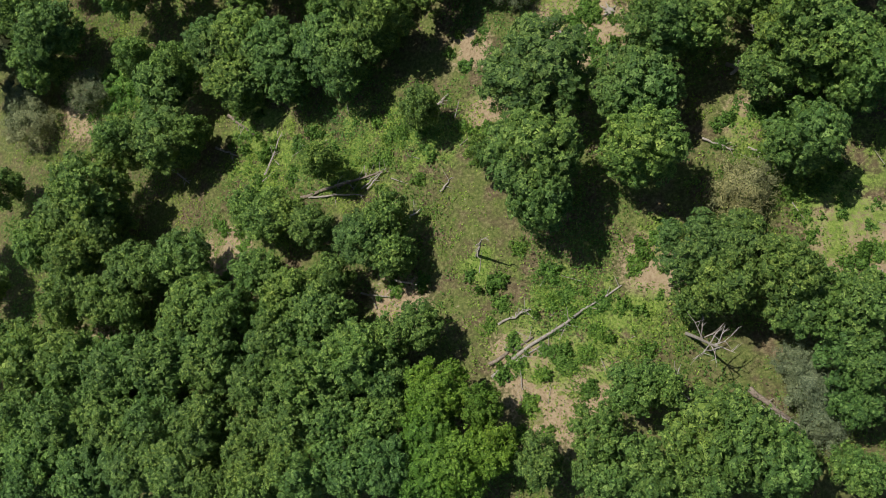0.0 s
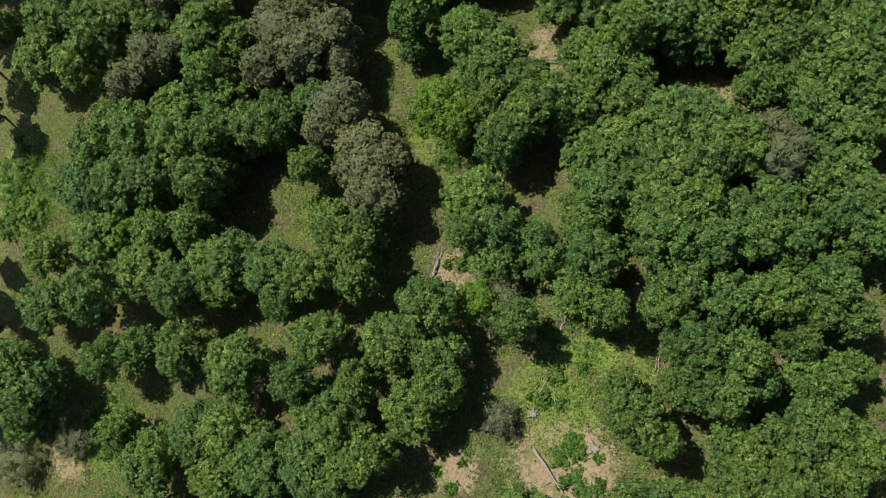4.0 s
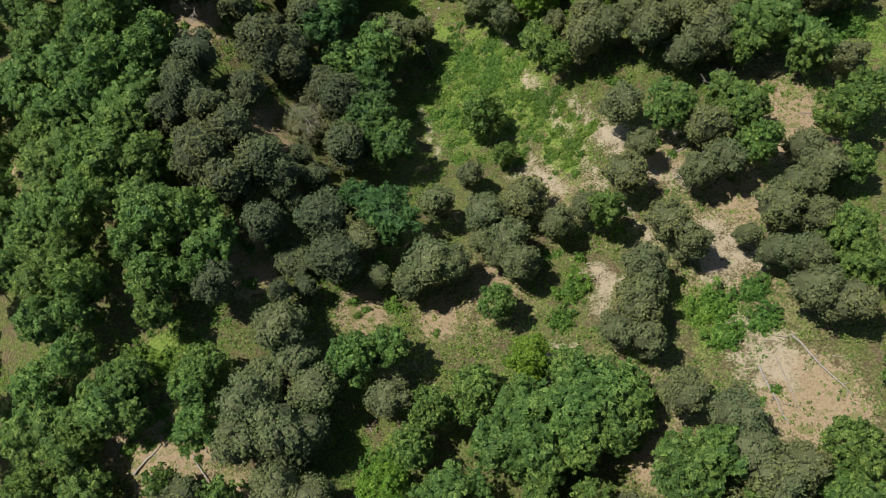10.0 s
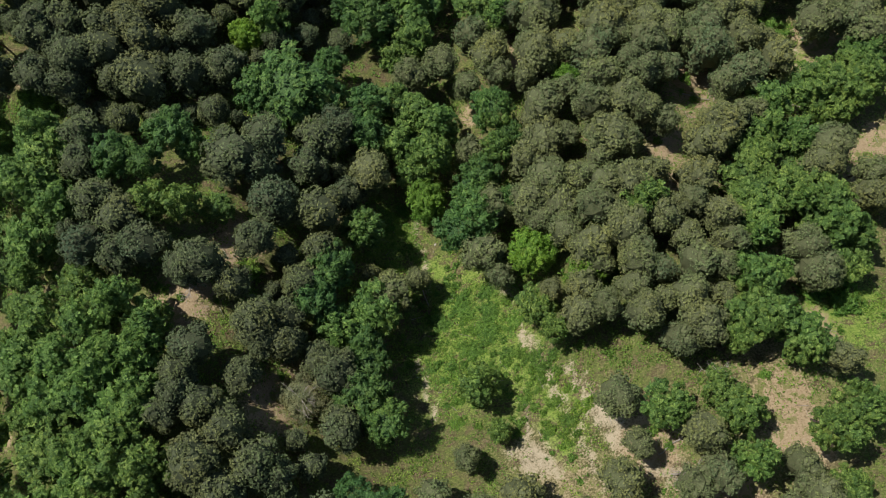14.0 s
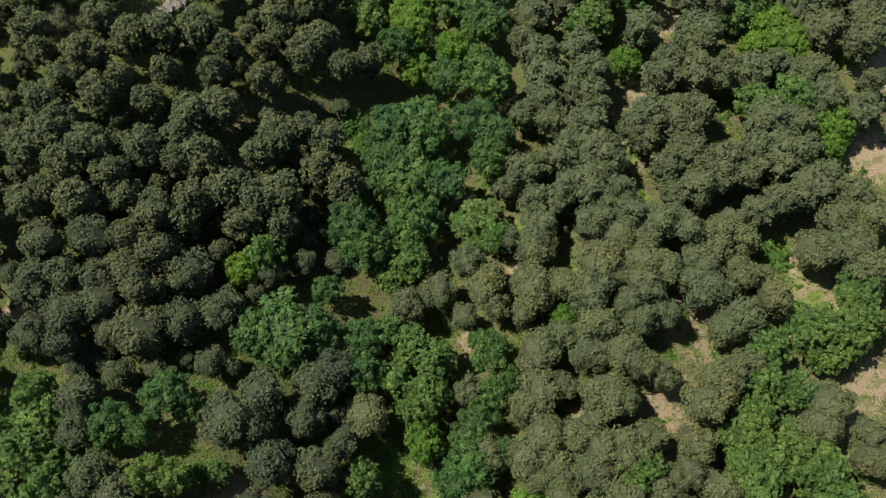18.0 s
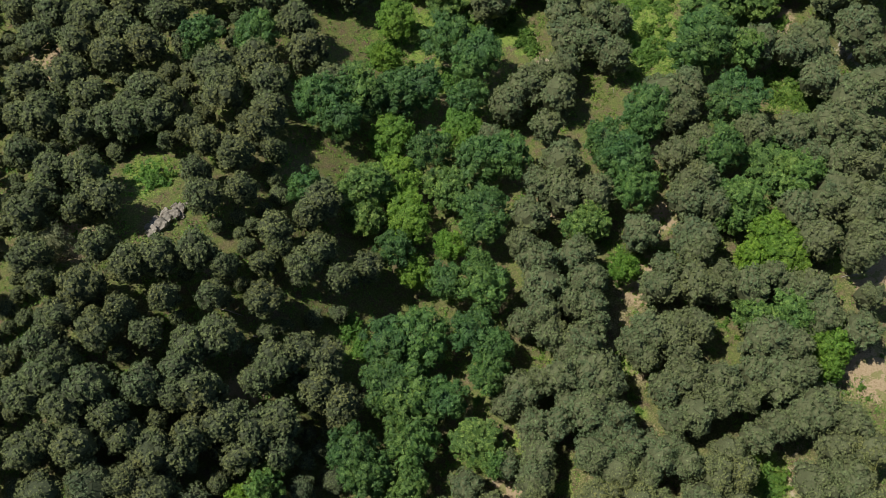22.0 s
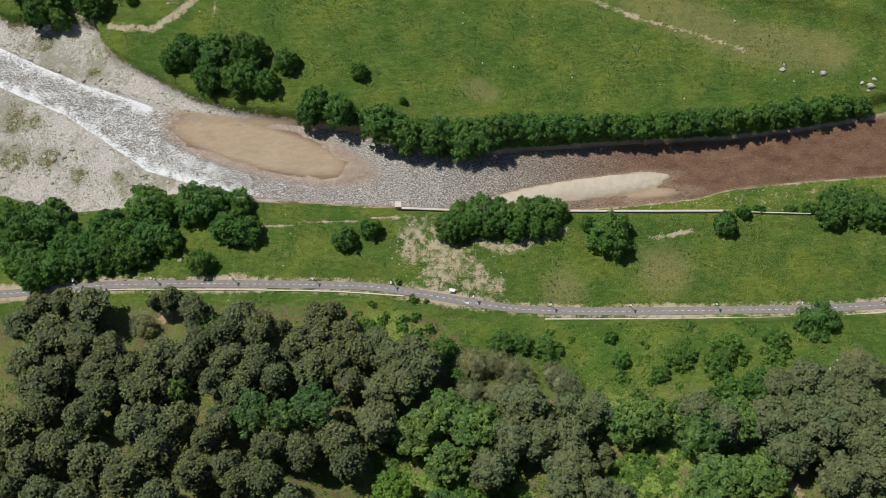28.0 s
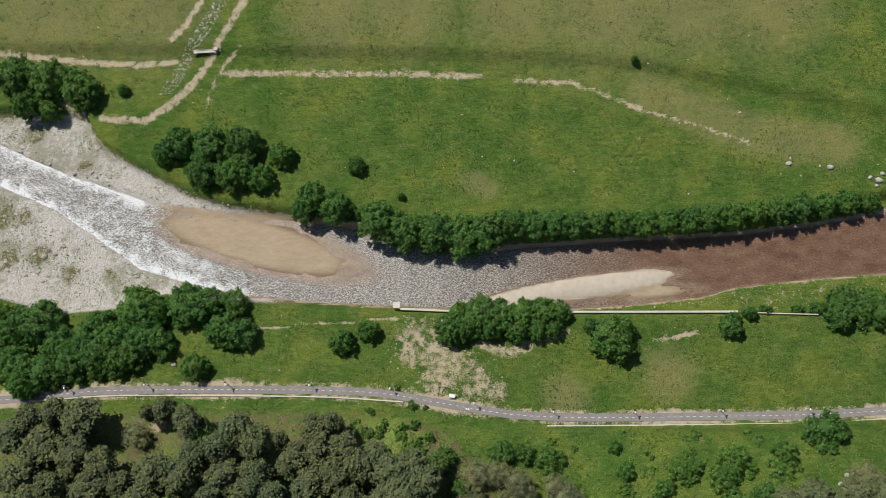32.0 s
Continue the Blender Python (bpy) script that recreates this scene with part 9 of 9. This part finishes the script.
def meadow_weight(x, y):
    kinds = ground_kinds(x, y)
    pale, gravel, dry = kinds[1], kinds[3], kinds[6]
    xc = np.clip(x, -260, 260)
    wet = (y > along(BANK_S, xc)) & (y < along(BANK_N, xc))
    off = np.abs(y - along(PATH, xc)) < 2.4
    return np.where(wet | off, 0, np.clip(0.5 - pale * 0.4 - dry * 0.25, 0, 1)) * ramp(patchy(x, y, 0.1, 1.0), 0.3, 0.6)


GRASS_BLADE = leaf_material("grass_tufts", (0.055, 0.100, 0.018), (0.085, 0.140, 0.025), (0.150, 0.190, 0.045), 0.2, 0.8)


def weed_weight(x, y):
    kinds = ground_kinds(x, y)
    xc = np.clip(x, -260, 260)
    dry_side = (y < along(WATER_S, xc) - 1) | (y > along(WATER_N, xc) + 1.5)
    return np.where(dry_side, np.minimum(kinds[3], 1), 0) * ramp(patchy(x, y, 0.07, 21.0), 0.44, 0.58) * ramp(patchy(x, y, 0.3, 4.0), 0.35, 0.6)


undergrowth("gravel_weeds", "low green weeds in patches on the river gravel", 1600, (-190, -40, 522, 612), weed_weight, HERB_LEAF, 0.5, 0.14, 5)
undergrowth("grass_tufts", "green tussocks of long meadow grass", 22000, (-175, 205, 440, 662), meadow_weight, GRASS_BLADE, 0.55, 0.2, 4)


def litter(name, label, n, box):
    """Dead sticks on the forest floor, joined."""
    x, y = rng.uniform(box[0], box[1], n * 3), rng.uniform(box[2], box[3], n * 3)
    ok = spots(x, y, BARE + PALE + LUSH, 0.8) * rng.uniform(0.4, 1.6, n * 3) > 0.5
    x, y = x[ok][:n], y[ok][:n]
    P = []
    for a, b in zip(x, y):
        t, ln = rng.uniform(0, math.tau), rng.uniform(0.6, 3.2)
        c, d = a + math.cos(t) * ln, b + math.sin(t) * ln
        P.append(limb([(a, b, z_at(a, b) + 0.35), (c, d, z_at(c, d) + 0.5)], [rng.uniform(0.04, 0.09), 0.02], 4))
    v, f = merge(P)
    me = bpy.data.meshes.new(name)
    me.from_pydata(v, [], f)
    me.materials.append(DEAD_WOOD)
    tagged(new(name, me), label, "sticks", kind="stuff")


litter("dead_sticks", "grey dead sticks and branches on the clearings", 1300, (-110, 150, -35, 420))
